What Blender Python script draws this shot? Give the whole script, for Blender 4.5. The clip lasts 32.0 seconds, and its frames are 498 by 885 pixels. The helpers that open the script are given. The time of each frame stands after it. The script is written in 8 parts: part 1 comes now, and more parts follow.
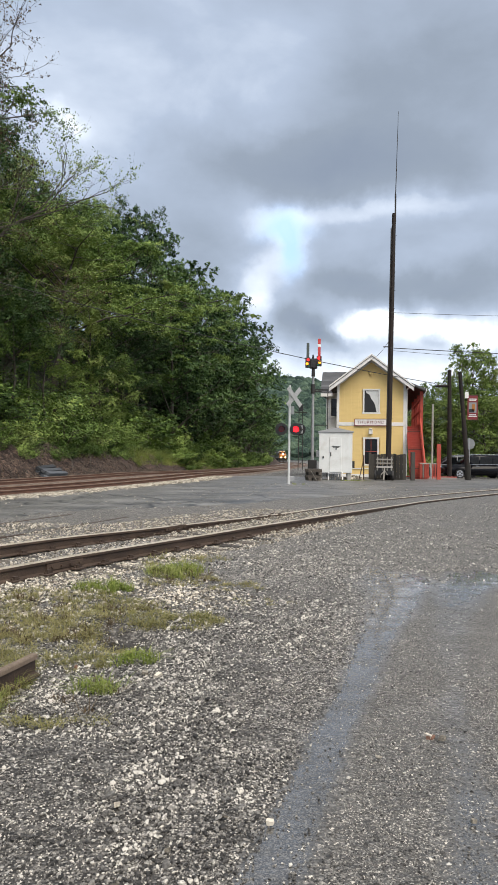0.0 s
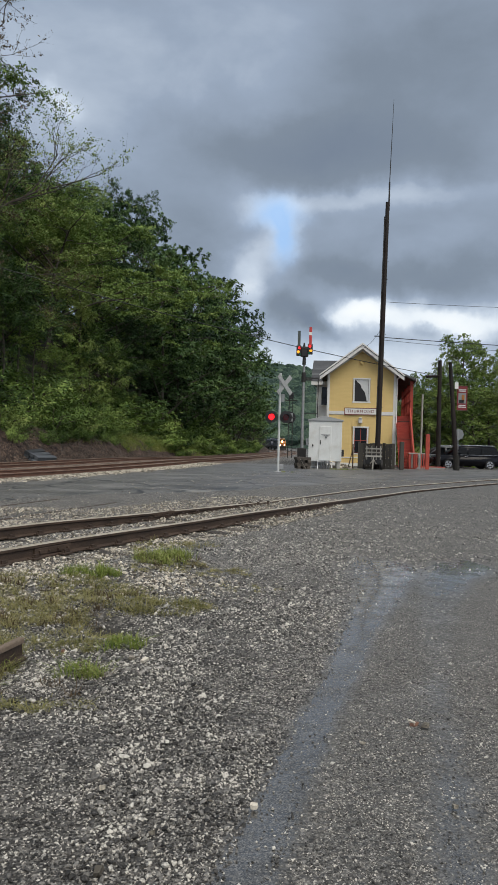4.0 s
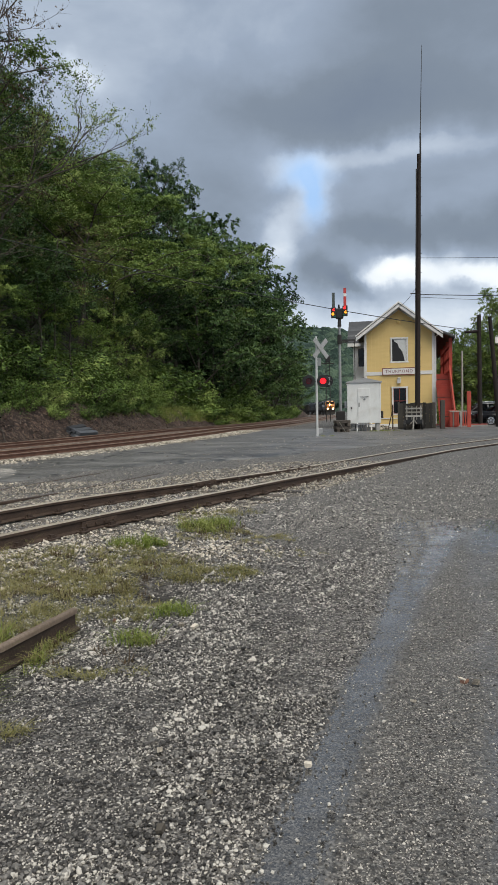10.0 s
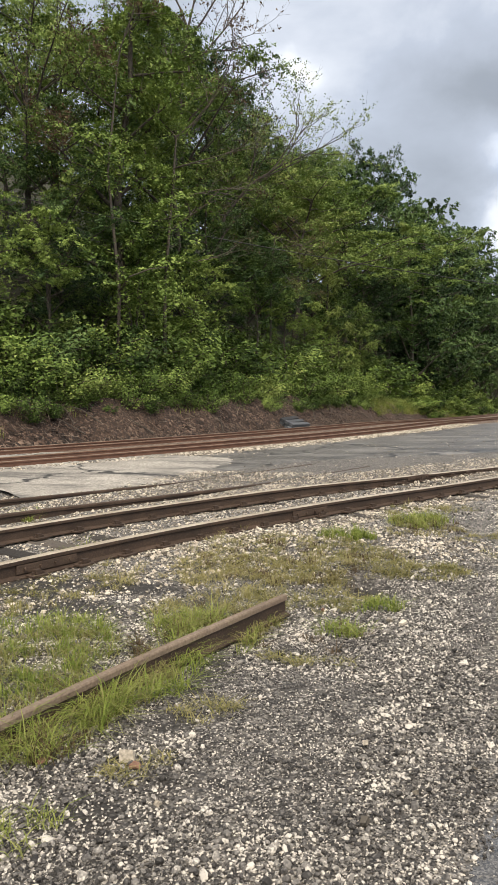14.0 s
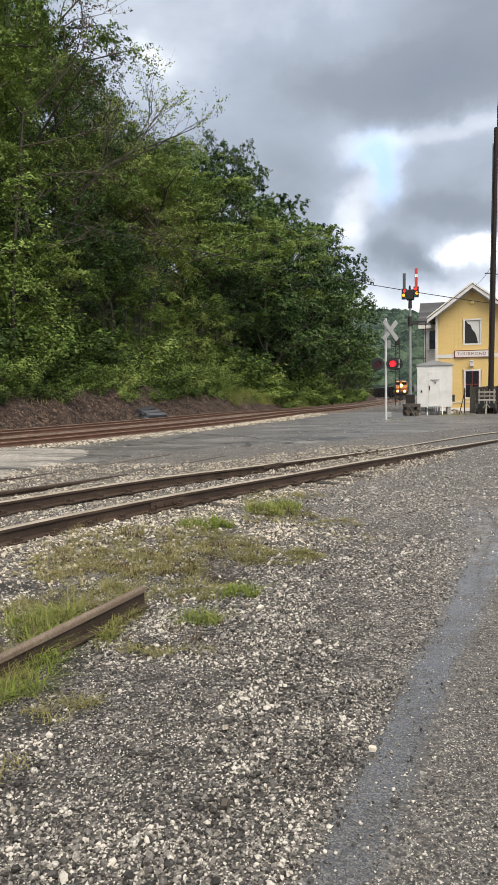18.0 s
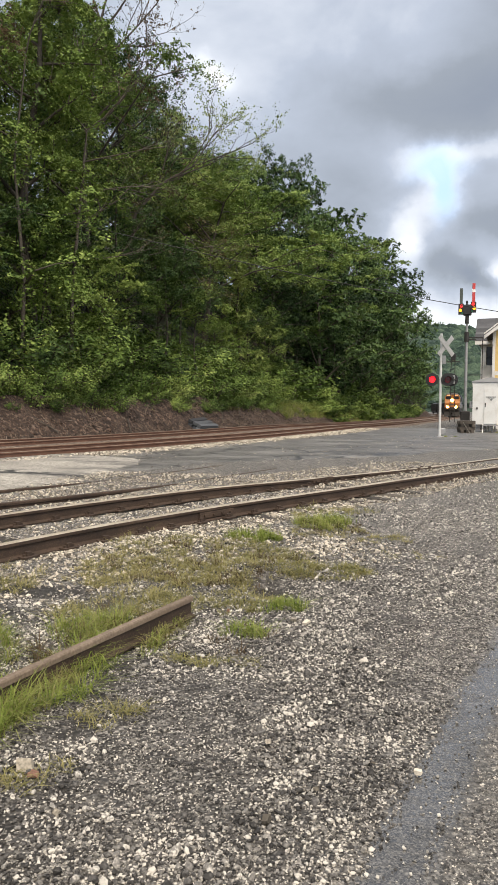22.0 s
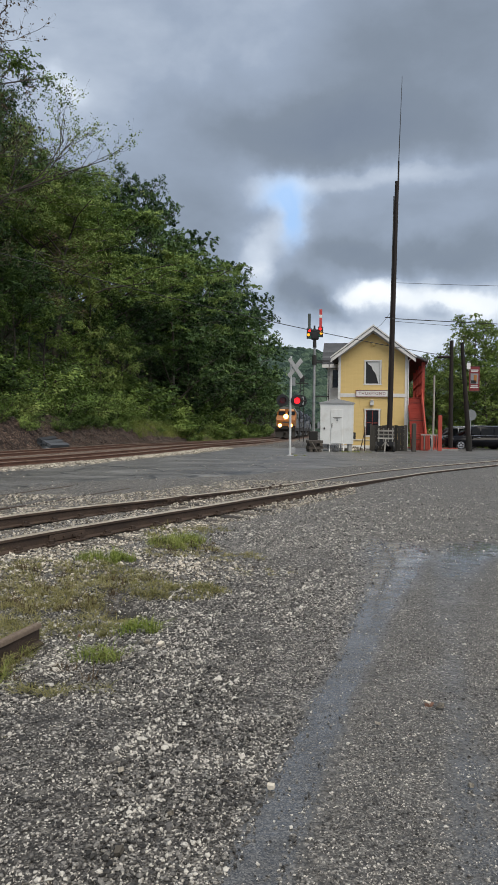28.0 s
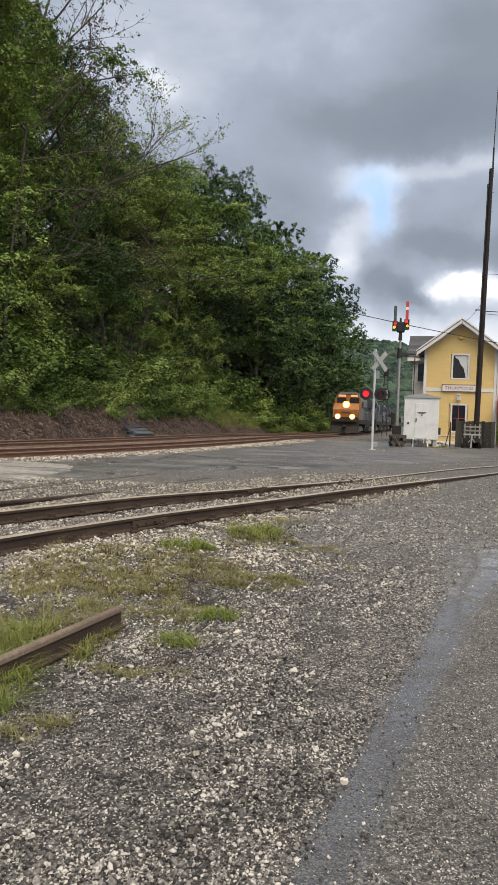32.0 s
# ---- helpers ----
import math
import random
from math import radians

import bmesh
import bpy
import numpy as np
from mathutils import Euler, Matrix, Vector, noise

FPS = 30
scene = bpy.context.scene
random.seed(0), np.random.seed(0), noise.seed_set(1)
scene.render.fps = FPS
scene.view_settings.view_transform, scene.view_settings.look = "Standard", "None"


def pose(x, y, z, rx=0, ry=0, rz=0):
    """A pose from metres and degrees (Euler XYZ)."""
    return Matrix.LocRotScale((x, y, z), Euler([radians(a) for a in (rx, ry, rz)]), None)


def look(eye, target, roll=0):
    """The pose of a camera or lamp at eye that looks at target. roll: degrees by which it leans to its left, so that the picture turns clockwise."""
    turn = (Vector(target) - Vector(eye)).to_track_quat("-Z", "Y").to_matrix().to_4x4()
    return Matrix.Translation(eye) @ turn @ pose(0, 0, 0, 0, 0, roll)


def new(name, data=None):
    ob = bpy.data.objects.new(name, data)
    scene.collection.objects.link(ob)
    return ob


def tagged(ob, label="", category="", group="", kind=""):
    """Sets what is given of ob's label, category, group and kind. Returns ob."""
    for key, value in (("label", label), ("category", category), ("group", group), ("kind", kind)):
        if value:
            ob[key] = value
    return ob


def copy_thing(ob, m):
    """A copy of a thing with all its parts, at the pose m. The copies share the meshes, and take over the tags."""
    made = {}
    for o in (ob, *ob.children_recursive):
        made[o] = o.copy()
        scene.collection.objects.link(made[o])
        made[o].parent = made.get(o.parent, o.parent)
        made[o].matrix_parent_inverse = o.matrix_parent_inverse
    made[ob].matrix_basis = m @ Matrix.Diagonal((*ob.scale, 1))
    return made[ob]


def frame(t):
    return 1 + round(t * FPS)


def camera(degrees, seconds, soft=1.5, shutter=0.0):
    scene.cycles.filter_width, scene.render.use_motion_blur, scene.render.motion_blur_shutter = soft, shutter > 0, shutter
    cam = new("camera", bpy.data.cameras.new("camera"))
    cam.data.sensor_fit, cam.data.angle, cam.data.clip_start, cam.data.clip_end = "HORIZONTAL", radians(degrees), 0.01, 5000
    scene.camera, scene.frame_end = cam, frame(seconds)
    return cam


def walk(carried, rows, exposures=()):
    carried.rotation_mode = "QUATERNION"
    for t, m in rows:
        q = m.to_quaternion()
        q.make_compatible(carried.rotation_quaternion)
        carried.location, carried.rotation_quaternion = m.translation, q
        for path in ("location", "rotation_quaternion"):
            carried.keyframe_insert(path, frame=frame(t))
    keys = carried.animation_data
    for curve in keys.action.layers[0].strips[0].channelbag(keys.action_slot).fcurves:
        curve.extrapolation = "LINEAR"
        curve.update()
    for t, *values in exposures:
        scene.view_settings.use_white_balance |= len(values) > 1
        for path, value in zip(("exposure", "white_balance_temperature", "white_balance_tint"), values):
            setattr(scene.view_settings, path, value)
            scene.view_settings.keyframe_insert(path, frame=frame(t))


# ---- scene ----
# ---- camera: a phone held in the hand, standing on one spot and panning ----
EYE = (0.0, 0.0, 1.47)
TURNS = [
    (0.0, 90.91, -0.74, 0.44), (0.5, 90.46, 0.10, 0.72), (1.0, 90.24, -0.05, 0.08), (1.5, 90.73, 0.16, -0.37),
    (2.0, 90.75, 0.05, -0.10), (2.5, 90.88, -0.29, -0.16), (3.0, 91.02, -1.05, -0.39), (3.5, 90.49, -1.67, -0.39),
    (5.5, 88.87, -0.55, -0.26), (6.0, 88.46, 0.00, -0.00), (6.5, 88.28, 0.49, 0.46), (7.0, 88.30, 0.56, 0.58),
    (7.5, 88.28, 0.68, 0.57), (8.0, 88.33, 0.87, 0.48), (8.5, 88.48, 0.84, 0.49), (9.0, 88.20, 0.77, 0.97),
    (9.5, 87.57, 1.05, 1.69), (10.0, 87.22, 1.12, 2.66), (10.5, 87.02, 0.99, 3.18), (11.0, 86.76, 1.01, 3.56),
    (11.5, 86.60, 1.04, 3.83), (12.0, 86.56, 1.10, 3.93), (12.5, 86.53, 1.15, 3.84), (13.0, 86.57, 1.27, 5.51),
    (13.5, 86.73, 0.81, 12.79), (14.0, 86.92, 0.98, 19.47), (14.5, 87.06, 0.76, 17.05), (15.0, 87.52, -0.99, 8.22),
    (15.5, 87.12, -0.83, 6.13), (17.5, 86.02, 1.00, 7.55), (18.0, 85.96, 0.96, 8.05), (18.5, 85.86, 0.98, 8.46),
    (19.0, 85.94, 1.03, 8.75), (19.5, 86.69, 1.50, 10.16), (20.0, 88.19, 1.57, 14.72), (20.5, 87.77, 0.30, 15.18),
    (21.0, 87.49, 0.02, 13.79), (21.5, 87.17, -0.01, 13.29), (22.0, 86.98, -0.29, 12.18), (22.5, 88.79, 0.05, 8.56),
    (23.0, 90.26, 0.27, 6.25), (23.5, 90.23, -0.34, 5.11), (24.0, 89.42, -0.89, 3.64), (24.5, 89.00, -1.07, 2.17),
    (25.0, 89.15, -0.91, 1.23), (25.5, 89.34, -0.84, 0.47), (27.5, 88.65, -0.82, 0.08), (28.0, 88.62, -0.69, 0.53),
    (28.5, 88.55, -0.82, 0.99), (29.0, 88.32, -0.77, 1.44), (29.5, 87.96, -0.30, 2.62), (30.0, 88.29, 0.43, 6.10),
    (30.5, 89.13, 0.26, 7.78), (31.0, 88.96, -0.26, 7.23), (31.5, 88.29, -1.24, 7.45), (32.0, 87.84, -1.87, 7.07),
]
cam = camera(38.4, 32.0, soft=0.9)
EXPOSURES = [(0.0, 0.52, 6600, 10), (0.3, 0.30, 6600, 10), (0.9, 0.10, 6500, 9), (2.0, -0.02, 6400, 8), (6.0, -0.08, 6400, 8), (9.5, -0.04, 6450, 8), (12.0, 0.22, 6650, 10), (13.4, 0.42, 7000, 11), (14.2, 0.70, 7200, 12), (15.0, 0.70, 6700, 8), (15.5, 0.64, 6700, 8), (18.0, 0.48, 6950, 11), (20.0, 0.45, 7150, 12), (22.4, 0.60, 7100, 12), (23.4, 0.38, 6950, 12), (25.0, 0.08, 6650, 10), (29.0, 0.0, 6450, 9), (30.5, 0.16, 6750, 10), (32.0, 0.24, 6950, 12)]
walk(cam, [(t, pose(*EYE, a, b, c)) for t, a, b, c in TURNS], EXPOSURES)

# ---- sky and sun: broken cloud with bright gaps low over the valley ----
SUN_EL, SUN_AZ = 56.0, 150.0


def bearing(az, el):
    a, e = radians(az), radians(el)
    return Vector((math.sin(a) * math.cos(e), math.cos(a) * math.cos(e), math.sin(e)))


def build_sky():
    world = bpy.data.worlds.new("sky")
    scene.world = world
    world.use_nodes = True
    nt = world.node_tree
    nt.nodes.clear()

    def node(kind, **kw):
        n = nt.nodes.new(kind)
        for k, v in kw.items():
            n.inputs[k].default_value = v
        return n

    def math_node(op, a, b=None, clamp=False):
        n = nt.nodes.new("ShaderNodeMath")
        n.operation, n.use_clamp = op, clamp
        for i, v in enumerate((a, b)):
            if v is None:
                continue
            if isinstance(v, (int, float)):
                n.inputs[i].default_value = v
            else:
                nt.links.new(v, n.inputs[i])
        return n.outputs[0]

    sky = nt.nodes.new("ShaderNodeTexSky")
    sky.sky_type, sky.sun_disc = "NISHITA", False
    sky.sun_elevation, sky.sun_rotation = radians(SUN_EL), radians(SUN_AZ)
    co = nt.nodes.new("ShaderNodeTexCoord").outputs["Generated"]
    # clouds lie in a flat layer: stretch the direction by its height
    sep = nt.nodes.new("ShaderNodeSeparateXYZ")
    nt.links.new(co, sep.inputs[0])
    up = math_node("MAXIMUM", sep.outputs[2], 0.0)
    den = math_node("ADD", up, 0.62)
    flat = nt.nodes.new("ShaderNodeCombineXYZ")
    nt.links.new(math_node("DIVIDE", sep.outputs[0], den), flat.inputs[0])
    nt.links.new(math_node("DIVIDE", sep.outputs[1], den), flat.inputs[1])
    nt.links.new(math_node("MULTIPLY", up, 1.2), flat.inputs[2])

    def cloud_noise(scale, detail, rough, distort, shift):
        mapping = nt.nodes.new("ShaderNodeMapping")
        mapping.inputs["Location"].default_value = shift
        nt.links.new(flat.outputs[0], mapping.inputs[0])
        n = node("ShaderNodeTexNoise", Scale=scale, Detail=detail, Roughness=rough, Distortion=distort)
        nt.links.new(mapping.outputs[0], n.inputs["Vector"])
        return n.outputs["Fac"]

    big = cloud_noise(2.2, 5.0, 0.5, 0.3, (1.3, 0.4, 0.0))
    fine = cloud_noise(6.5, 7.0, 0.55, 0.25, (4.0, 2.0, 1.0))

    # the clouds' forms have frayed outlines
    def bend(vector, scale, amount):
        fray = node("ShaderNodeTexNoise", Scale=scale, Detail=5.0, Roughness=0.55)
        nt.links.new(co, fray.inputs["Vector"])
        bent = nt.nodes.new("ShaderNodeVectorMath")
        bent.operation = "MULTIPLY_ADD"
        nt.links.new(fray.outputs["Color"], bent.inputs[0])
        bent.inputs[1].default_value = (amount, amount, amount)
        nt.links.new(vector, bent.inputs[2])
        shifted = nt.nodes.new("ShaderNodeVectorMath")
        shifted.operation = "SUBTRACT"
        nt.links.new(bent.outputs[0], shifted.inputs[0])
        shifted.inputs[1].default_value = (amount / 2, amount / 2, amount / 2)
        return shifted.outputs[0]

    torn = bend(bend(co, 9.0, 0.055), 30.0, 0.022)

    def lobe(az, el, wide, tall, tilt=0.0):
        """A soft oval round a bearing: 1 in its middle, falling to 0."""
        d = bearing(az, el)
        right = Vector((math.cos(radians(az)), -math.sin(radians(az)), 0))
        above = right.cross(d)
        a = radians(tilt)
        u, v = right * math.cos(a) + above * math.sin(a), above * math.cos(a) - right * math.sin(a)
        total = None
        for axis, size in ((u, wide), (v, tall)):
            dot = nt.nodes.new("ShaderNodeVectorMath")
            dot.operation = "DOT_PRODUCT"
            dot.inputs[1].default_value = axis
            nt.links.new(torn, dot.inputs[0])
            s = math_node("DIVIDE", dot.outputs["Value"], math.sin(radians(size)))
            s = math_node("MULTIPLY", s, s)
            total = s if total is None else math_node("ADD", total, s)
        dot = nt.nodes.new("ShaderNodeVectorMath")
        dot.operation = "DOT_PRODUCT"
        dot.inputs[1].default_value = d
        nt.links.new(co, dot.inputs[0])
        ahead = math_node("GREATER_THAN", dot.outputs["Value"], 0.0)
        return math_node("MULTIPLY", math_node("POWER", 2.718, math_node("MULTIPLY", math_node("POWER", total, 1.35), -1.0)), ahead)

    # thickness: noise, the dark bank overhead and the thin places near the skyline
    thick = math_node("ADD", math_node("MULTIPLY", big, 0.26), math_node("ADD", math_node("MULTIPLY", fine, 0.20), 0.255))
    for az, el, wide, tall, tilt, weight in SKY_FORMS:
        thick = math_node("ADD", thick, math_node("MULTIPLY", lobe(az, el, wide, tall, tilt), weight))
    ramp = nt.nodes.new("ShaderNodeValToRGB")
    nt.links.new(thick, ramp.inputs[0])
    stops = [(0.10, (0.80, 0.81, 0.82)), (0.24, (0.70, 0.735, 0.775)), (0.34, (0.46, 0.515, 0.60)), (0.46, (0.265, 0.315, 0.40)), (0.60, (0.178, 0.212, 0.264)), (0.80, (0.130, 0.160, 0.218))]
    ramp.color_ramp.elements[0].position, ramp.color_ramp.elements[1].position = stops[0][0], stops[-1][0]
    ramp.color_ramp.elements[0].color, ramp.color_ramp.elements[1].color = (*stops[0][1], 1), (*stops[-1][1], 1)
    for p, c in stops[1:-1]:
        ramp.color_ramp.elements.new(p).color = (*c, 1)
    clear, cloud = node("ShaderNodeBackground", Strength=0.05), node("ShaderNodeBackground", Strength=CLOUD_LIGHT)
    nt.links.new(sky.outputs[0], clear.inputs[0])
    # clear blue through the gap
    blue = nt.nodes.new("ShaderNodeMixRGB")
    nt.links.new(math_node("MULTIPLY", math_node("ADD", lobe(2.3, 17.7, 2.0, 1.3), lobe(2.9, 15.5, 1.0, 1.6), True), 0.85), blue.inputs[0])
    nt.links.new(ramp.outputs[0], blue.inputs[1])
    blue.inputs[2].default_value = (0.29, 0.47, 0.76, 1)
    nt.links.new(blue.outputs[0], cloud.inputs[0])
    both = nt.nodes.new("ShaderNodeMixShader")
    both.inputs[0].default_value = 0.9
    nt.links.new(clear.outputs[0], both.inputs[1])
    nt.links.new(cloud.outputs[0], both.inputs[2])
    out = nt.nodes.new("ShaderNodeOutputWorld")
    nt.links.new(both.outputs[0], out.inputs[0])


# bearing and height in degrees, width, height, tilt, weight (+ thicker, - thinner)
SKY_FORMS = [
    # blue gap with its white edges
    (2.0, 17.9, 2.9, 1.5, 0.0, -0.17),
    (2.6, 15.8, 1.7, 2.2, -8.0, -0.15),
    (3.0, 14.0, 1.6, 1.7, -15.0, -0.08),
    (-0.3, 13.5, 1.9, 1.7, 15.0, -0.20),
    (0.2, 11.4, 1.2, 1.5, 0.0, -0.12),
    (7.5, 18.8, 5.0, 0.9, 4.0, -0.11),
    (14.5, 18.6, 4.5, 0.9, 4.0, -0.08),
    # cloud beside the gap, dark underneath
    (-4.2, 16.5, 3.4, 2.6, 20.0, 0.05),
    (9.5, 13.2, 6.2, 1.3, -4.0, 0.13),
    (17.5, 13.4, 4.0, 1.6, 0.0, 0.10),
    (4.2, 10.4, 2.4, 1.1, -22.0, 0.16),
    (6.3, 9.4, 1.5, 0.6, -24.0, 0.16),
    # white band low over the valley
    (8.8, 10.1, 2.2, 1.0, 16.0, -0.20),
    (12.5, 9.8, 4.6, 1.35, -4.0, -0.27),
    (18.5, 9.6, 3.6, 1.3, 0.0, -0.22),
    (14.0, 8.9, 1.3, 0.55, 0.0, 0.14),
    (9.0, 6.4, 16.0, 1.7, 0.0, -0.17),
    (1.8, 8.0, 1.6, 1.2, 0.0, -0.08),
    # dark bank overhead and the lighter sky beside it
    (5.0, 22.0, 9.5, 2.4, -2.0, 0.16),
    (12.0, 26.5, 10.0, 4.5, 5.0, 0.10),
    (-6.5, 22.0, 4.5, 3.5, 0.0, 0.05),
    (-15.2, 24.2, 1.6, 0.8, -25.0, -0.10),
    (-15.0, 25.0, 9.0, 6.0, 0.0, -0.08),
    (-2.0, 28.5, 6.0, 2.5, 10.0, -0.03),
    (165.0, 48.0, 75.0, 38.0, 0.0, -0.24),
    (0.0, 89.0, 30.0, 30.0, 0.0, -0.08),
]
CLOUD_LIGHT = 1.42
build_sky()
sun = new("sun", bpy.data.lights.new("sun", "SUN"))
sun.data.energy, sun.data.angle, sun.data.color = 2.7, radians(50), (1.0, 0.91, 0.78)
sun.matrix_world = look(Vector((0, 0, 60)) + bearing(SUN_AZ, SUN_EL) * 40, (0, 0, 60))


# ---- materials ----
def material(name, colours, scale=6.0, rough=0.85, metal=0.0, bump=0.3, size=0.02, grain=60.0, random_by="", stretch=(1, 1, 1), stain=None, rough_var=0.15, spec=0.5, obj=True):
    """Colour from a coarse and a fine noise over two or three base colours, relief from the fine one; random_by: 'object' or 'island'."""
    m = bpy.data.materials.new(name)
    m.use_nodes = True
    nt = m.node_tree
    bsdf = nt.nodes["Principled BSDF"]
    tc = nt.nodes.new("ShaderNodeTexCoord")
    mp = nt.nodes.new("ShaderNodeMapping")
    mp.inputs["Scale"].default_value = stretch
    nt.links.new(tc.outputs["Object"], mp.inputs[0])

    def tex(s, detail=4.0):
        n = nt.nodes.new("ShaderNodeTexNoise")
        n.inputs["Scale"].default_value, n.inputs["Detail"].default_value = s, detail
        nt.links.new(mp.outputs[0], n.inputs["Vector"])
        return n.outputs["Fac"]

    coarse, fine = tex(scale), tex(grain, 3.0)
    mix = nt.nodes.new("ShaderNodeMath")
    mix.operation = "MULTIPLY_ADD"
    nt.links.new(fine, mix.inputs[0])
    mix.inputs[1].default_value = 0.5
    half = nt.nodes.new("ShaderNodeMath")
    half.operation = "MULTIPLY"
    nt.links.new(coarse, half.inputs[0])
    half.inputs[1].default_value = 0.5
    nt.links.new(half.outputs[0], mix.inputs[2])
    value = mix.outputs[0]
    if random_by:
        if random_by == "object":
            r = nt.nodes.new("ShaderNodeObjectInfo").outputs["Random"]
        else:
            r = nt.nodes.new("ShaderNodeNewGeometry").outputs["Random Per Island"]
        a = nt.nodes.new("ShaderNodeMath")
        a.operation = "MULTIPLY_ADD"
        nt.links.new(r, a.inputs[0])
        a.inputs[1].default_value, a.inputs[2].default_value = 0.5, -0.25
        s = nt.nodes.new("ShaderNodeMath")
        nt.links.new(value, s.inputs[0])
        nt.links.new(a.outputs[0], s.inputs[1])
        value = s.outputs[0]
    ramp = nt.nodes.new("ShaderNodeValToRGB")
    el = ramp.color_ramp.elements
    el[0].position, el[1].position = 0.3, 0.7
    el[0].color, el[1].color = (*colours[0], 1), (*colours[-1], 1)
    for i, c in enumerate(colours[1:-1], 1):
        el.new(0.3 + 0.4 * i / (len(colours) - 1)).color = (*c, 1)
    nt.links.new(value, ramp.inputs[0])
    colour = ramp.outputs[0]
    if stain:
        tint, amount, sscale = stain
        n = tex(sscale, 6.0)
        sr = nt.nodes.new("ShaderNodeValToRGB")
        sr.color_ramp.elements[0].position, sr.color_ramp.elements[1].position = 0.52, 0.68
        sr.color_ramp.elements[0].color, sr.color_ramp.elements[1].color = (0, 0, 0, 1), (amount, amount, amount, 1)
        nt.links.new(n, sr.inputs[0])
        mx = nt.nodes.new("ShaderNodeMixRGB")
        nt.links.new(sr.outputs[0], mx.inputs[0])
        nt.links.new(colour, mx.inputs[1])
        mx.inputs[2].default_value = (*tint, 1)
        colour = mx.outputs[0]
    nt.links.new(colour, bsdf.inputs["Base Color"])
    rr = nt.nodes.new("ShaderNodeMapRange")
    rr.inputs["To Min"].default_value, rr.inputs["To Max"].default_value = max(0.02, rough - rough_var), min(1, rough + rough_var)
    nt.links.new(coarse, rr.inputs[0])
    nt.links.new(rr.outputs[0], bsdf.inputs["Roughness"])
    bsdf.inputs["Metallic"].default_value = metal
    bsdf.inputs["Specular IOR Level"].default_value = spec
    if bump:
        b = nt.nodes.new("ShaderNodeBump")
        b.inputs["Strength"].default_value, b.inputs["Distance"].default_value = bump, size
        nt.links.new(fine, b.inputs["Height"])
        nt.links.new(b.outputs[0], bsdf.inputs["Normal"])
    return m


def plain(name, colour, rough=0.5, metal=0.0, spec=0.5):
    return material(name, [tuple(v * 0.85 for v in colour), tuple(min(1, v * 1.1) for v in colour)], 5.0, rough, metal, 0.08, 0.004, 40.0, spec=spec)


def glowing(name, colour, strength):
    m = bpy.data.materials.new(name)
    m.use_nodes = True
    b = m.node_tree.nodes["Principled BSDF"]
    b.inputs["Base Color"].default_value = (*colour, 1)
    b.inputs["Emission Color"].default_value = (*colour, 1)
    b.inputs["Emission Strength"].default_value = strength
    return m


def leafy(name, colours, light=0.25):
    """Thin leaves: gloss in front, light through from behind, colour by leaf, by tree and by noise patches whose dark
    end imitates shaded gaps.
    """
    m = bpy.data.materials.new(name)
    m.use_nodes = True
    nt = m.node_tree
    b = nt.nodes["Principled BSDF"]
    geo = nt.nodes.new("ShaderNodeNewGeometry")
    info = nt.nodes.new("ShaderNodeObjectInfo")
    tc = nt.nodes.new("ShaderNodeTexCoord")
    n = nt.nodes.new("ShaderNodeTexNoise")
    n.inputs["Scale"].default_value, n.inputs["Detail"].default_value = 0.45, 3.0
    nt.links.new(tc.outputs["Object"], n.inputs["Vector"])

    def mul_add(a, k, c):
        q = nt.nodes.new("ShaderNodeMath")
        q.operation = "MULTIPLY_ADD"
        nt.links.new(a, q.inputs[0])
        q.inputs[1].default_value = k
        if isinstance(c, float):
            q.inputs[2].default_value = c
        else:
            nt.links.new(c, q.inputs[2])
        return q.outputs[0]

    v = mul_add(geo.outputs["Random Per Island"], 0.35, -0.2)
    v = mul_add(info.outputs["Random"], 0.45, v)
    v = mul_add(n.outputs["Fac"], 0.75, v)
    ramp = nt.nodes.new("ShaderNodeValToRGB")
    el = ramp.color_ramp.elements
    el[0].position, el[1].position = 0.12, 0.85
    el[0].color, el[1].color = (*colours[0], 1), (*colours[-1], 1)
    for i, c in enumerate(colours[1:-1], 1):
        el.new(0.12 + 0.73 * i / (len(colours) - 1)).color = (*c, 1)
    nt.links.new(v, ramp.inputs[0])
    nt.links.new(ramp.outputs[0], b.inputs["Base Color"])
    b.inputs["Roughness"].default_value = 0.55
    b.inputs["Specular IOR Level"].default_value = 0.12
    tr = nt.nodes.new("ShaderNodeBsdfTranslucent")
    nt.links.new(ramp.outputs[0], tr.inputs["Color"])
    mx = nt.nodes.new("ShaderNodeMixShader")
    mx.inputs[0].default_value = light
    nt.links.new(b.outputs[0], mx.inputs[1])
    nt.links.new(tr.outputs[0], mx.inputs[2])
    nt.links.new(mx.outputs[0], nt.nodes["Material Output"].inputs[0])
    return m


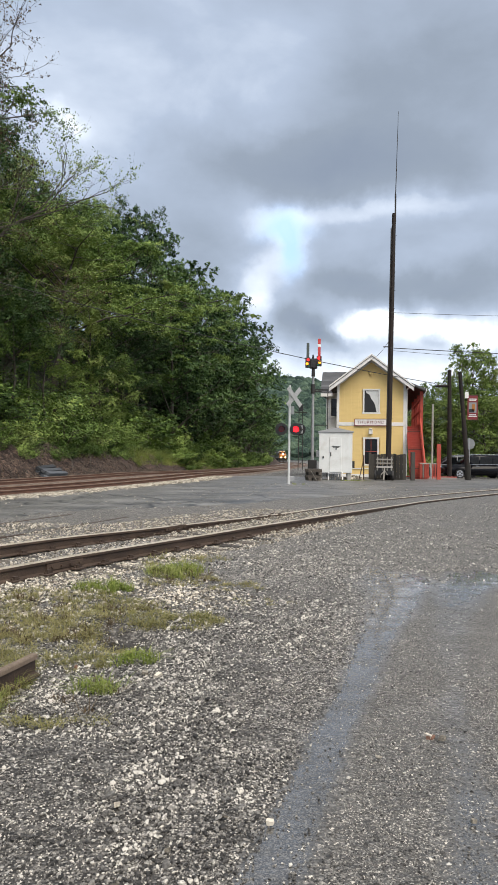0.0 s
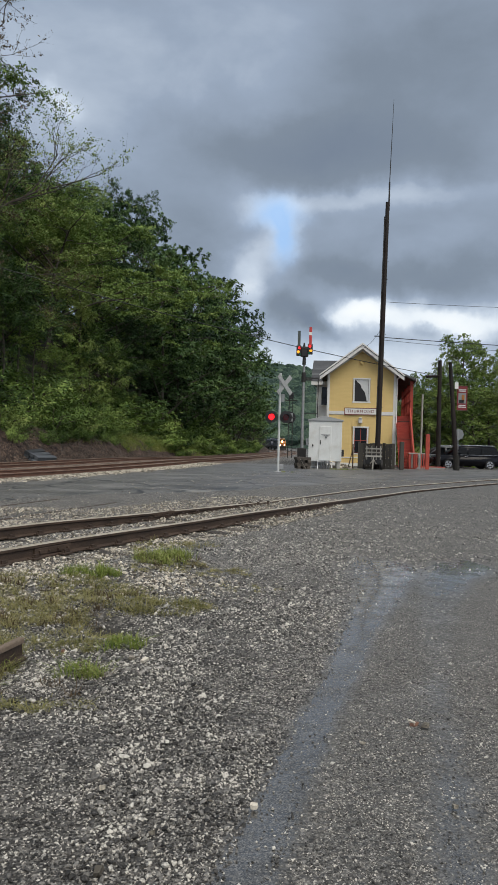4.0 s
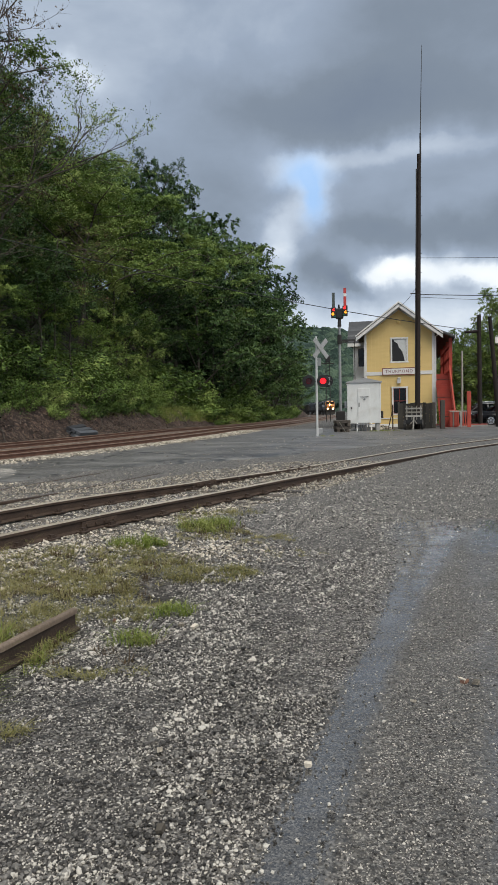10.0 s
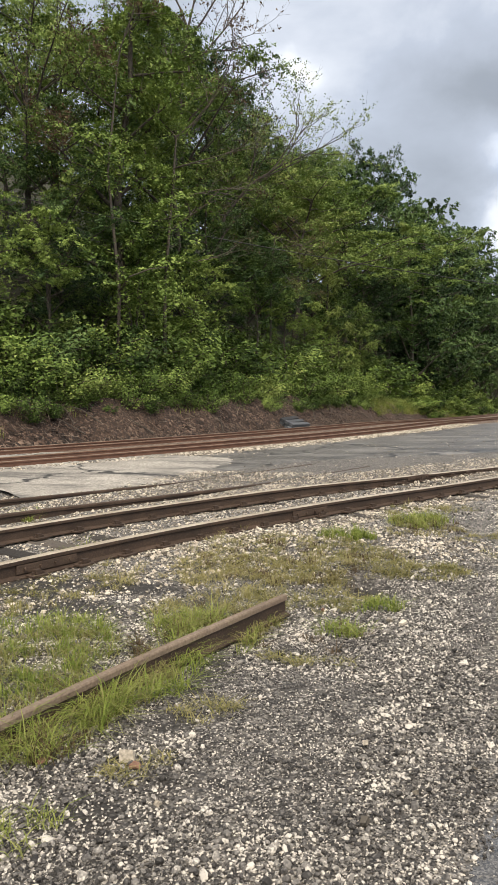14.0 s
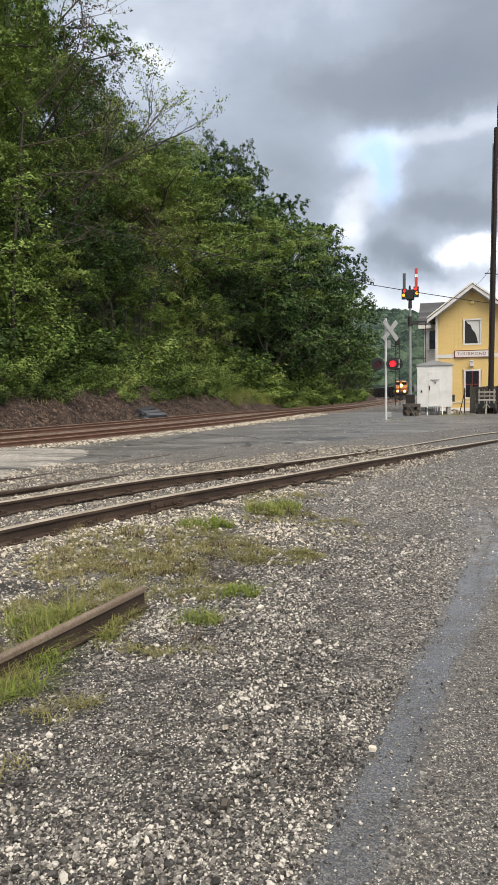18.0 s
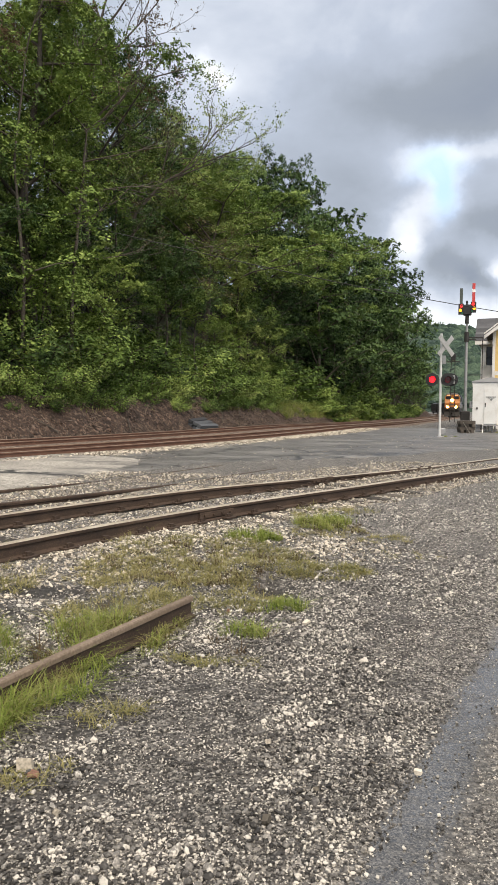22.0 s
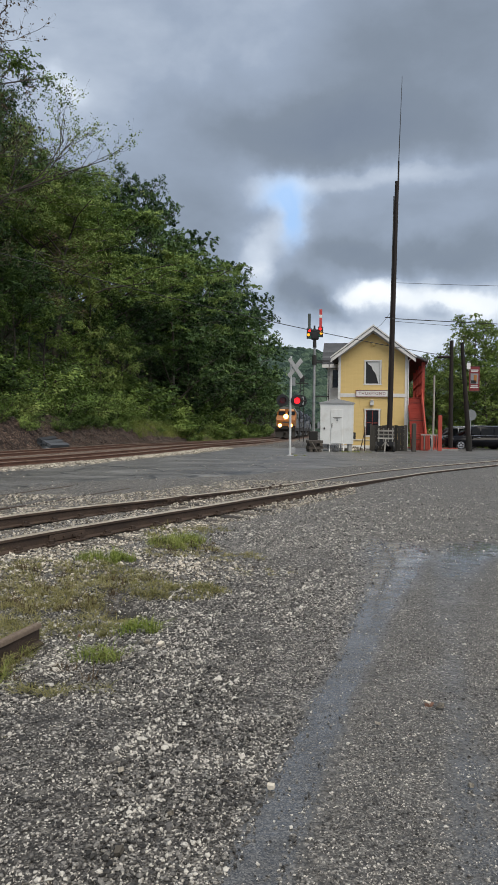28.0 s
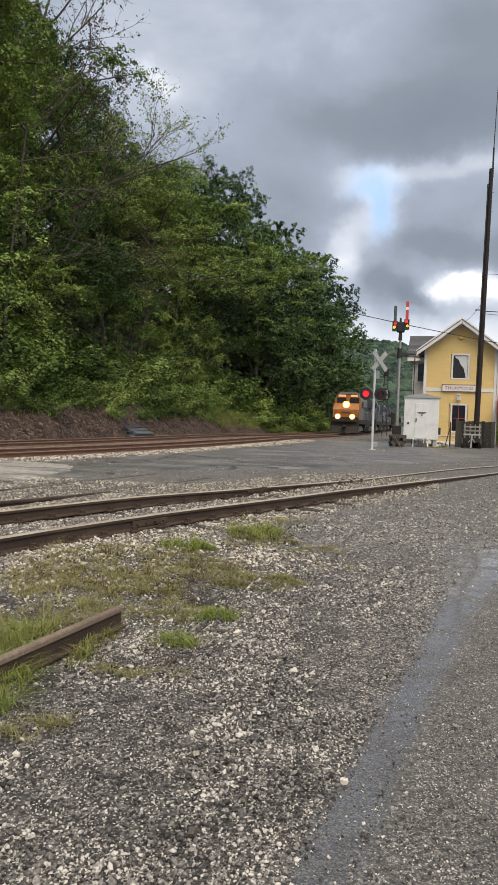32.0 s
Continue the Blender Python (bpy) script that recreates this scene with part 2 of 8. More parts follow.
def speckled(name, palette, cell, rough=0.8, bump=0.8, size=0.02, patches=None, cracks=0.0, rough_var=0.2, fine=90.0, spots=None, damp=None):
    """Ground of small stones: each cell of stone takes its own colour from the palette, in two sizes of cell, with larger stained patches and, on asphalt, cracks."""
    m = bpy.data.materials.new(name)
    m.use_nodes = True
    nt = m.node_tree
    bsdf = nt.nodes["Principled BSDF"]
    co = nt.nodes.new("ShaderNodeTexCoord").outputs["Object"]

    def vor(scale, feature="F1"):
        v = nt.nodes.new("ShaderNodeTexVoronoi")
        v.feature = feature
        v.inputs["Scale"].default_value = scale
        nt.links.new(co, v.inputs["Vector"])
        return v

    def noise_tex(scale, detail=5.0):
        v = nt.nodes.new("ShaderNodeTexNoise")
        v.inputs["Scale"].default_value, v.inputs["Detail"].default_value = scale, detail
        nt.links.new(co, v.inputs["Vector"])
        return v.outputs["Fac"]

    def ramp(fac, stops):
        r = nt.nodes.new("ShaderNodeValToRGB")
        el = r.color_ramp.elements
        el[0].position, el[0].color = stops[0][0], (*stops[0][1], 1)
        el[1].position, el[1].color = stops[-1][0], (*stops[-1][1], 1)
        for p, c in stops[1:-1]:
            el.new(p).color = (*c, 1)
        nt.links.new(fac, r.inputs[0])
        return r.outputs[0]

    def mix(kind, fac, a, b):
        x = nt.nodes.new("ShaderNodeMixRGB")
        x.blend_type = kind
        for k, q in enumerate((fac, a, b)):
            if isinstance(q, tuple):
                x.inputs[k].default_value = (*q, 1)
            elif isinstance(q, float):
                x.inputs[k].default_value = q
            else:
                nt.links.new(q, x.inputs[k])
        return x.outputs[0]

    def first(colour):
        q = nt.nodes.new("ShaderNodeSeparateColor")
        nt.links.new(colour, q.inputs[0])
        return q.outputs[0]

    n = len(palette)
    stops = [((k / (n - 1)) ** 0.75 if k else 0.0, c) for k, c in enumerate(palette)]
    small, large = vor(cell), vor(cell * 0.42)
    c1, c2 = ramp(first(small.outputs["Color"]), stops), ramp(first(large.outputs["Color"]), stops)
    which = ramp(noise_tex(cell * 0.12, 3.0), [(0.42, (0, 0, 0)), (0.62, (1, 1, 1))])
    coarse = None
    if damp:
        # driven ground is crushed to fine grit, with few larger stones
        crushed = nt.nodes.new("ShaderNodeAttribute")
        crushed.attribute_name = "crushed"
        coarse = ramp(crushed.outputs["Fac"], [(0.0, (1, 1, 1)), (1.0, (0.06, 0.06, 0.06))])
        which = mix("MULTIPLY", 1.0, which, coarse)
    colour = mix("MIX", which, c1, c2)
    if patches:
        tint, amount, scale = patches
        colour = mix("MIX", ramp(noise_tex(scale, 6.0), [(0.46, (0, 0, 0)), (0.64, (amount, amount, amount))]), colour, tint)
    big = noise_tex(0.9, 4.0)
    colour = mix("MULTIPLY", 0.55, colour, ramp(big, [(0.3, (0.62, 0.62, 0.62)), (0.7, (1.25, 1.25, 1.25))]))
    if coarse:
        fine_mask = ramp(crushed.outputs["Fac"], [(0.0, (0, 0, 0)), (1.0, (0.85, 0.85, 0.85))])
        small_grit = ramp(first(vor(165.0).outputs["Color"]), [(0.0, (0.028, 0.027, 0.026)), (0.5, (0.078, 0.0745, 0.069)), (0.82, (0.15, 0.143, 0.131)), (1.0, (0.42, 0.40, 0.36))])
        colour = mix("MIX", fine_mask, colour, small_grit)
    if spots:
        # single larger stones lying on the surface
        scale, share, dark, pale = spots
        for k, (sc, sh) in enumerate(((scale, share), (scale * 0.53, share * 0.6))):
            v = vor(sc)
            v.voronoi_dimensions = "2D"
            q = nt.nodes.new("ShaderNodeSeparateColor")
            nt.links.new(v.outputs["Color"], q.inputs[0])
            near = ramp(v.outputs["Distance"], [(0.24, (1, 1, 1)), (0.36, (0, 0, 0))])
            some = ramp(q.outputs[1], [(1 - sh - 0.02, (0, 0, 0)), (1 - sh + 0.02, (1, 1, 1))])
            if coarse:
                some = mix("MULTIPLY", 1.0, some, coarse)
            colour = mix("MIX", mix("MULTIPLY", 1.0, near, some), colour, ramp(q.outputs[0], [(0.0, dark), (0.6, tuple((a + b) / 2 for a, b in zip(dark, pale))), (1.0, pale)]))
    if cracks:
        # cracks wander: the cell walls of a warped pattern
        warp = nt.nodes.new("ShaderNodeTexNoise")
        warp.inputs["Scale"].default_value, warp.inputs["Detail"].default_value = 1.2, 4.0
        nt.links.new(co, warp.inputs["Vector"])
        add = nt.nodes.new("ShaderNodeVectorMath")
        add.operation = "MULTIPLY_ADD"
        nt.links.new(warp.outputs["Color"], add.inputs[0])
        add.inputs[1].default_value = (1.6, 1.6, 0.0)
        nt.links.new(co, add.inputs[2])
        v = nt.nodes.new("ShaderNodeTexVoronoi")
        v.feature = "DISTANCE_TO_EDGE"
        v.inputs["Scale"].default_value = cracks
        nt.links.new(add.outputs[0], v.inputs["Vector"])
        line = ramp(v.outputs["Distance"], [(0.004, (1, 1, 1)), (0.016, (0, 0, 0))])
        colour = mix("MIX", line, colour, (0.022, 0.022, 0.023))
        streak = nt.nodes.new("ShaderNodeMapping")
        streak.inputs["Rotation"].default_value, streak.inputs["Scale"].default_value = (0, 0, radians(-38)), (0.22, 1.0, 1.0)
        nt.links.new(co, streak.inputs[0])
        worn = nt.nodes.new("ShaderNodeTexNoise")
        worn.inputs["Scale"].default_value, worn.inputs["Detail"].default_value, worn.inputs["Roughness"].default_value = 1.1, 8.0, 0.65
        nt.links.new(streak.outputs[0], worn.inputs["Vector"])
        colour = mix("MIX", ramp(worn.outputs["Fac"], [(0.50, (0, 0, 0)), (0.60, (0.62, 0.62, 0.62))]), colour, (0.040, 0.040, 0.041))
    wet = None
    if damp:
        # smooth damp grit where wheels have pressed the ground, with a broken edge
        att = nt.nodes.new("ShaderNodeAttribute")
        att.attribute_name = "damp"
        jag = nt.nodes.new("ShaderNodeMath")
        jag.operation = "MULTIPLY_ADD"
        both = nt.nodes.new("ShaderNodeMath")
        nt.links.new(noise_tex(14.0, 6.0), both.inputs[0])
        nt.links.new(noise_tex(3.0, 3.0), both.inputs[1])
        nt.links.new(both.outputs[0], jag.inputs[0])
        jag.inputs[1].default_value = 0.5
        nt.links.new(att.outputs["Fac"], jag.inputs[2])
        wet = ramp(jag.outputs[0], [(0.55, (0, 0, 0)), (1.2, (0.86, 0.86, 0.86))])
        grit = ramp(first(vor(190.0).outputs["Color"]), [(k / (len(damp) - 1), c) for k, c in enumerate(damp)])
        colour = mix("MIX", wet, colour, grit)
        # a broken film of water on it
        film = ramp(noise_tex(5.0, 6.0), [(0.38, (0.15, 0.15, 0.15)), (0.56, (1.0, 1.0, 1.0))])
        nt.links.new(mix("MULTIPLY", 1.0, wet, film), bsdf.inputs["Coat Weight"])
        bsdf.inputs["Coat Roughness"].default_value, bsdf.inputs["Coat IOR"].default_value = 0.12, 1.45
        # black cinder, bare earth, and shade painted in the hole and stone gaps
        earth_shade = nt.nodes.new("ShaderNodeAttribute")
        earth_shade.attribute_name = "earth"
        jag2 = nt.nodes.new("ShaderNodeMath")
        jag2.operation = "MULTIPLY_ADD"
        nt.links.new(noise_tex(9.0, 6.0), jag2.inputs[0])
        jag2.inputs[1].default_value = 0.8
        nt.links.new(earth_shade.outputs["Fac"], jag2.inputs[2])
        colour = mix("MIX", ramp(jag2.outputs[0], [(0.55, (0, 0, 0)), (0.95, (0.9, 0.9, 0.9))]), colour, (0.017, 0.0145, 0.012))
        bsdf.inputs["Specular IOR Level"].default_value = 0.5
    nt.links.new(colour, bsdf.inputs["Base Color"])
    rr = nt.nodes.new("ShaderNodeMapRange")
    rr.inputs["To Min"].default_value, rr.inputs["To Max"].default_value = max(0.05, rough - rough_var), min(1.0, rough + rough_var)
    nt.links.new(big, rr.inputs[0])
    b = nt.nodes.new("ShaderNodeBump")
    b.invert = True
    b.inputs["Strength"].default_value, b.inputs["Distance"].default_value = bump, size
    if wet:
        nt.links.new(mix("MIX", wet, rr.outputs[0], (0.13, 0.13, 0.13)), bsdf.inputs["Roughness"])
        nt.links.new(mix("MIX", wet, (bump, bump, bump), (0.03, 0.03, 0.03)), b.inputs["Strength"])
    else:
        nt.links.new(rr.outputs[0], bsdf.inputs["Roughness"])
    nt.links.new(large.outputs["Distance"], b.inputs["Height"])
    b2 = nt.nodes.new("ShaderNodeBump")
    b2.inputs["Strength"].default_value, b2.inputs["Distance"].default_value = 0.5 * bump, size * 0.3
    if wet:
        nt.links.new(mix("MIX", wet, (0.5 * bump,) * 3, (0.05, 0.05, 0.05)), b2.inputs["Strength"])
    nt.links.new(noise_tex(fine, 3.0), b2.inputs["Height"])
    nt.links.new(b.outputs[0], b2.inputs["Normal"])
    nt.links.new(b2.outputs[0], bsdf.inputs["Normal"])
    return m


GRAVEL = speckled("grey_gravel_ground", [(0.013, 0.0121, 0.0113), (0.034, 0.0318, 0.0296), (0.076, 0.071, 0.0655), (0.175, 0.164, 0.149), (0.39, 0.366, 0.33)], 75.0, 0.72, 1.0, 0.02, ((0.06, 0.056, 0.052), 0.4, 0.5), 0.0, 0.2, 90.0, (58.0, 0.50, (0.05, 0.047, 0.043), (0.50, 0.47, 0.425)), [(0.028, 0.0275, 0.0265), (0.05, 0.0485, 0.046), (0.08, 0.077, 0.072), (0.19, 0.18, 0.163)])
PALE_STONES = material("pale_crushed_stone", [(0.045, 0.043, 0.040), (0.085, 0.081, 0.075), (0.14, 0.133, 0.123), (0.20, 0.190, 0.174), (0.28, 0.265, 0.240), (0.40, 0.378, 0.34), (0.58, 0.55, 0.49)], 3.0, 0.7, 0, 0.3, 0.004, 90.0, "island", spec=0.25)
STONES = material("crushed_grey_stone", [(0.030, 0.0285, 0.027), (0.062, 0.059, 0.056), (0.092, 0.087, 0.082), (0.136, 0.129, 0.120), (0.187, 0.177, 0.162), (0.27, 0.254, 0.228), (0.52, 0.49, 0.437)], 3.0, 0.6, 0, 0.3, 0.004, 90.0, "island", spec=0.25)
BALLAST = material("pale_ballast_stone", [(0.09, 0.079, 0.064), (0.20, 0.178, 0.144), (0.32, 0.288, 0.234), (0.43, 0.388, 0.32), (0.60, 0.545, 0.455)], 3.0, 0.85, 0, 0.3, 0.004, 90.0, "island", spec=0.25)
ASPHALT = speckled("worn_asphalt", [(0.045, 0.044, 0.042), (0.075, 0.073, 0.070), (0.110, 0.107, 0.101), (0.155, 0.150, 0.140), (0.28, 0.265, 0.24)], 48.0, 0.5, 0.5, 0.01, ((0.19, 0.185, 0.175), 0.7, 0.45), 0.22, 0.2, 90.0, (17.0, 0.18, (0.07, 0.068, 0.065), (0.28, 0.265, 0.24)))
PALE_ROAD = speckled("pale_crossing_surface", [(0.20, 0.188, 0.166), (0.28, 0.263, 0.232), (0.34, 0.320, 0.282), (0.40, 0.376, 0.335), (0.48, 0.455, 0.405)], 40.0, 0.75, 0.3, 0.008, ((0.20, 0.187, 0.165), 0.5, 0.6), 0.18)
MAIN_RAIL = material("red_rust_rail", [(0.075, 0.036, 0.024), (0.13, 0.066, 0.044), (0.20, 0.11, 0.076)], 3.0, 0.8, 0.1, 0.4, 0.003, 80.0)
RUST_BED = speckled("rust_stained_ballast", [(0.035, 0.022, 0.016), (0.075, 0.048, 0.034), (0.13, 0.088, 0.064), (0.20, 0.145, 0.11), (0.32, 0.255, 0.20)], 24.0, 0.9, 1.0, 0.03)
RAIL = material("rusty_rail_steel", [(0.026, 0.017, 0.012), (0.058, 0.038, 0.027), (0.115, 0.078, 0.056)], 3.0, 0.75, 0.25, 0.4, 0.003, 80.0)
# worn running surface, paled so that its colour includes the sky's sheen
RAIL_HEAD = material("worn_sheen_rail_head", [(0.30, 0.245, 0.18), (0.44, 0.38, 0.30), (0.58, 0.52, 0.43)], 2.0, 0.42, 0.35, 0.15, 0.002, 60.0)
DULL_HEAD = material("dull_brown_rail_head", [(0.10, 0.07, 0.052), (0.18, 0.135, 0.10), (0.29, 0.225, 0.17)], 2.0, 0.7, 0.1, 0.1, 0.001, 60.0)
TIE = material("weathered_tie_wood", [(0.02, 0.017, 0.014), (0.05, 0.042, 0.035), (0.10, 0.085, 0.07)], 4.0, 0.9, 0, 0.7, 0.01, 40.0, "object", (1, 6, 6))
SOIL = speckled("bank_soil", [(0.009, 0.0054, 0.0038), (0.022, 0.0130, 0.0090), (0.046, 0.0270, 0.0192), (0.090, 0.055, 0.040), (0.21, 0.150, 0.114)], 16.0, 0.95, 1.0, 0.10, ((0.062, 0.040, 0.029), 0.5, 0.35), 0.0, 0.05, 20.0)
# near-black floor: the deep shade under the trees is part of this colour
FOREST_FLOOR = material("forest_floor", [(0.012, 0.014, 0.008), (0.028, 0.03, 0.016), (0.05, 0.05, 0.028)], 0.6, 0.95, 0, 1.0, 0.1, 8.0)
BARK = material("bark", [(0.025, 0.021, 0.017), (0.06, 0.05, 0.042), (0.11, 0.095, 0.08)], 3.0, 0.95, 0, 0.8, 0.015, 30.0, stretch=(1, 1, 0.25))
DEAD = material("grey_dead_twigs", [(0.040, 0.032, 0.026), (0.075, 0.062, 0.051), (0.125, 0.108, 0.090)], 3.0, 0.9, 0, 0.3, 0.004, 30.0)
# near-black first stops paint shaded gaps into the crowns, last stops lit leaves
LEAF = leafy("broad_leaves", [(0.006, 0.013, 0.004), (0.038, 0.070, 0.016), (0.132, 0.206, 0.048), (0.250, 0.330, 0.090)], 0.12)
# darker green, also planted inside the woods to deepen their shade by colour
LEAF_DARK = leafy("dark_leaves", [(0.004, 0.010, 0.004), (0.016, 0.035, 0.013), (0.060, 0.110, 0.037), (0.135, 0.205, 0.068)], 0.09)
LEAF_YELLOW = leafy("light_leaves", [(0.012, 0.023, 0.005), (0.062, 0.106, 0.024), (0.162, 0.240, 0.061), (0.280, 0.340, 0.104)], 0.13)
# roadside leaves face away from the sun; sunlight is put into this lighter palette
LEAF_SUNNY = leafy("sun_toned_leaves", [(0.040, 0.072, 0.018), (0.085, 0.135, 0.032), (0.150, 0.215, 0.055), (0.24, 0.30, 0.09)], 0.25)
LEAF_DRY = leafy("dry_brown_leaves", [(0.05, 0.035, 0.02), (0.10, 0.07, 0.04), (0.17, 0.13, 0.075)])
GRASS = leafy("grass_blades", [(0.055, 0.090, 0.020), (0.115, 0.165, 0.034), (0.20, 0.25, 0.055), (0.34, 0.34, 0.13)])
MAT_GRASS = leafy("low_weeds", [(0.095, 0.102, 0.036), (0.175, 0.172, 0.064), (0.28, 0.255, 0.115), (0.42, 0.36, 0.19)])
YELLOW = material("yellow_clapboard_paint", [(0.64, 0.46, 0.18), (0.70, 0.51, 0.205), (0.74, 0.55, 0.235)], 1.0, 0.7, 0, 0.1, 0.004, 30.0, stretch=(1, 1, 6))
WHITE = material("white_trim_paint", [(0.58, 0.57, 0.55), (0.70, 0.69, 0.67), (0.76, 0.75, 0.73)], 2.0, 0.6, 0, 0.12, 0.003, 40.0)
RED = material("red_porch_paint", [(0.27, 0.035, 0.022), (0.36, 0.05, 0.03), (0.42, 0.075, 0.045)], 2.0, 0.6, 0, 0.15, 0.004, 40.0)
SLATE = material("grey_slate_roof", [(0.04, 0.041, 0.045), (0.068, 0.07, 0.077), (0.10, 0.103, 0.11)], 2.0, 0.75, 0, 0.3, 0.006, 30.0, "object")
HUT = material("white_hut_steel", [(0.52, 0.53, 0.52), (0.62, 0.63, 0.62), (0.68, 0.69, 0.68)], 1.5, 0.5, 0, 0.05, 0.002, 30.0, stain=((0.45, 0.42, 0.38), 0.4, 2.0))
GALV = material("galvanised_steel", [(0.22, 0.225, 0.23), (0.32, 0.325, 0.33), (0.42, 0.425, 0.43)], 5.0, 0.5, 0.5, 0.1, 0.002, 60.0)
POLE = material("creosoted_pole", [(0.005, 0.0033, 0.0027), (0.012, 0.0072, 0.006), (0.028, 0.016, 0.0125)], 2.0, 0.85, 0, 0.5, 0.006, 40.0, stretch=(3, 3, 0.3))
OLD_WOOD = material("weathered_boards", [(0.012, 0.011, 0.009), (0.028, 0.025, 0.021), (0.06, 0.054, 0.046)], 3.0, 0.9, 0, 0.6, 0.006, 40.0, "object", (3, 3, 0.4))
GREY_WOOD = material("silvered_wood", [(0.16, 0.15, 0.13), (0.27, 0.255, 0.23), (0.37, 0.35, 0.32)], 3.0, 0.85, 0, 0.4, 0.004, 40.0, "object")
BLACK = plain("black_paint", (0.012, 0.012, 0.013), 0.5)
DARK = plain("dark_iron", (0.03, 0.028, 0.027), 0.65, 0.3)
CONCRETE = material("concrete", [(0.22, 0.215, 0.2), (0.3, 0.295, 0.28), (0.38, 0.37, 0.35)], 2.0, 0.9, 0, 0.3, 0.005, 30.0)
GLASS = plain("dark_window_glass", (0.006, 0.007, 0.008), 0.06, 0.0, 0.45)
CAR_PAINT = plain("black_car_paint", (0.005, 0.005, 0.007), 0.10, 0.0, 0.18)
CHROME = plain("bright_metal", (0.55, 0.55, 0.56), 0.2, 1.0)
TYRE = plain("tyre_rubber", (0.02, 0.02, 0.02), 0.85)
RED_LIT = glowing("lit_red_lens", (1.0, 0.012, 0.02), 2.2)
RED_DIM = plain("red_lens", (0.10, 0.004, 0.004), 0.2)
AMBER_LIT = glowing("lit_amber_lens", (1.0, 0.36, 0.02), 1.1)
LAMP_LIT = glowing("lit_headlight", (1.0, 0.62, 0.26), 40.0)
# emissive amber that stands in for the glare round the train's lamps
LAMP_HALO = glowing("glowing_lamp_halo", (1.0, 0.36, 0.07), 1.6)
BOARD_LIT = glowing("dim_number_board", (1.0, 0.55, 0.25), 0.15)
# faded gold, brightened towards orange to carry the lamps' halo
LOCO_GOLD = material("faded_gold_paint", [(0.22, 0.080, 0.014), (0.32, 0.120, 0.020), (0.40, 0.160, 0.030)], 1.5, 0.5, 0, 0.08, 0.004, 20.0, stain=((0.06, 0.042, 0.03), 0.7, 1.2))
LOCO_BLUE = material("dusty_dark_blue_paint", [(0.02, 0.026, 0.04), (0.04, 0.048, 0.065), (0.075, 0.08, 0.09)], 1.2, 0.55, 0, 0.08, 0.004, 20.0)
LOCO_GREY = material("dusty_grey_paint", [(0.10, 0.105, 0.11), (0.16, 0.165, 0.17), (0.22, 0.22, 0.22)], 1.2, 0.6, 0, 0.08, 0.004, 20.0)
GRIME = material("grimy_black_steel", [(0.012, 0.011, 0.010), (0.025, 0.022, 0.02), (0.05, 0.043, 0.036)], 2.0, 0.8, 0.2, 0.3, 0.006, 30.0)
# the blue of distant haze is mixed into the slope's green
FAR_WOOD = material("far_wooded_slope", [(0.010, 0.026, 0.022), (0.022, 0.046, 0.036), (0.038, 0.068, 0.048), (0.06, 0.095, 0.06)], 0.09, 0.95, 0, 1.0, 6.0, 0.28, "")
BANNER = plain("dark_red_banner", (0.16, 0.018, 0.022), 0.7)
SILVER = plain("grey_sign_back", (0.22, 0.23, 0.235), 0.5, 0.4)


# ---- building tools ----
def mesh_of(bm, name):
    me = bpy.data.meshes.new(name)
    bm.normal_update()
    bm.to_mesh(me)
    bm.free()
    return me


def part(name, bm, mat, parent, label="", smooth=False):
    """Links a bmesh or a mesh as one object under a thing or a part."""
    me = mesh_of(bm, name) if isinstance(bm, bmesh.types.BMesh) else bm
    if mat and not me.materials:
        me.materials.append(mat)
    if smooth:
        me.polygons.foreach_set("use_smooth", [True] * len(me.polygons))
    ob = new(name, me)
    ob.parent = parent
    if label:
        ob["label"] = label
    return ob


def thing(name, m, label, category, group="", kind=""):
    ob = new(name)
    ob.empty_display_size = 0.2
    ob.matrix_basis = m
    return tagged(ob, label, category, group, kind)


def block(x0, y0, z0, x1, y1, z1, bevel=0.01, bm=None):
    bm = bm or bmesh.new()
    r = bmesh.ops.create_cube(bm, size=1.0, matrix=Matrix.LocRotScale(((x0 + x1) / 2, (y0 + y1) / 2, (z0 + z1) / 2), None, (abs(x1 - x0), abs(y1 - y0), abs(z1 - z0))))
    if bevel:
        edges = list({e for v in r["verts"] for e in v.link_edges})
        bmesh.ops.bevel(bm, geom=edges, offset=min(bevel, 0.4 * min(abs(x1 - x0), abs(y1 - y0), abs(z1 - z0))), segments=1, affect="EDGES")
    return bm


def rod(p, q, r0, r1=None, seg=8, bm=None):
    """A straight round bar from p to q."""
    bm = bm or bmesh.new()
    p, q = Vector(p), Vector(q)
    d = q - p
    m = Matrix.Translation((p + q) / 2) @ d.to_track_quat("Z", "Y").to_matrix().to_4x4()
    bmesh.ops.create_cone(bm, cap_ends=True, segments=seg, radius1=r0, radius2=r0 if r1 is None else r1, depth=d.length, matrix=m)
    return bm


def plank_between(p, q, wide, thick, bm=None, up=(0, 0, 1)):
    """A rectangular bar from p to q: wide across, thick along up."""
    bm = bm or bmesh.new()
    p, q = Vector(p), Vector(q)
    d = (q - p).normalized()
    side = d.cross(Vector(up)).normalized()
    top = side.cross(d)
    vs = [bm.verts.new(e + side * a * wide / 2 + top * b * thick / 2) for e in (p, q) for a, b in ((-1, -1), (1, -1), (1, 1), (-1, 1))]
    for f in ((3, 2, 1, 0), (4, 5, 6, 7), (0, 1, 5, 4), (1, 2, 6, 5), (2, 3, 7, 6), (3, 0, 4, 7)):
        bm.faces.new([vs[i] for i in f])
    return bm


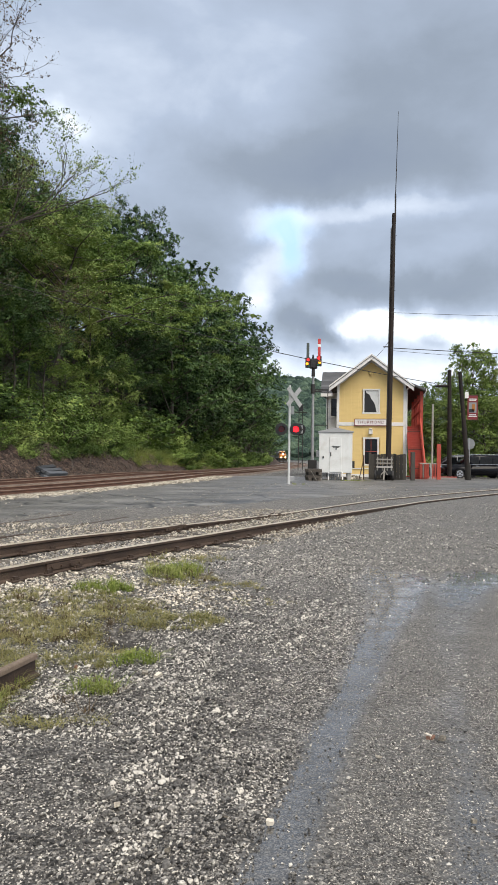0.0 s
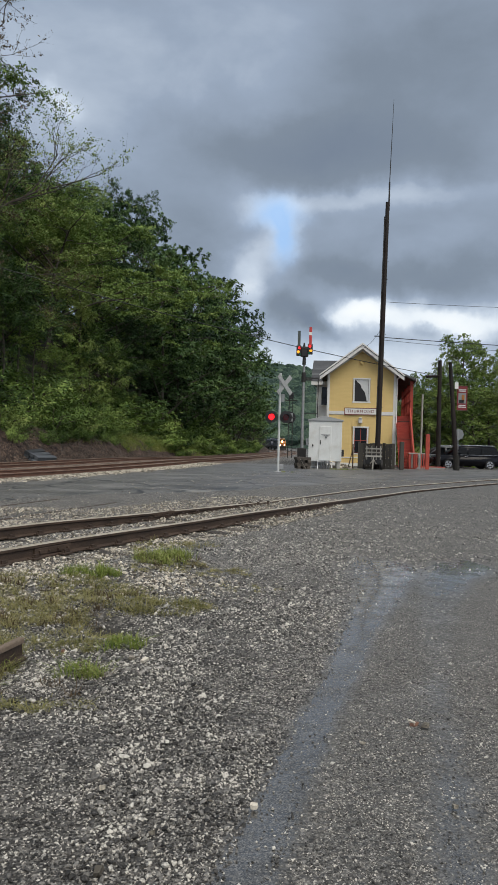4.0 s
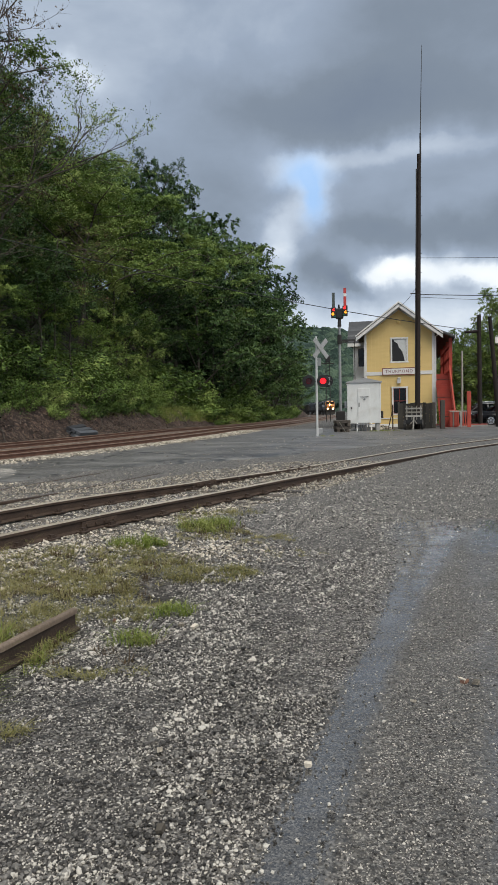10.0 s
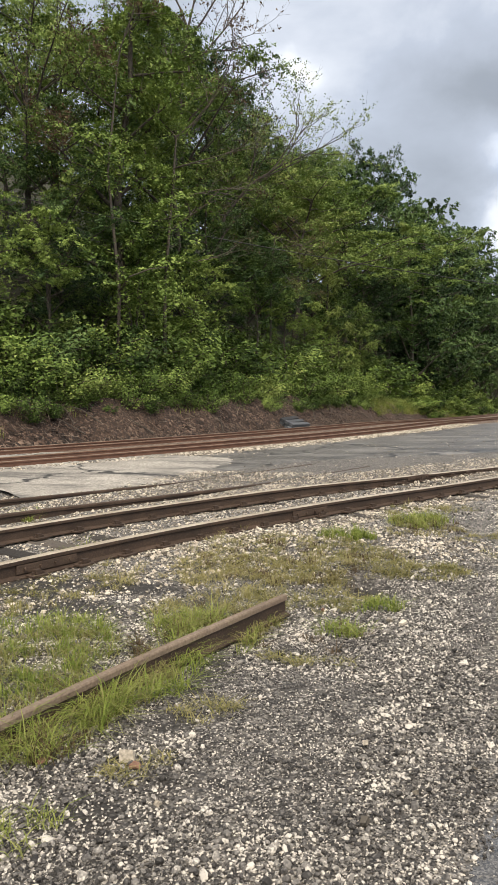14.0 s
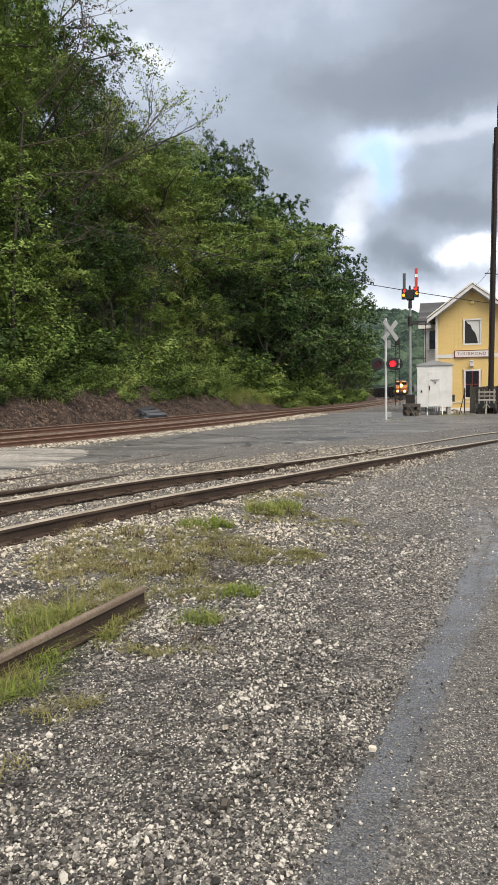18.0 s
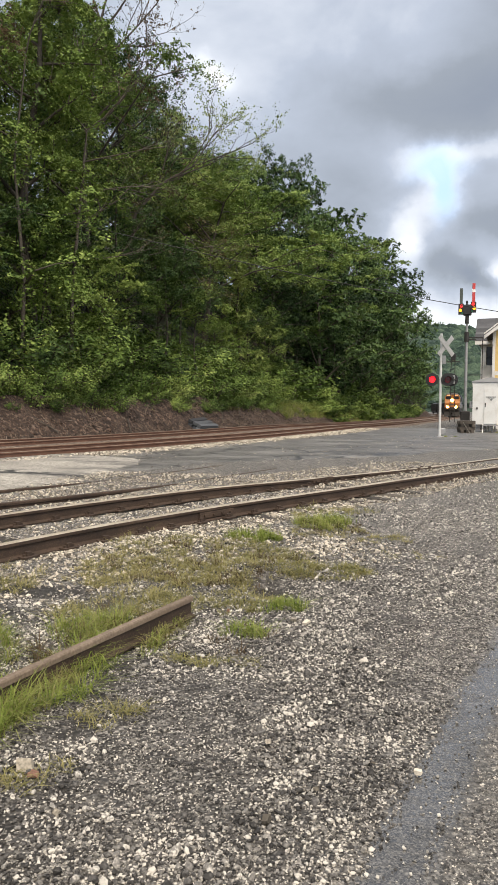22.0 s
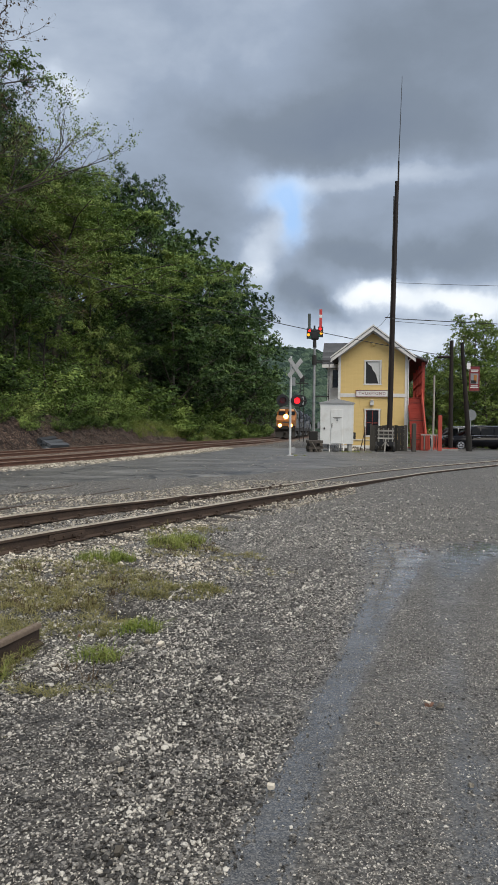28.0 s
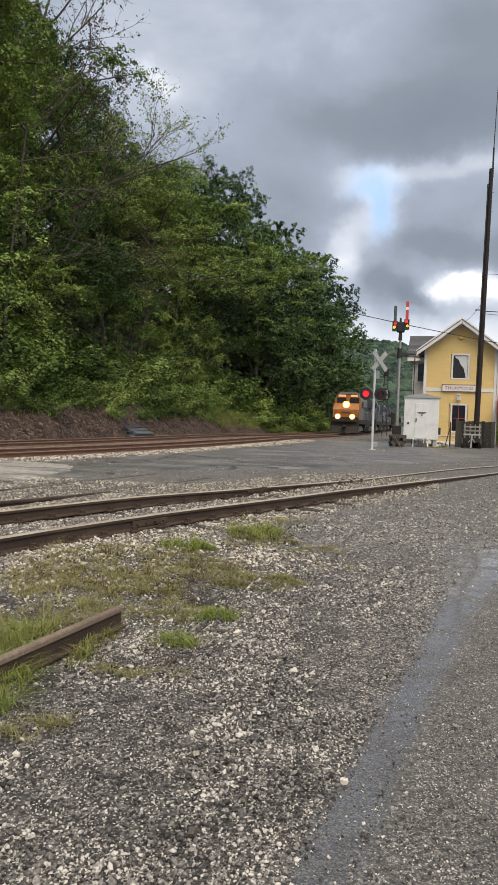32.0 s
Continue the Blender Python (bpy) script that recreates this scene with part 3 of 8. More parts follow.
def prism(outline, y0, y1, bm=None, axis="y"):
    """An outline of (a, z) pairs drawn out along an axis."""
    bm = bm or bmesh.new()
    ends = []
    for y in (y0, y1):
        ends.append([bm.verts.new((a, y, z) if axis == "y" else (y, a, z)) for a, z in outline])
    n = len(outline)
    bm.faces.new(ends[0])
    bm.faces.new(ends[1][::-1])
    for i in range(n):
        bm.faces.new((ends[0][i], ends[1][i], ends[1][(i + 1) % n], ends[0][(i + 1) % n]))
    bmesh.ops.recalc_face_normals(bm, faces=bm.faces)
    return bm


def quads_mesh(name, verts, faces, mat, smooth=False):
    """A large mesh from arrays: verts (n, 3), faces (m, 3 or 4)."""
    me = bpy.data.meshes.new(name)
    verts, faces = np.asarray(verts, np.float32), np.asarray(faces, np.int32)
    k = faces.shape[1]
    me.vertices.add(len(verts))
    me.vertices.foreach_set("co", verts.ravel())
    me.loops.add(faces.size)
    me.loops.foreach_set("vertex_index", faces.ravel())
    me.polygons.add(len(faces))
    me.polygons.foreach_set("loop_start", np.arange(0, faces.size, k, dtype=np.int32))
    me.polygons.foreach_set("use_smooth", np.full(len(faces), smooth))
    me.update(calc_edges=True)
    me.materials.append(mat)
    return me


# ---- lines of the tracks ----
class Line:
    """A smooth line in plan through some points, measured along its length."""

    def __init__(self, pts):
        p = np.array(pts, float)
        p = np.vstack([2 * p[0] - p[1], p, 2 * p[-1] - p[-2]])
        out = []
        for i in range(1, len(p) - 2):
            n = max(4, int(np.linalg.norm(p[i + 1] - p[i]) / 0.25))
            t = np.linspace(0, 1, n, endpoint=False)[:, None]
            a, b, c, d = p[i - 1], p[i], p[i + 1], p[i + 2]
            out.append(0.5 * (2 * b + (c - a) * t + (2 * a - 5 * b + 4 * c - d) * t**2 + (3 * b - a - 3 * c + d) * t**3))
        self.p = np.vstack([*out, p[-2:-1]])
        self.s = np.r_[0, np.cumsum(np.linalg.norm(np.diff(self.p, axis=0), axis=1))]

    def at(self, s):
        return np.array([np.interp(s, self.s, self.p[:, 0]), np.interp(s, self.s, self.p[:, 1])])

    def way(self, s):
        d = self.at(s + 0.6) - self.at(s - 0.6)
        return d / np.linalg.norm(d)

    def beside(self, s, n):
        """n metres to the left of the line at s."""
        w = self.way(s)
        return self.at(s) + n * np.array([-w[1], w[0]])

    def where_y(self, y):
        return float(np.interp(y, self.p[:, 1], self.s))


def fall(y):
    """How far the ground lies below the crossing's level."""
    y = np.asarray(y, float)
    return -0.0125 * np.clip(y - 45, 0, 35) - 0.0069 * np.clip(y - 80, 0, 260)


MAIN = Line([(-20.6, -1.0), (-16.4, 5.8), (-12.35, 13.8), (-10.55, 18.3), (-8.9, 22.9), (-6.95, 29.3), (-5.85, 33.9), (-4.8, 38.8), (-3.75, 44.8), (-2.2, 54.8), (-0.72, 65.8), (0.88, 79.8), (4.36, 105.9), (8.45, 139.9), (11.35, 167), (14.35, 208), (15.35, 235), (15.15, 255), (11.85, 296), (4.0, 345), (-12.0, 400), (-42.0, 470)])
YARD = Line([(-6.9, -3.0), (-5.75, 1.5), (-4.43, 6.0), (-3.06, 9.1), (-0.87, 12.9), (2.98, 20.0), (5.62, 24.2), (11.85, 32.0), (18.5, 38.5), (27.0, 45.0), (40.0, 52.0)])
SPUR = Line([(-11.0, -2.0), (-8.6, 3.5), (-6.45, 8.35), (-5.5, 10.9), (-4.65, 13.4), (-3.6, 16.6)])
STUB = Line([(-2.9, -2.0), (-2.35, 1.0), (-2.03, 2.47), (-1.86, 3.2), (-1.62, 4.09), (-1.44, 4.75)])
MAIN_TWO = Line([tuple(MAIN.beside(s, 4.15)) for s in np.arange(0.0, MAIN.s[-1], 9.0)])

RAIL_OUTLINE = [(-0.07, 0.0), (0.07, 0.0), (0.07, 0.012), (0.012, 0.03), (0.009, 0.115), (0.035, 0.125), (0.036, 0.155), (0.028, 0.166), (-0.028, 0.166), (-0.036, 0.155), (-0.035, 0.125), (-0.009, 0.115), (-0.012, 0.03), (-0.07, 0.012)]


def rail_part(line, n, s0, s1, z, parent, step=1.0, name="rail", dip=None, outline=RAIL_OUTLINE, mats=None, head=None, side=None):
    """A rail of full section, n metres beside a line; the running surface is bright."""
    ss = np.linspace(s0, s1, max(2, int((s1 - s0) / step)))
    k = len(outline)
    verts, faces = [], []
    for s in ss:
        (x, y), w = line.beside(s, n), line.way(s)
        zz = z + float(fall(y)) - (dip[2] * min(1.0, max(0.0, (y - dip[0]) / (dip[1] - dip[0]))) if dip else 0.0)
        for a, h in outline:
            verts.append((x + w[1] * a, y - w[0] * a, zz + h))
    for i in range(len(ss) - 1):
        for j in range(k):
            a, b = i * k + j, i * k + (j + 1) % k
            faces.append((a, b, b + k, a + k))
    if mats:
        # a loose piece has its ends cut square
        me = quads_mesh(name, verts, faces, mats)
        bm = bmesh.new()
        bm.from_mesh(me)
        bm.verts.ensure_lookup_table()
        for c in (bm.verts[:k], bm.verts[-k:]):
            bm.faces.new(c)
        bm.to_mesh(me)
        bm.free()
        return part(name, me, None, parent)
    me = quads_mesh(name, verts, faces, side or RAIL)
    me.materials.append(head or RAIL_HEAD)
    idx = np.tile((np.arange(k) == 8 - 1) | (np.arange(k) == 8) | (np.arange(k) == 6), len(ss) - 1)
    me.polygons.foreach_set("material_index", idx.astype(np.int32))
    return part(name, me, None, parent)


# ---- ground ----
def hollow(x, y):
    """Small unevenness of the yard, with a washed-out hole beside the weeds."""
    z = 0.018 * np.sin(1.3 * x + 0.7 * y) * np.sin(0.9 * y - 0.4 * x) + 0.008 * np.sin(3.1 * x - 2.2 * y)
    z = z - 0.15 * np.exp(-(((x + 1.02) / 0.26) ** 2 + ((y - 5.75) / 0.26) ** 2))
    z = z + 0.05 * np.exp(-(((x + 1.2) / 0.35) ** 2 + ((y - 6.2) / 0.35) ** 2))
    near = np.clip((16 - y) / 6, 0, 1)
    return z * near


def rut(x, y):
    """How much a place lies in one of the wheel ruts (0 to 1)."""
    ys = [0.0, 2.42, 3.24, 3.86, 4.53, 5.64, 7.17, 8.9, 12.0]
    a = (x - np.interp(y, ys, [-0.55, 0.05, 0.27, 0.43, 0.65, 0.95, 1.42, 1.82, 2.5])) / np.interp(y, ys, [0.11, 0.11, 0.105, 0.10, 0.10, 0.13, 0.24, 0.48, 0.5])
    b = (x - np.interp(y, [0.0, 2.48, 2.83, 3.29, 4.11, 6.2, 7.57, 8.7, 12.0], [0.3, 0.80, 0.88, 1.0, 1.15, 1.72, 2.15, 2.62, 4.0])) / np.interp(y, [0, 2.5, 3.5, 5.0, 8.0, 9.0], [0.12, 0.12, 0.09, 0.10, 0.32, 0.6])
    end = np.clip((9.3 + 0.3 * np.sin(5.0 * x) + 0.2 * np.sin(13.0 * x + 1.0) - y) / 0.6, 0, 1)
    side = np.interp(y, [0.0, 3.2, 3.6, 4.2, 5.0, 7.0, 8.0, 9.0], [0.55, 0.5, 0.3, 0.3, 0.15, 0.3, 0.75, 0.85])
    return np.maximum(0.95 * np.exp(-np.abs(a) ** 2.4), side * np.exp(-np.abs(b) ** 2.4)) * end


def cinders_and_shade(x, y):
    """Black cinder by the yard rail, bare earth by the loose rail, and shade painted into the washed-out hole."""
    much = 0.0 * x
    for cx, cy, rx, ry, k in ((-1.02, 5.78, 0.22, 0.17, 1.0), (-3.55, 4.9, 0.55, 0.40, 1.0), (-2.85, 5.12, 0.45, 0.2, 0.95), (-3.0, 4.4, 0.5, 0.35, 0.8), (-2.2, 4.9, 0.4, 0.3, 0.5), (-2.6, 2.9, 0.5, 0.4, 0.6), (-1.42, 2.2, 0.22, 0.16, 0.75), (-1.45, 2.95, 0.13, 0.2, 0.7), (-1.25, 2.42, 0.15, 0.12, 0.6), (-1.0, 3.5, 0.2, 0.16, 0.5), (-1.55, 3.6, 0.12, 0.5, 0.6)):
        much = np.maximum(much, k * np.exp(-(((x - cx) / rx) ** 2 + ((y - cy) / ry) ** 2)))
    return much


def gap_shade(x, y):
    """How far the ground among the strewn stones beside the ruts is darkened, as shade in their gaps (0 to 1)."""
    edge = np.interp(y, [0.0, 2.42, 3.24, 3.86, 4.53, 5.64, 7.17, 8.9, 12.0], [-0.45, 0.06, 0.29, 0.435, 0.65, 0.95, 1.42, 1.82, 2.5])
    return np.clip((edge - 0.1 - x) / 0.5, 0, 1) * np.clip((10.0 - y) / 3.0, 0, 1) * np.clip((x + 3.5) / 1.0, 0, 1)


def crushed_by_wheels(x, y):
    """How far wheels have ground the gravel down to grit (0 to 1)."""
    edge = np.interp(y, [0.0, 2.42, 3.24, 3.86, 4.53, 5.64, 7.17, 8.9, 12.0, 16.0], [-0.45, 0.0, 0.22, 0.36, 0.55, 0.80, 1.1, 1.0, 0.6, 1.5])
    return np.clip((x - edge) / 0.35, 0, 1)


def build_ground():
    xs = np.r_[-2500, -900, -300, -120, -60, -30, -18, np.arange(-12, -2.01, 0.2), np.arange(-1.92, 5.0, 0.08), np.arange(5.0, 8.01, 0.2), 12, 18, 26, 40, 60, 120, 300, 900, 2500]
    ys = np.r_[-900, -200, -60, -20, -8, -3, np.arange(0, 1.6, 0.2), np.arange(1.6, 10, 0.08), np.arange(10, 16.01, 0.2), np.arange(17, 60, 2.0), np.arange(60, 360, 12.0), 500, 900, 1600, 3000]
    gx, gy = np.meshgrid(xs, ys)
    gz = fall(gy) + hollow(gx, gy) - 0.012
    n = len(xs)
    i, j = np.meshgrid(np.arange(len(ys) - 1), np.arange(n - 1), indexing="ij")
    a = (i * n + j).ravel()
    me = quads_mesh("ground", np.c_[gx.ravel(), gy.ravel(), gz.ravel()], np.c_[a, a + 1, a + n + 1, a + n], GRAVEL, True)
    me.attributes.new("damp", "FLOAT", "POINT").data.foreach_set("value", rut(gx, gy).ravel().astype(np.float32))
    me.attributes.new("crushed", "FLOAT", "POINT").data.foreach_set("value", crushed_by_wheels(gx, gy).ravel().astype(np.float32))
    me.attributes.new("earth", "FLOAT", "POINT").data.foreach_set("value", np.maximum(cinders_and_shade(gx, gy), 0.30 * gap_shade(gx, gy)).ravel().astype(np.float32))
    tagged(new("ground", me), "grey gravel yard with damp wheel ruts beside the tracks", "ground", kind="structure")


build_ground()


def sheet(name, rows_left, rows_right, z, mat, label, category, thick=0.05, across=8, rough=0.012, seed=0):
    """A strip of surfacing between two edge lines, with ragged edges, slight unevenness and a real edge."""
    rng = np.random.default_rng(seed)
    a, b = Line(rows_left), Line(rows_right)
    n = 90
    sa, sb = np.linspace(0, a.s[-1], n), np.linspace(0, b.s[-1], n)
    t = np.linspace(0, 1, across)
    P = np.array([[a.at(u) * (1 - k) + b.at(v) * k for k in t] for u, v in zip(sa, sb)])
    P[:, 0] += rng.normal(0, 0.06, (n, 2))
    P[:, -1] += rng.normal(0, 0.06, (n, 2))
    Z = z + fall(P[..., 1]) + rng.normal(0, rough * 0.25, P.shape[:2])
    Z[:, 0] -= thick
    Z[:, -1] -= thick
    i, j = np.meshgrid(np.arange(n - 1), np.arange(across - 1), indexing="ij")
    q = (i * across + j).ravel()
    me = quads_mesh(name, np.c_[P.reshape(-1, 2), Z.ravel()], np.c_[q, q + 1, q + across + 1, q + across], mat, True)
    ob = new(name, me)
    return tagged(ob, label, category, kind="structure")


sheet("road", [(-8.3, 10.9), (-7.3, 12.5), (-5.9, 14.5), (-4.1, 18.2), (-1.5, 19.6), (2.0, 24.2), (6.0, 28.6), (14.0, 36.0), (30.0, 46.0), (60.0, 60.0)],
      [(-10.6, 14.0), (-9.2, 18.6), (-7.3, 23.5), (-5.0, 31.0), (-2.9, 39.0), (-0.9, 50.0), (6.0, 45.5), (14.0, 47.0), (30.0, 56.0), (60.0, 72.0)], 0.02, ASPHALT, "patched worn asphalt road over the crossing", "road", 0.05, 14, 0.03, 1)
sheet("crossing_road", [(-7.2, 9.6), (-6.2, 12.6), (-5.9, 15.6), (-6.6, 17.6)], [(-17.0, 15.5), (-16.5, 17.5), (-14.2, 19.6), (-10.6, 19.3)], 0.05, PALE_ROAD, "pale dusty road surface crossing the tracks", "road", 0.06, 14, 0.02, 2)


def ballast_bed(name, line, s0, s1, half, z, label, mat):
    n = max(2, int((s1 - s0) / 1.5))
    ss = np.linspace(s0, s1, n)
    prof = [(-half - 0.5, -0.10), (-half, 0.0), (-0.75, 0.03), (0.0, 0.02), (0.75, 0.03), (half, 0.0), (half + 0.5, -0.10)]
    verts, k = [], len(prof)
    for s in ss:
        w = line.way(s)
        for a, h in prof:
            x, y = line.at(s) + a * np.array([w[1], -w[0]])
            verts.append((x, y, z + h + float(fall(y))))
    i, j = np.meshgrid(np.arange(n - 1), np.arange(k - 1), indexing="ij")
    q = (i * k + j).ravel()
    ob = new(name, quads_mesh(name, verts, np.c_[q, q + 1, q + k + 1, q + k], mat, True))
    return tagged(ob, label, "ballast", kind="structure")


def tie_mesh():
    return mesh_of(block(-1.3, -0.11, -0.16, 1.3, 0.11, 0.0, 0.012), "tie")


def plate_mesh():
    bm = block(-0.16, -0.09, 0.0, 0.16, 0.09, 0.018, 0.0)
    for a in (-0.10, 0.10):
        for b in (-0.05, 0.05):
            block(a - 0.012, b - 0.012, 0.018, a + 0.012, b + 0.012, 0.04, 0.0, bm)
    block(-0.12, -0.03, 0.018, -0.075, 0.03, 0.06, 0.0, bm)
    block(0.075, -0.03, 0.018, 0.12, 0.03, 0.06, 0.0, bm)
    return mesh_of(bm, "tie_plate")


TIE_MESH, PLATE_MESH = tie_mesh(), plate_mesh()
TIE_MESH.materials.append(TIE)
PLATE_MESH.materials.append(RAIL)


def track(name, line, s0, s1, z, label, tie_to, plates=False, sink=0.0, step=1.0, dip=None, dip2=None, head=None, side=None):
    """Two rails on ties; z is the rails' foot."""
    ob = thing(name, Matrix.Identity(4), label, "railway track", kind="structure")
    for n, d in ((-0.752, dip), (0.752, dip2 or dip)):
        rail_part(line, n, s0, s1, z, ob, step, dip=d, head=head, side=side)
    s, k = s0 + 0.3, 0
    rng = random.Random(7)
    while s < tie_to:
        (x, y), w = line.at(s), line.way(s)
        a = math.degrees(math.atan2(-w[0], w[1])) + rng.uniform(-1.5, 1.5)
        zz = z + (-0.010 if plates else -0.012) - sink + float(fall(y))
        t = part("tie", TIE_MESH, None, ob)
        t.matrix_basis = pose(x, y, zz, rz=a)
        if plates:
            for n in (-0.752, 0.752):
                p = line.beside(s, n)
                q = part("tie_plate", PLATE_MESH, None, ob)
                q.matrix_basis = pose(p[0], p[1], z + 0.006, rz=a)
        s += 0.53
        k += 1
    return ob


ballast_bed("main_ballast", MAIN, 8.0, MAIN.s[-1], 1.7, 0.02, "rust-stained ballast under the main track", RUST_BED)
ballast_bed("far_ballast", MAIN_TWO, 8.0, MAIN_TWO.s[-1], 1.7, 0.02, "rust-stained ballast under the far track", RUST_BED)
track("main_track", MAIN, 8.0, MAIN.s[-1] - 1, 0.02, "rusty main line track with dull brown rail heads", MAIN.where_y(62), step=1.5, head=DULL_HEAD, side=MAIN_RAIL)
track("far_track", MAIN_TWO, 8.0, MAIN_TWO.s[-1] - 1, 0.02, "second main line track beside the earth bank", MAIN_TWO.where_y(62), step=1.5, head=DULL_HEAD, side=MAIN_RAIL)
YARD_Z = 0.0
track("yard_track", YARD, 0.5, YARD.s[-1], YARD_Z, "old rusty yard track bedded in gravel and then in asphalt", YARD.where_y(17.0), plates=True, step=0.4, dip=(13.0, 21.0, 0.110), dip2=(11.0, 17.5, 0.135))
track("spur_track", SPUR, 0.5, SPUR.s[-1], -0.045, "rusty spur track sinking into the asphalt", SPUR.where_y(9.5), step=0.4, head=RAIL, dip=(8.0, 12.6, 0.125))
stub = thing("loose_rail", Matrix.Identity(4), "cut-off rusty rail half sunk in weeds", "rail")
for piece, mat in (("foot", RAIL), ("web", RAIL), ("head", DULL_HEAD)):
    o = [(0.62 * a, 0.86 * h) for a, h in RAIL_OUTLINE]
    shape = {"foot": [o[0], o[1], o[2], o[3], o[12], o[13]], "web": [o[3], o[4], o[11], o[12]], "head": o[4:12]}[piece]
    rail_part(STUB, 0.0, 0.2, STUB.s[-1], -0.012, stub, 0.3, piece, outline=shape, mats=mat)


def joint_bars():
    """Bolted splice bars on the near yard rail."""
    for y, n in ((5.6, -0.752), (13.0, 0.752), (9.2, -0.752)):
        s = YARD.where_y(y)
        x, yy = YARD.beside(s, n)
        w = YARD.way(s)
        for side in (-1, 1):
            bm = block(-0.012, -0.32, 0.035, 0.012, 0.32, 0.115, 0.004)
            for b in (-0.24, -0.08, 0.08, 0.24):
                rod((0.012 * side, b, 0.075), (0.035 * side, b, 0.075), 0.016, seg=6, bm=bm)
            ob = new("joint_bar", mesh_of(bm, "joint_bar"))
            ob.data.materials.append(RAIL)
            ob.matrix_basis = pose(x + side * 0.024 * w[1], yy - side * 0.024 * w[0], YARD_Z, rz=math.degrees(math.atan2(-w[0], w[1])))
            tagged(ob, "rusty bolted splice bar on a yard rail", "splice bar", "splice bars")


joint_bars()


# ---- the hillside beside the tracks ----
def rise(n):
    """Height of the hillside n metres left of the far track's centre."""
    n = np.asarray(n, float)
    return np.interp(n, [2.2, 2.9, 3.6, 4.6, 6.5, 10.0, 16.0, 30.0, 60.0, 120.0], [-0.25, 0.05, 0.8, 1.55, 2.4, 5.0, 10.0, 21.0, 36.0, 50.0])


def build_hillside():
    ss = np.r_[np.arange(0, 110, 0.8), np.arange(110, MAIN_TWO.s[-1], 6.0)]
    for name, ns, mat, label in (("bank", [2.2, 2.5, 2.9, 3.2, 3.6, 4.0, 4.6, 5.2], SOIL, "bare brown earth bank cut beside the track"), ("hillside", [5.1, 6.5, 8, 10, 13, 16, 22, 30, 45, 60, 90, 120], FOREST_FLOOR, "wooded hillside soil, coloured near-black for deep shade")):
        verts, k = [], len(ns)
        for s in ss:
            for n in ns:
                x, y = MAIN_TWO.beside(s, n)
                z = float(rise(n)) + float(fall(y))
                v = noise.noise((x * 0.5, y * 0.5, n * 0.3))
                z += 0.55 * v * min(1.0, max(0.0, (n - 2.6) / 1.5)) + 0.16 * noise.noise((x * 2.1, y * 2.1, 3.0)) * min(1, max(0, n - 2.3))
                verts.append((x, y, z))
        i, j = np.meshgrid(np.arange(len(ss) - 1), np.arange(k - 1), indexing="ij")
        q = (i * k + j).ravel()
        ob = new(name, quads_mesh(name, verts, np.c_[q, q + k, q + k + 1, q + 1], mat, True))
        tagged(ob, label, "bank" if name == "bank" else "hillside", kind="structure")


build_hillside()


GOLD = (1 + 5 ** 0.5) / 2
ICO_V = np.array([(-1, GOLD, 0), (1, GOLD, 0), (-1, -GOLD, 0), (1, -GOLD, 0), (0, -1, GOLD), (0, 1, GOLD), (0, -1, -GOLD), (0, 1, -GOLD), (GOLD, 0, -1), (GOLD, 0, 1), (-GOLD, 0, -1), (-GOLD, 0, 1)]) / 1.75
ICO_F = np.array([(0, 11, 5), (0, 5, 1), (0, 1, 7), (0, 7, 10), (0, 10, 11), (1, 5, 9), (5, 11, 4), (11, 10, 2), (10, 7, 6), (7, 1, 8), (3, 9, 4), (3, 4, 2), (3, 2, 6), (3, 6, 8), (3, 8, 9), (4, 9, 5), (2, 4, 11), (6, 2, 10), (8, 6, 7), (9, 8, 1)])


def far_hill(name, ridge, foot_y, label, seed):
    """A distant wooded ridge: a slope with crowns rising from it in rounded tufts."""
    rng = np.random.default_rng(seed)
    nx, ny = 150, 26
    xs = np.linspace(ridge[0][0], ridge[-1][0], nx)
    top = np.interp(xs, [r[0] for r in ridge], [r[2] for r in ridge])
    ty = np.interp(xs, [r[0] for r in ridge], [r[1] for r in ridge])
    verts = []
    for j in range(ny):
        t = j / (ny - 1)
        for i in range(nx):
            h = top[i] * (t ** 0.8)
            c = noise.noise((xs[i] * 0.11, t * 30, seed)) + 0.6 * noise.noise((xs[i] * 0.27, t * 70, seed + 5))
            verts.append((xs[i], foot_y + (ty[i] - foot_y) * t, h - 2.0 + 3.2 * c * min(1, 4 * t)))
    i, j = np.meshgrid(np.arange(ny - 1), np.arange(nx - 1), indexing="ij")
    q = (i * nx + j).ravel()
    ob = new(name, quads_mesh(name, verts, np.c_[q, q + 1, q + nx + 1, q + nx], FAR_WOOD, True))
    return tagged(ob, label, "hill", kind="structure")


def ridge_crowns():
    """The crowns of the far slope's trees, each a lumpy dome, joined."""
    rng = np.random.default_rng(19)
    n = 2600
    x, t = rng.uniform(-40, 110, n), rng.uniform(0.02, 1.0, n)
    top = np.interp(x, [-60, 10, 45, 80, 200], [72, 66, 64, 58, 50])
    P = np.c_[x, 430 + 170 * t, top * t ** 0.8 - 1.5]
    k = len(ICO_V)
    r = rng.uniform(3.0, 6.5, (n, 1, 1))
    V = P[:, None] + ICO_V[None] * r * rng.uniform(0.75, 1.15, (n, k, 3)) * np.array([1, 1, 0.85])
    F = (np.arange(n)[:, None, None] * k + ICO_F[None]).reshape(-1, 3)
    tagged(new("ridge_trees", quads_mesh("ridge_trees", V.reshape(-1, 3), F, FAR_CROWN)), "tree crowns on the far ridge, haze-blue in their colour", "trees", kind="stuff")


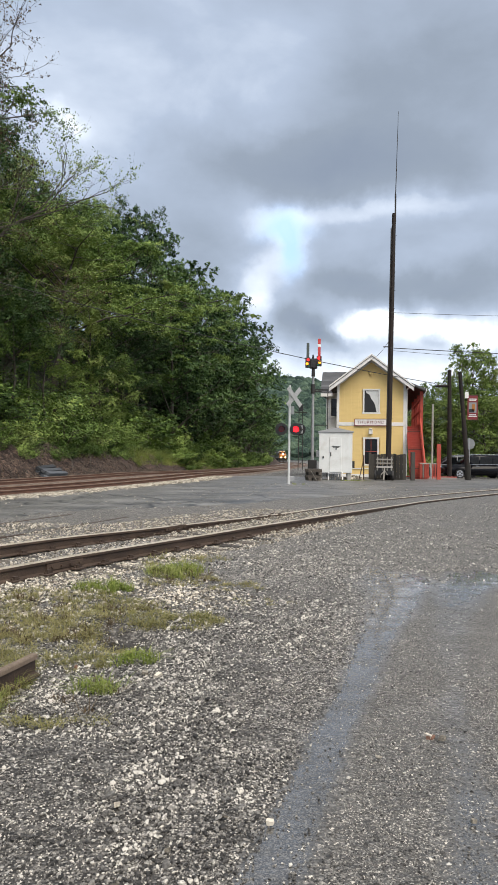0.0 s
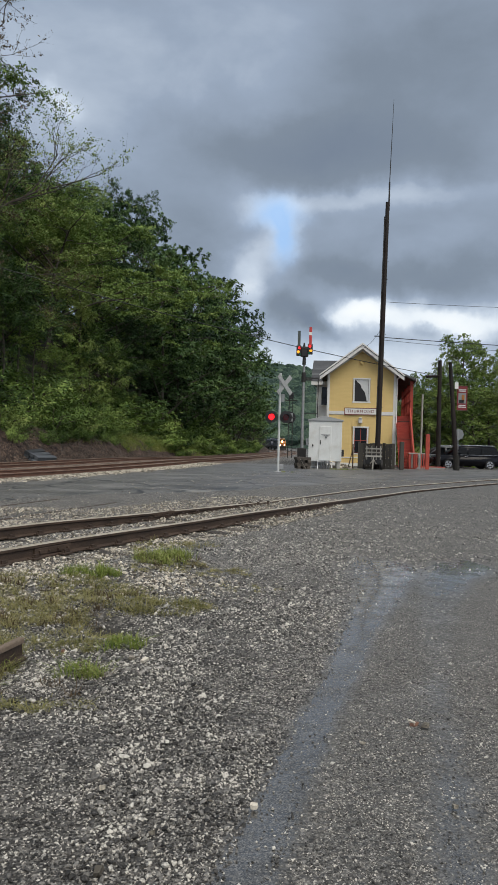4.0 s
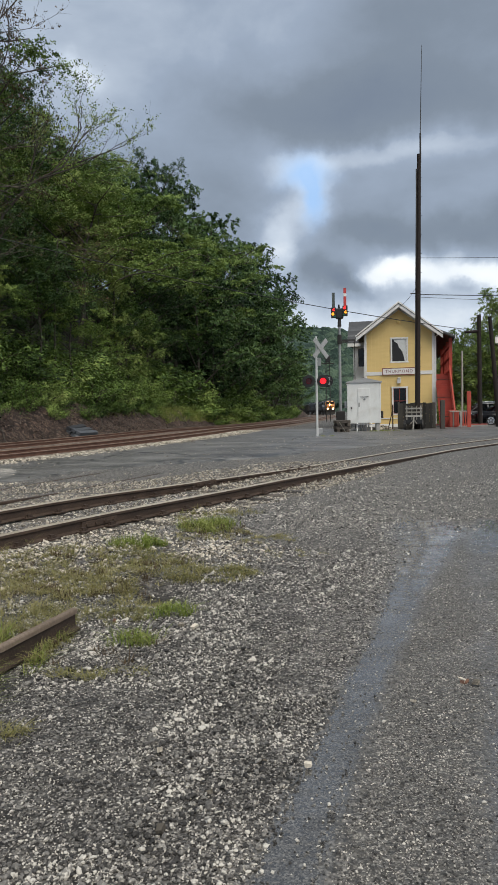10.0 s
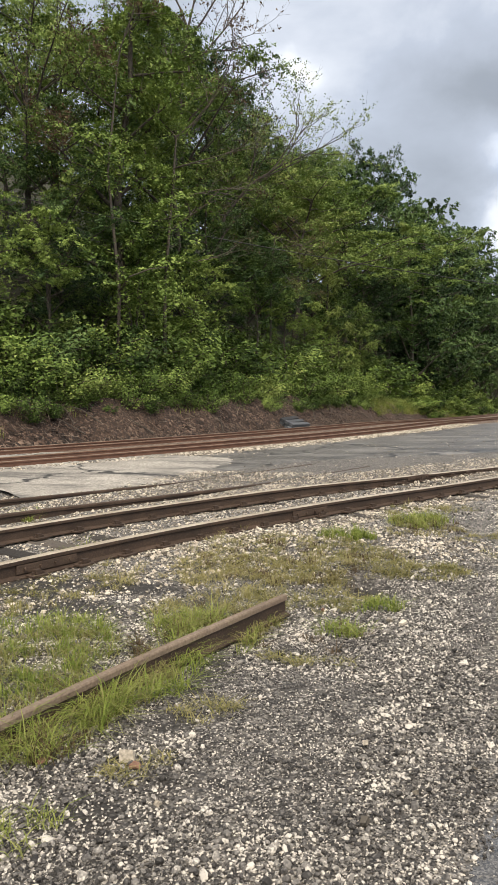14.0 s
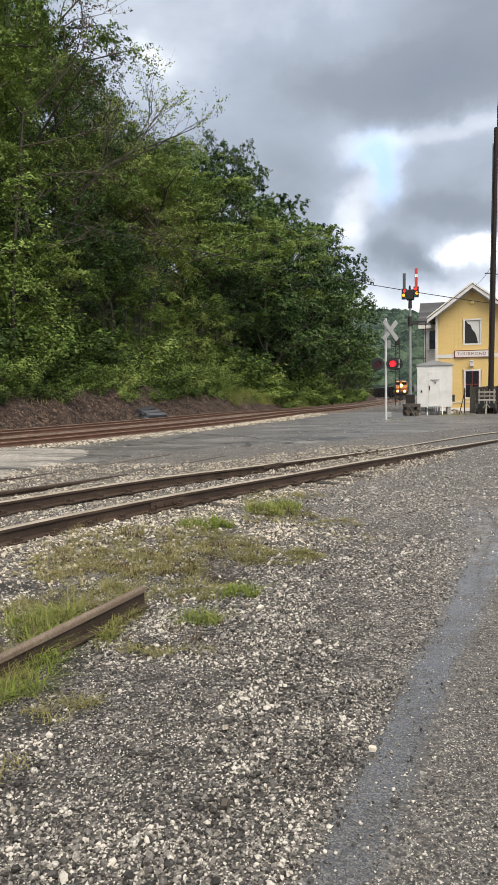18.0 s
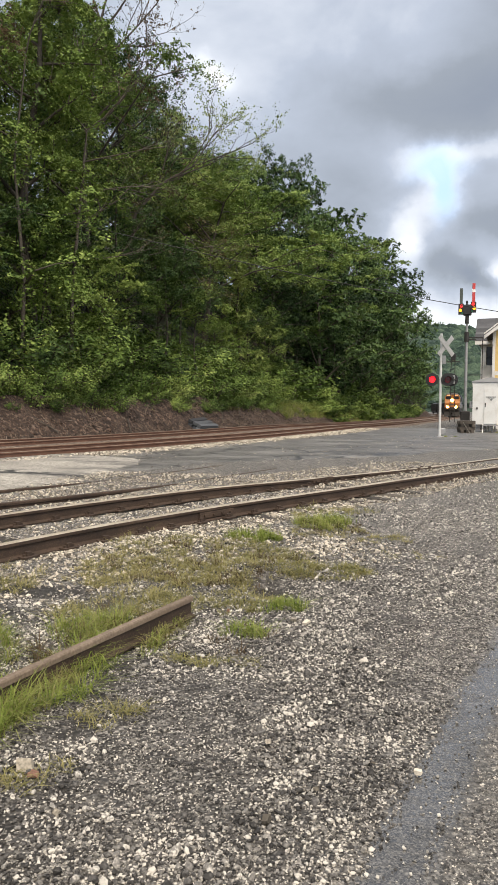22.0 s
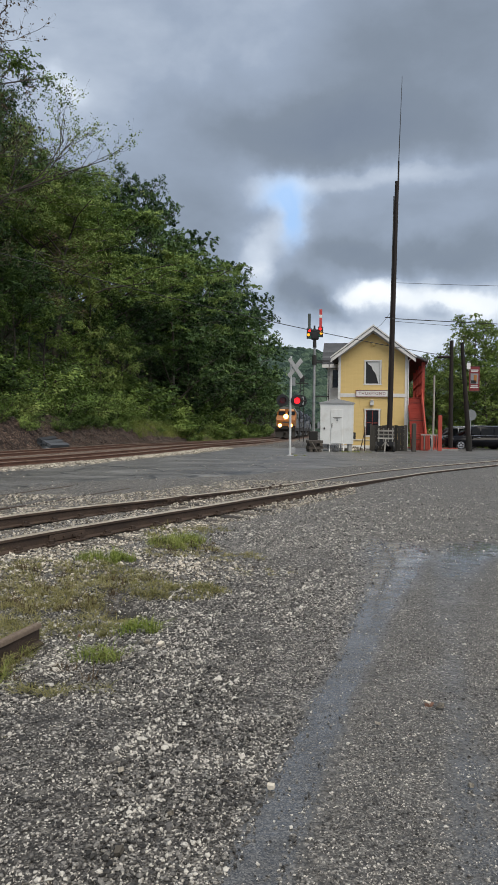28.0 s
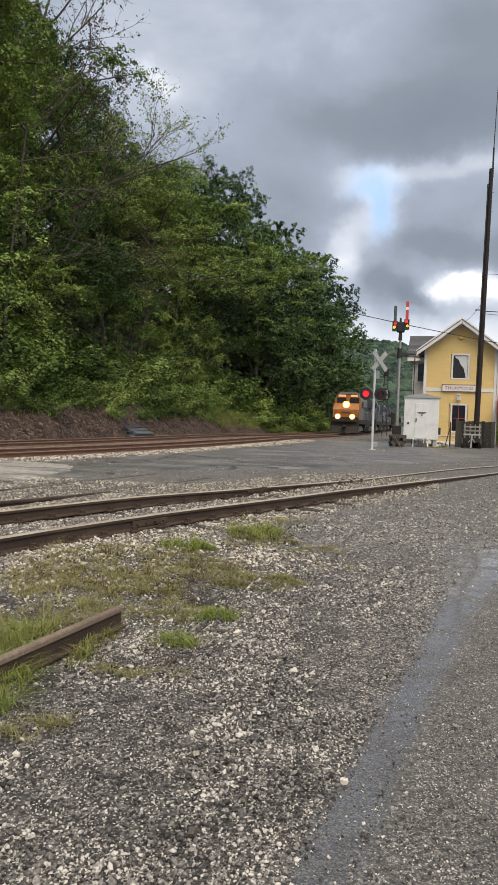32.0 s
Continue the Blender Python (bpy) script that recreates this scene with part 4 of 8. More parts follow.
# crown greens shifted to blue in place of haze
FAR_CROWN = material("far_tree_crowns", [(0.012, 0.032, 0.024), (0.026, 0.054, 0.038), (0.045, 0.080, 0.052), (0.07, 0.11, 0.07)], 0.5, 0.95, 0, 1.0, 1.0, 1.2, "island")
ridge_crowns()
far_hill("far_ridge", [(-260, 620, 78), (-60, 600, 72), (10, 600, 66), (45, 600, 64), (80, 610, 58), (200, 640, 50), (420, 660, 46)], 430, "wooded ridge across the valley, haze-blue in its colour", 3)


# ---- the depot ----
def window_unit(parent, x0, z0, x1, z1, y, cols=1, rows=2, shade=False):
    """A sash window in a wall that faces -y: casing, sill, sashes and panes, the glass set back."""
    w = part("window", block(x0 + 0.09, y + 0.05, z0 + 0.09, x1 - 0.09, y + 0.09, z1 - 0.09, 0), BLACK, parent, "dark sash window with white casing")
    for a in ((x0, z0 + 0.10, x0 + 0.11, z1 - 0.11), (x1 - 0.11, z0 + 0.10, x1, z1 - 0.11), (x0 - 0.02, z1 - 0.11, x1 + 0.02, z1), (x0 - 0.05, z0, x1 + 0.05, z0 + 0.10)):
        part("casing", block(a[0], y - 0.05, a[1], a[2], y + 0.05, a[3], 0.008), WHITE, w)
    gx, gz = (x1 - x0 - 0.22) / cols, (z1 - z0 - 0.21) / rows
    for c in range(cols):
        for r in range(rows):
            part("pane", block(x0 + 0.11 + c * gx + 0.018, y + 0.028, z0 + 0.10 + r * gz + 0.018, x0 + 0.11 + (c + 1) * gx - 0.018, y + 0.036, z0 + 0.10 + (r + 1) * gz - 0.018, 0), GLASS, w)
    for c in range(cols + 1):
        part("sash_bar", block(x0 + 0.11 + c * gx - 0.016, y + 0.0, z0 + 0.10, x0 + 0.11 + c * gx + 0.016, y + 0.027, z1 - 0.11, 0), RED if not shade else BLACK, w)
    for r in range(rows + 1):
        part("sash_bar", block(x0 + 0.11, y + 0.002, z0 + 0.10 + r * gz - 0.016, x1 - 0.11, y + 0.026, z0 + 0.10 + r * gz + 0.016, 0), RED if not shade else BLACK, w)
    return w


def lettering(text, size, mat, m, parent, name="lettering", depth=0.004):
    cu = bpy.data.curves.new(name, "FONT")
    cu.body, cu.size, cu.extrude, cu.align_x, cu.align_y, cu.offset, cu.space_character = text, size, depth, "CENTER", "CENTER", 0.0, 1.22
    tmp = bpy.data.objects.new(name, cu)
    scene.collection.objects.link(tmp)
    dg = bpy.context.evaluated_depsgraph_get()
    me = bpy.data.meshes.new_from_object(tmp.evaluated_get(dg))
    bpy.data.objects.remove(tmp)
    me.materials.clear()
    ob = part(name, me, mat, parent)
    ob.matrix_basis = m
    return ob


W, EAVE, RIDGE, DEEP = 4.75, 6.68, 8.48, 22.0


def build_depot():
    d = thing("depot", pose(5.8, 50.6, -0.06, rz=-9.2), "two-storey yellow wooden railway depot with white trim", "railway station")
    mid = W / 2
    shell = bmesh.new()
    outline = [(0.02, 0.0), (W - 0.02, 0.0), (W - 0.02, EAVE - 0.05), (mid, RIDGE - 0.18), (0.02, EAVE - 0.05)]
    prism(outline, 0.12, DEEP, shell)
    part("wall", shell, YELLOW, d)
    # boards on the front, cut round the two windows
    holes = [(1.80, 4.45, 2.98, 6.20), (1.86, 0.82, 2.94, 2.80)]
    n = 19
    for i in range(n):
        a, b = i * W / n, (i + 1) * W / n
        top = EAVE - 0.03 + (RIDGE - EAVE) * (1 - abs((a + b) / 2 - mid) / mid) - 0.1
        for lo, hi in ((0.62, 3.60), (3.86, top)):
            spans = [(lo, hi)]
            for x0, z0, x1, z1 in holes:
                if b > x0 + 0.03 and a < x1 - 0.03:
                    spans = [s for p, q in spans for s in ((p, min(q, z0 + 0.03)), (max(p, z1 - 0.03), q)) if s[1] - s[0] > 0.05]
            for p, q in spans:
                part("plank", block(a + 0.0015, 0.001 * (i % 3), p, b - 0.0015, 0.118, q, 0.0), YELLOW, d)
    part("base_panel", block(0.1, 0.01, 0.22, W - 0.1, 0.118, 0.60, 0.004), YELLOW, d)
    part("belt_trim", block(-0.02, -0.03, 3.605, W + 0.02, 0.117, 3.855, 0.008), WHITE, d)
    part("base_trim", block(-0.02, -0.03, 0.0, W + 0.02, 0.117, 0.215, 0.008), WHITE, d)
    part("water_table", block(0.0, -0.035, 0.565, W, 0.0, 0.625, 0.006), WHITE, d)
    for x in (-0.02, W - 0.16):
        part("corner_board", block(x, -0.035, 0.22, x + 0.18, 0.0, 3.60, 0.006), WHITE, d)
        part("corner_board", block(x, -0.035, 3.86, x + 0.18, 0.0, EAVE - 0.02, 0.006), WHITE, d)
    # gable roof: two slabs, white bargeboards and rake mouldings
    slope = (RIDGE - EAVE) / mid
    for s in (-1, 1):
        over = 0.52
        e = (mid + s * (mid + over), EAVE - slope * over)
        roof = prism([(mid, RIDGE + 0.05), (mid, RIDGE - 0.06), (e[0], e[1] - 0.06), (e[0], e[1] + 0.05)], -0.72, DEEP + 0.7)
        part("roof", roof, SLATE, d)
        part("bargeboard", prism([(mid, RIDGE - 0.062), (mid, RIDGE - 0.30), (e[0], e[1] - 0.30), (e[0], e[1] - 0.062)], -0.74, -0.70), WHITE, d)
        part("barge_cap", prism([(mid, RIDGE + 0.10), (mid, RIDGE - 0.02), (e[0] + s * 0.03, e[1] - 0.02), (e[0] + s * 0.03, e[1] + 0.08)], -0.80, -0.745), WHITE, d)
        f = (mid + s * (mid - 0.02), EAVE - 0.02)
        part("rake_board", prism([(mid, RIDGE - 0.10), (mid, RIDGE - 0.40), (f[0], f[1] - 0.26), (f[0], f[1] + 0.02)], -0.03, -0.002), WHITE, d)
        part("soffit", prism([(mid, RIDGE - 0.064), (mid, RIDGE - 0.09), (e[0], e[1] - 0.09), (e[0], e[1] - 0.064)], -0.69, -0.05), OLD_WOOD, d)
    window_unit(d, 1.80, 4.45, 2.98, 6.20, 0.03, 1, 1, True)
    window_unit(d, 1.86, 0.82, 2.94, 2.80, 0.03, 2, 2)
    # upper pane's reflection as flat pieces: pale sky, then a dark tree outline
    part("blind", prism([(1.92, 4.56), (2.86, 4.56), (2.86, 6.08), (1.92, 6.08)], 0.050, 0.056), HUT, d, "pale panel imitating sky reflected in the upper window")
    part("curtain", prism([(1.92, 4.56), (2.76, 4.56), (2.68, 4.95), (2.58, 5.25), (2.38, 5.50), (2.28, 5.78), (2.06, 5.92), (1.98, 6.08), (1.92, 6.08)], 0.044, 0.0485), BLACK, d, "dark cut-out imitating a tree reflected in the window")
    # name board
    board = part("name_board", block(1.22, -0.10, 3.60, 3.50, -0.035, 4.10, 0.01), WHITE, d, "white station name board with dark red lettering")
    for a in ((1.22, 3.60, 3.50, 3.645), (1.22, 4.055, 3.50, 4.10), (1.22, 3.645, 1.265, 4.055), (3.455, 3.645, 3.50, 4.055)):
        part("board_frame", block(a[0], -0.115, a[1], a[2], -0.10, a[3], 0.004), BANNER, board)
    lettering("THURMOND", 0.285, BANNER, Matrix.Translation((2.36, -0.103, 3.85)) @ pose(0, 0, 0, 90, 0, 0), board)
    lamp = part("wall_lamp", block(2.22, -0.22, 3.02, 2.50, -0.02, 3.34, 0.03), WHITE, d)
    part("lamp_hood", block(2.26, -0.30, 3.34, 2.46, -0.02, 3.42, 0.02), WHITE, lamp)
    part("gable_lamp", block(2.22, -0.2, 7.15, 2.48, -0.0, 7.42, 0.05), YELLOW, d)
    # downpipe at the corner
    pipe = rod((W + 0.07, -0.06, 0.1), (W + 0.07, -0.06, 6.15), 0.045)
    rod((W + 0.07, -0.06, 6.15), (W + 0.42, -0.4, 6.40), 0.045, bm=pipe)
    part("downpipe", pipe, WHITE, d)
    # operator's bay towards the tracks with its own slate roof
    by0, by1, bx = 4.6, 9.0, -1.05
    bay = part("bay", block(bx, by0, 3.2, -0.0, by1, 6.05, 0.01), WHITE, d, "upper bay with dark windows and slate roof")
    part("bay_base", block(bx + 0.02, by0 + 0.02, 3.0, -0.0, by1, 4.2, 0.01), YELLOW, bay)
    window_unit(d, bx + 0.28, 4.40, 0.0, 5.98, by0 - 0.06, 1, 2, True)
    part("bay_fascia", block(bx - 0.40, by0 - 0.45, 6.00, 0.4, by0 - 0.36, 6.30, 0.01), WHITE, bay)
    for k in range(11):
        z0, z1 = 6.30 + k * 0.165, 6.30 + (k + 1) * 0.165 + 0.02
        y0 = by0 - 0.46 + k * 0.21
        part("slate_course", plank_between((bx - 0.42, y0 + 0.1, (z0 + z1) / 2), (1.4 + 0.02 * (k % 2), y0 + 0.1, (z0 + z1) / 2), 0.30, 0.02, up=(0, -0.62, 0.78)), SLATE, bay)
    part("bay_roof_core", prism([(by0 - 0.36, 6.25), (by0 + 1.9, 8.0), (by1, 8.0), (by1, 6.25)], bx - 0.38, 1.2, axis="x"), DARK, bay)
    # low awning over the track-side door
    aw = part("awning", plank_between((-1.25, 2.2, 3.05), (0.0, 2.2, 3.75), 2.6, 0.08), SLATE, d, "small white-edged awning")
    part("awning_edge", plank_between((-1.30, 0.86, 2.98), (0.02, 0.86, 3.72), 0.06, 0.2), WHITE, aw)
    part("awning_brace", plank_between((-1.2, 1.0, 2.95), (-0.02, 1.0, 2.3), 0.06, 0.06), WHITE, aw)
    # side porch and stair in red
    porch = part("porch_roof", prism([(W - 0.0, EAVE - 0.06), (W + 1.35, 6.05), (W + 1.35, 6.17), (W, EAVE + 0.06)], -0.35, DEEP), SLATE, d)
    part("porch_fascia", block(W + 1.352, -0.36, 6.00, W + 1.40, DEEP, 6.18, 0.005), WHITE, porch)
    part("porch_ceiling", prism([(W + 0.01, EAVE - 0.10), (W + 1.34, 5.98), (W + 1.34, 6.02), (W + 0.01, EAVE - 0.06)], -0.33, DEEP), OLD_WOOD, porch)
    for y in (0.25, 3.6, 7.0, 10.5):
        part("porch_post", block(W + 0.98, y, 0.0, W + 1.20, y + 0.22, 6.05, 0.012), RED, d)
    part("landing", block(W + 0.0, 0.9, 3.45, W + 1.2, DEEP, 3.62, 0.01), RED, d)
    part("side_wall_panel", block(W - 0.018, 0.12, 0.2, W + 0.012, DEEP, EAVE - 0.1, 0.0), RED, d)
    for y in np.arange(0.6, 10.0, 0.30):
        part("baluster", block(W + 1.04, y, 3.62, W + 1.10, y + 0.07, 5.42, 0.0), RED, d)
    for z in (3.75, 4.65, 5.42):
        part("porch_rail", block(W + 1.02, 0.2, z, W + 1.12, 10.8, z + 0.09, 0.006), RED, d)
    steps = 20
    for k in range(steps):
        y, z = -4.6 + k * 0.275, k * 0.178
        part("step", block(W + 0.10, y, z, W + 0.98, y + 0.30, z + 0.178, 0.006), RED, d)
        part("tread", block(W + 0.08, y - 0.03, z + 0.178, W + 1.0, y + 0.27, z + 0.212, 0.004), OLD_WOOD if k % 7 == 3 else RED, d)
    for x in (W + 1.02,):
        part("handrail", plank_between((x, -4.6, 0.95), (x, 0.8, 4.45), 0.09, 0.14), RED, d)
        part("stringer", plank_between((x, -4.7, 0.05), (x, 0.8, 3.55), 0.07, 0.34), RED, d)
        for k in range(0, 18):
            part("stair_baluster", block(x - 0.03, -4.5 + k * 0.29, 0.1 + k * 0.188, x + 0.03, -4.44 + k * 0.29, 1.0 + k * 0.188, 0), RED, d)
    part("newel_panel", block(W + 0.62, -5.1, 0.0, W + 1.12, -4.62, 1.05, 0.02), RED, d)
    part("newel_cap", block(W + 0.58, -5.14, 1.05, W + 1.16, -4.58, 1.12, 0.01), RED, d)
    return d


build_depot()


# ---- relay hut and clutter beside the depot ----
def build_hut():
    h = thing("relay_hut", pose(4.70, 41.4, -0.02, rz=-5.0), "white steel signal relay hut on short posts", "equipment hut")
    part("body", block(-0.95, 0, 0.46, 0.95, 1.9, 2.80, 0.02), HUT, h)
    part("roof", prism([(-1.02, 2.80), (1.02, 2.80), (1.02, 2.86), (0.0, 3.08), (-1.02, 2.86)], -0.06, 1.96), material("grey_hut_roof", [(0.28, 0.285, 0.29), (0.36, 0.365, 0.37)], 2.0, 0.5, 0.2, 0.1, 0.004, 30.0), h)
    door = part("door", block(-0.36, -0.03, 0.50, 0.34, 0.004, 2.48, 0.012), HUT, h, "white steel door")
    part("door_handle", block(-0.31, -0.07, 1.42, -0.26, -0.03, 1.66, 0.01), DARK, door)
    part("door_notice", block(-0.24, -0.042, 1.97, 0.26, -0.031, 2.005, 0.0), BLACK, door)
    part("door_notice", block(-0.16, -0.042, 1.915, 0.18, -0.031, 1.94, 0.0), BLACK, door)
    part("door_badge", rod((0.02, -0.03, 1.84), (0.02, -0.05, 1.84), 0.06, seg=12), SILVER, door)
    part("lock_box", block(-0.76, -0.05, 1.30, -0.68, 0.0, 1.42, 0.01), DARK, h)
    for x in (-0.95, -0.36, 0.34, 0.90):
        part("corner_seam", block(x - 0.012, -0.012, 0.47, x + 0.012, 0.002, 2.79, 0.0), HUT, h)
    for x in (-0.88, 0.78):
        for y in (0.06, 1.7):
            part("post", block(x - 0.10, y, -0.2, x + 0.10, y + 0.2, 0.46, 0.01), CONCRETE, h)
    st = part("step_frame", rod((-0.42, -0.45, 0.0), (-0.40, -0.02, 0.48), 0.028), WHITE, h)
    part("step_leg", rod((0.40, -0.45, 0.0), (0.40, -0.02, 0.48), 0.028), WHITE, st)
    part("step_plate", block(-0.42, -0.42, 0.40, 0.40, -0.05, 0.44, 0.004), GALV, st)
    for x in (-0.20, -0.05, 0.1, 0.25):
        part("cable_duct", rod((x, 0.3, -0.05), (x, 0.3, 0.46), 0.05), GALV, h)
    part("side_box", block(0.95, 0.3, 0.75, 1.10, 0.7, 1.15, 0.01), DARK, h)
    part("meter_box", block(-1.12, 0.2, 1.35, -0.97, 0.5, 1.75, 0.01), GALV, h)


build_hut()


def build_small_yard():
    # timber cribbing beside the hut
    c = thing("timber_crib", pose(3.35, 40.6, -0.02, rz=8), "heap of dark old timbers beside the hut", "timber pile")
    rng = random.Random(3)
    for k in range(4):
        for i in range(3):
            a = 0.0 if k % 2 else 90.0
            o = part("timber", block(-0.42, -0.09, 0, 0.42, 0.09, 0.17, 0.015), TIE, c)
            off = -0.28 + i * 0.28
            o.matrix_basis = pose(off if a else 0, 0 if a else off, k * 0.172, rng.uniform(-2, 2), 0, a + rng.uniform(-6, 6))
    p = part("leaning_stick", rod((0.1, -0.55, 0.0), (-0.25, -0.36, 0.62), 0.018), GREY_WOOD, c)
    # board screen behind the pole
    f = thing("board_screen", pose(7.10, 43.6, -0.02, rz=-8), "dark weathered board screen by the depot stair", "fence")
    for i in range(11):
        part("board", block(i * 0.19, 0.004 * (i % 3), 0.0, i * 0.19 + 0.187, 0.03, 1.58 + 0.03 * math.sin(i * 2.1), 0.004), OLD_WOOD, f)
    for z in (0.35, 1.2):
        part("batten", block(0, 0.032, z, 2.08, 0.08, z + 0.09, 0.004), OLD_WOOD, f)
    part("fence_post", block(-0.14, -0.06, 0, 0.0, 0.08, 1.66, 0.01), OLD_WOOD, f)
    # baggage cart standing on end with pale slats
    b = thing("baggage_cart", pose(7.56, 41.6, -0.02, rz=-8), "old baggage cart with pale slatted rack", "cart")
    part("bed", block(-0.45, 0.1, 0.35, 0.45, 1.6, 0.47, 0.01), BLACK, b)
    for x in (-0.5, 0.5):
        for y in (0.35, 1.35):
            w = part("wheel", rod((x - 0.04, y, 0.30), (x + 0.04, y, 0.30), 0.30, seg=20), DARK, b)
            part("hub", rod((x - 0.06, y, 0.30), (x + 0.06, y, 0.30), 0.07, seg=10), DARK, w)
    part("front_panel", block(-0.46, 0.06, 0.42, 0.46, 0.10, 0.95, 0.01), BLACK, b)
    rack = part("rack", block(-0.44, 0.0, 0.62, -0.36, 0.05, 1.42, 0.006), GREY_WOOD, b, "pale slatted rack")
    for x in (-0.15, 0.12, 0.36):
        part("upright", block(x, 0.0, 0.62, x + 0.07, 0.05, 1.42, 0.006), GREY_WOOD, rack)
    for z in (0.78, 1.0, 1.22):
        part("slat", block(-0.47, -0.03, z, 0.47, -0.002, z + 0.09, 0.006), GREY_WOOD, rack)
    part("tongue", plank_between((0.0, -0.06, 0.80), (-0.06, -0.35, 0.05), 0.07, 0.06), GREY_WOOD, b, "pale wooden drawbar")
    part("tongue_fork", plank_between((0.0, -0.10, 0.62), (0.16, -0.18, 0.38), 0.05, 0.05), GREY_WOOD, b)
    part("tongue_fork", plank_between((0.0, -0.10, 0.62), (-0.2, -0.18, 0.38), 0.05, 0.05), GREY_WOOD, b)
    g = thing("iron_lever", pose(6.22, 42.6, -0.02, rz=10), "rusty switch lever leaning on its stand", "lever")
    part("arm", rod((0.0, 0.0, 0.0), (0.28, 0.0, 1.15), 0.03), RAIL, g)
    part("stand", rod((0.3, 0, 0.0), (0.30, 0.0, 1.5), 0.04), RAIL, g)
    s = thing("rubble_heap", pose(5.95, 43.2, -0.03), "small heap of pale broken stone", "stone heap")
    bm = bmesh.new()
    for i in range(40):
        a, r = rng.uniform(0, 6.28), rng.uniform(0, 0.5)
        m = Matrix.LocRotScale((r * 1.4 * math.cos(a), 0.4 * r * math.sin(a), 0.06 + 0.25 * (0.5 - r)), Euler((rng.random() * 3, rng.random() * 3, 0)), (0.16, 0.12, 0.09))
        bmesh.ops.create_icosphere(bm, subdivisions=1, radius=1.0, matrix=m)
    part("stones", bm, BALLAST, s)
    post = thing("bollard_post", pose(9.35, 42.3, -0.02), "short weathered wooden post", "post")
    part("shaft", block(-0.12, -0.12, 0, 0.12, 0.12, 1.72, 0.02), OLD_WOOD, post)
    # red gate and picket rail beyond the stair
    rf = thing("red_fence", pose(10.55, 44.6, -0.02, rz=-6), "low red painted picket fence with a tall gate post", "fence")
    part("gate_post", block(0.78, -0.06, 0, 1.02, 0.12, 2.25, 0.015), RED, rf)
    part("rail", block(-0.25, 0.0, 0.98, 0.78, 0.06, 1.06, 0.005), GREY_WOOD, rf)
    part("rail", block(-0.25, 0.0, 0.18, 0.78, 0.06, 0.26, 0.005), RED, rf)
    for i in range(7):
        part("picket", block(-0.22 + i * 0.145, -0.03, 0.1, -0.14 + i * 0.145, -0.002, 1.0, 0.004), GREY_WOOD if i % 3 == 1 else RED, rf)
    part("chain_post", rod((0.36, -0.5, 0.0), (0.36, -0.5, 0.75), 0.04), GALV, rf)
    kerb = thing("platform_kerb", pose(9.9, 46.6, -0.04, rz=-6), "low dark platform edge in front of the cars", "kerb")
    part("edge", block(0, 0, 0, 3.2, 0.3, 0.14, 0.02), CONCRETE, kerb)
    part("edge_top", block(0, 0.02, 0.142, 3.2, 0.32, 0.20, 0.01), RED, kerb)


build_small_yard()


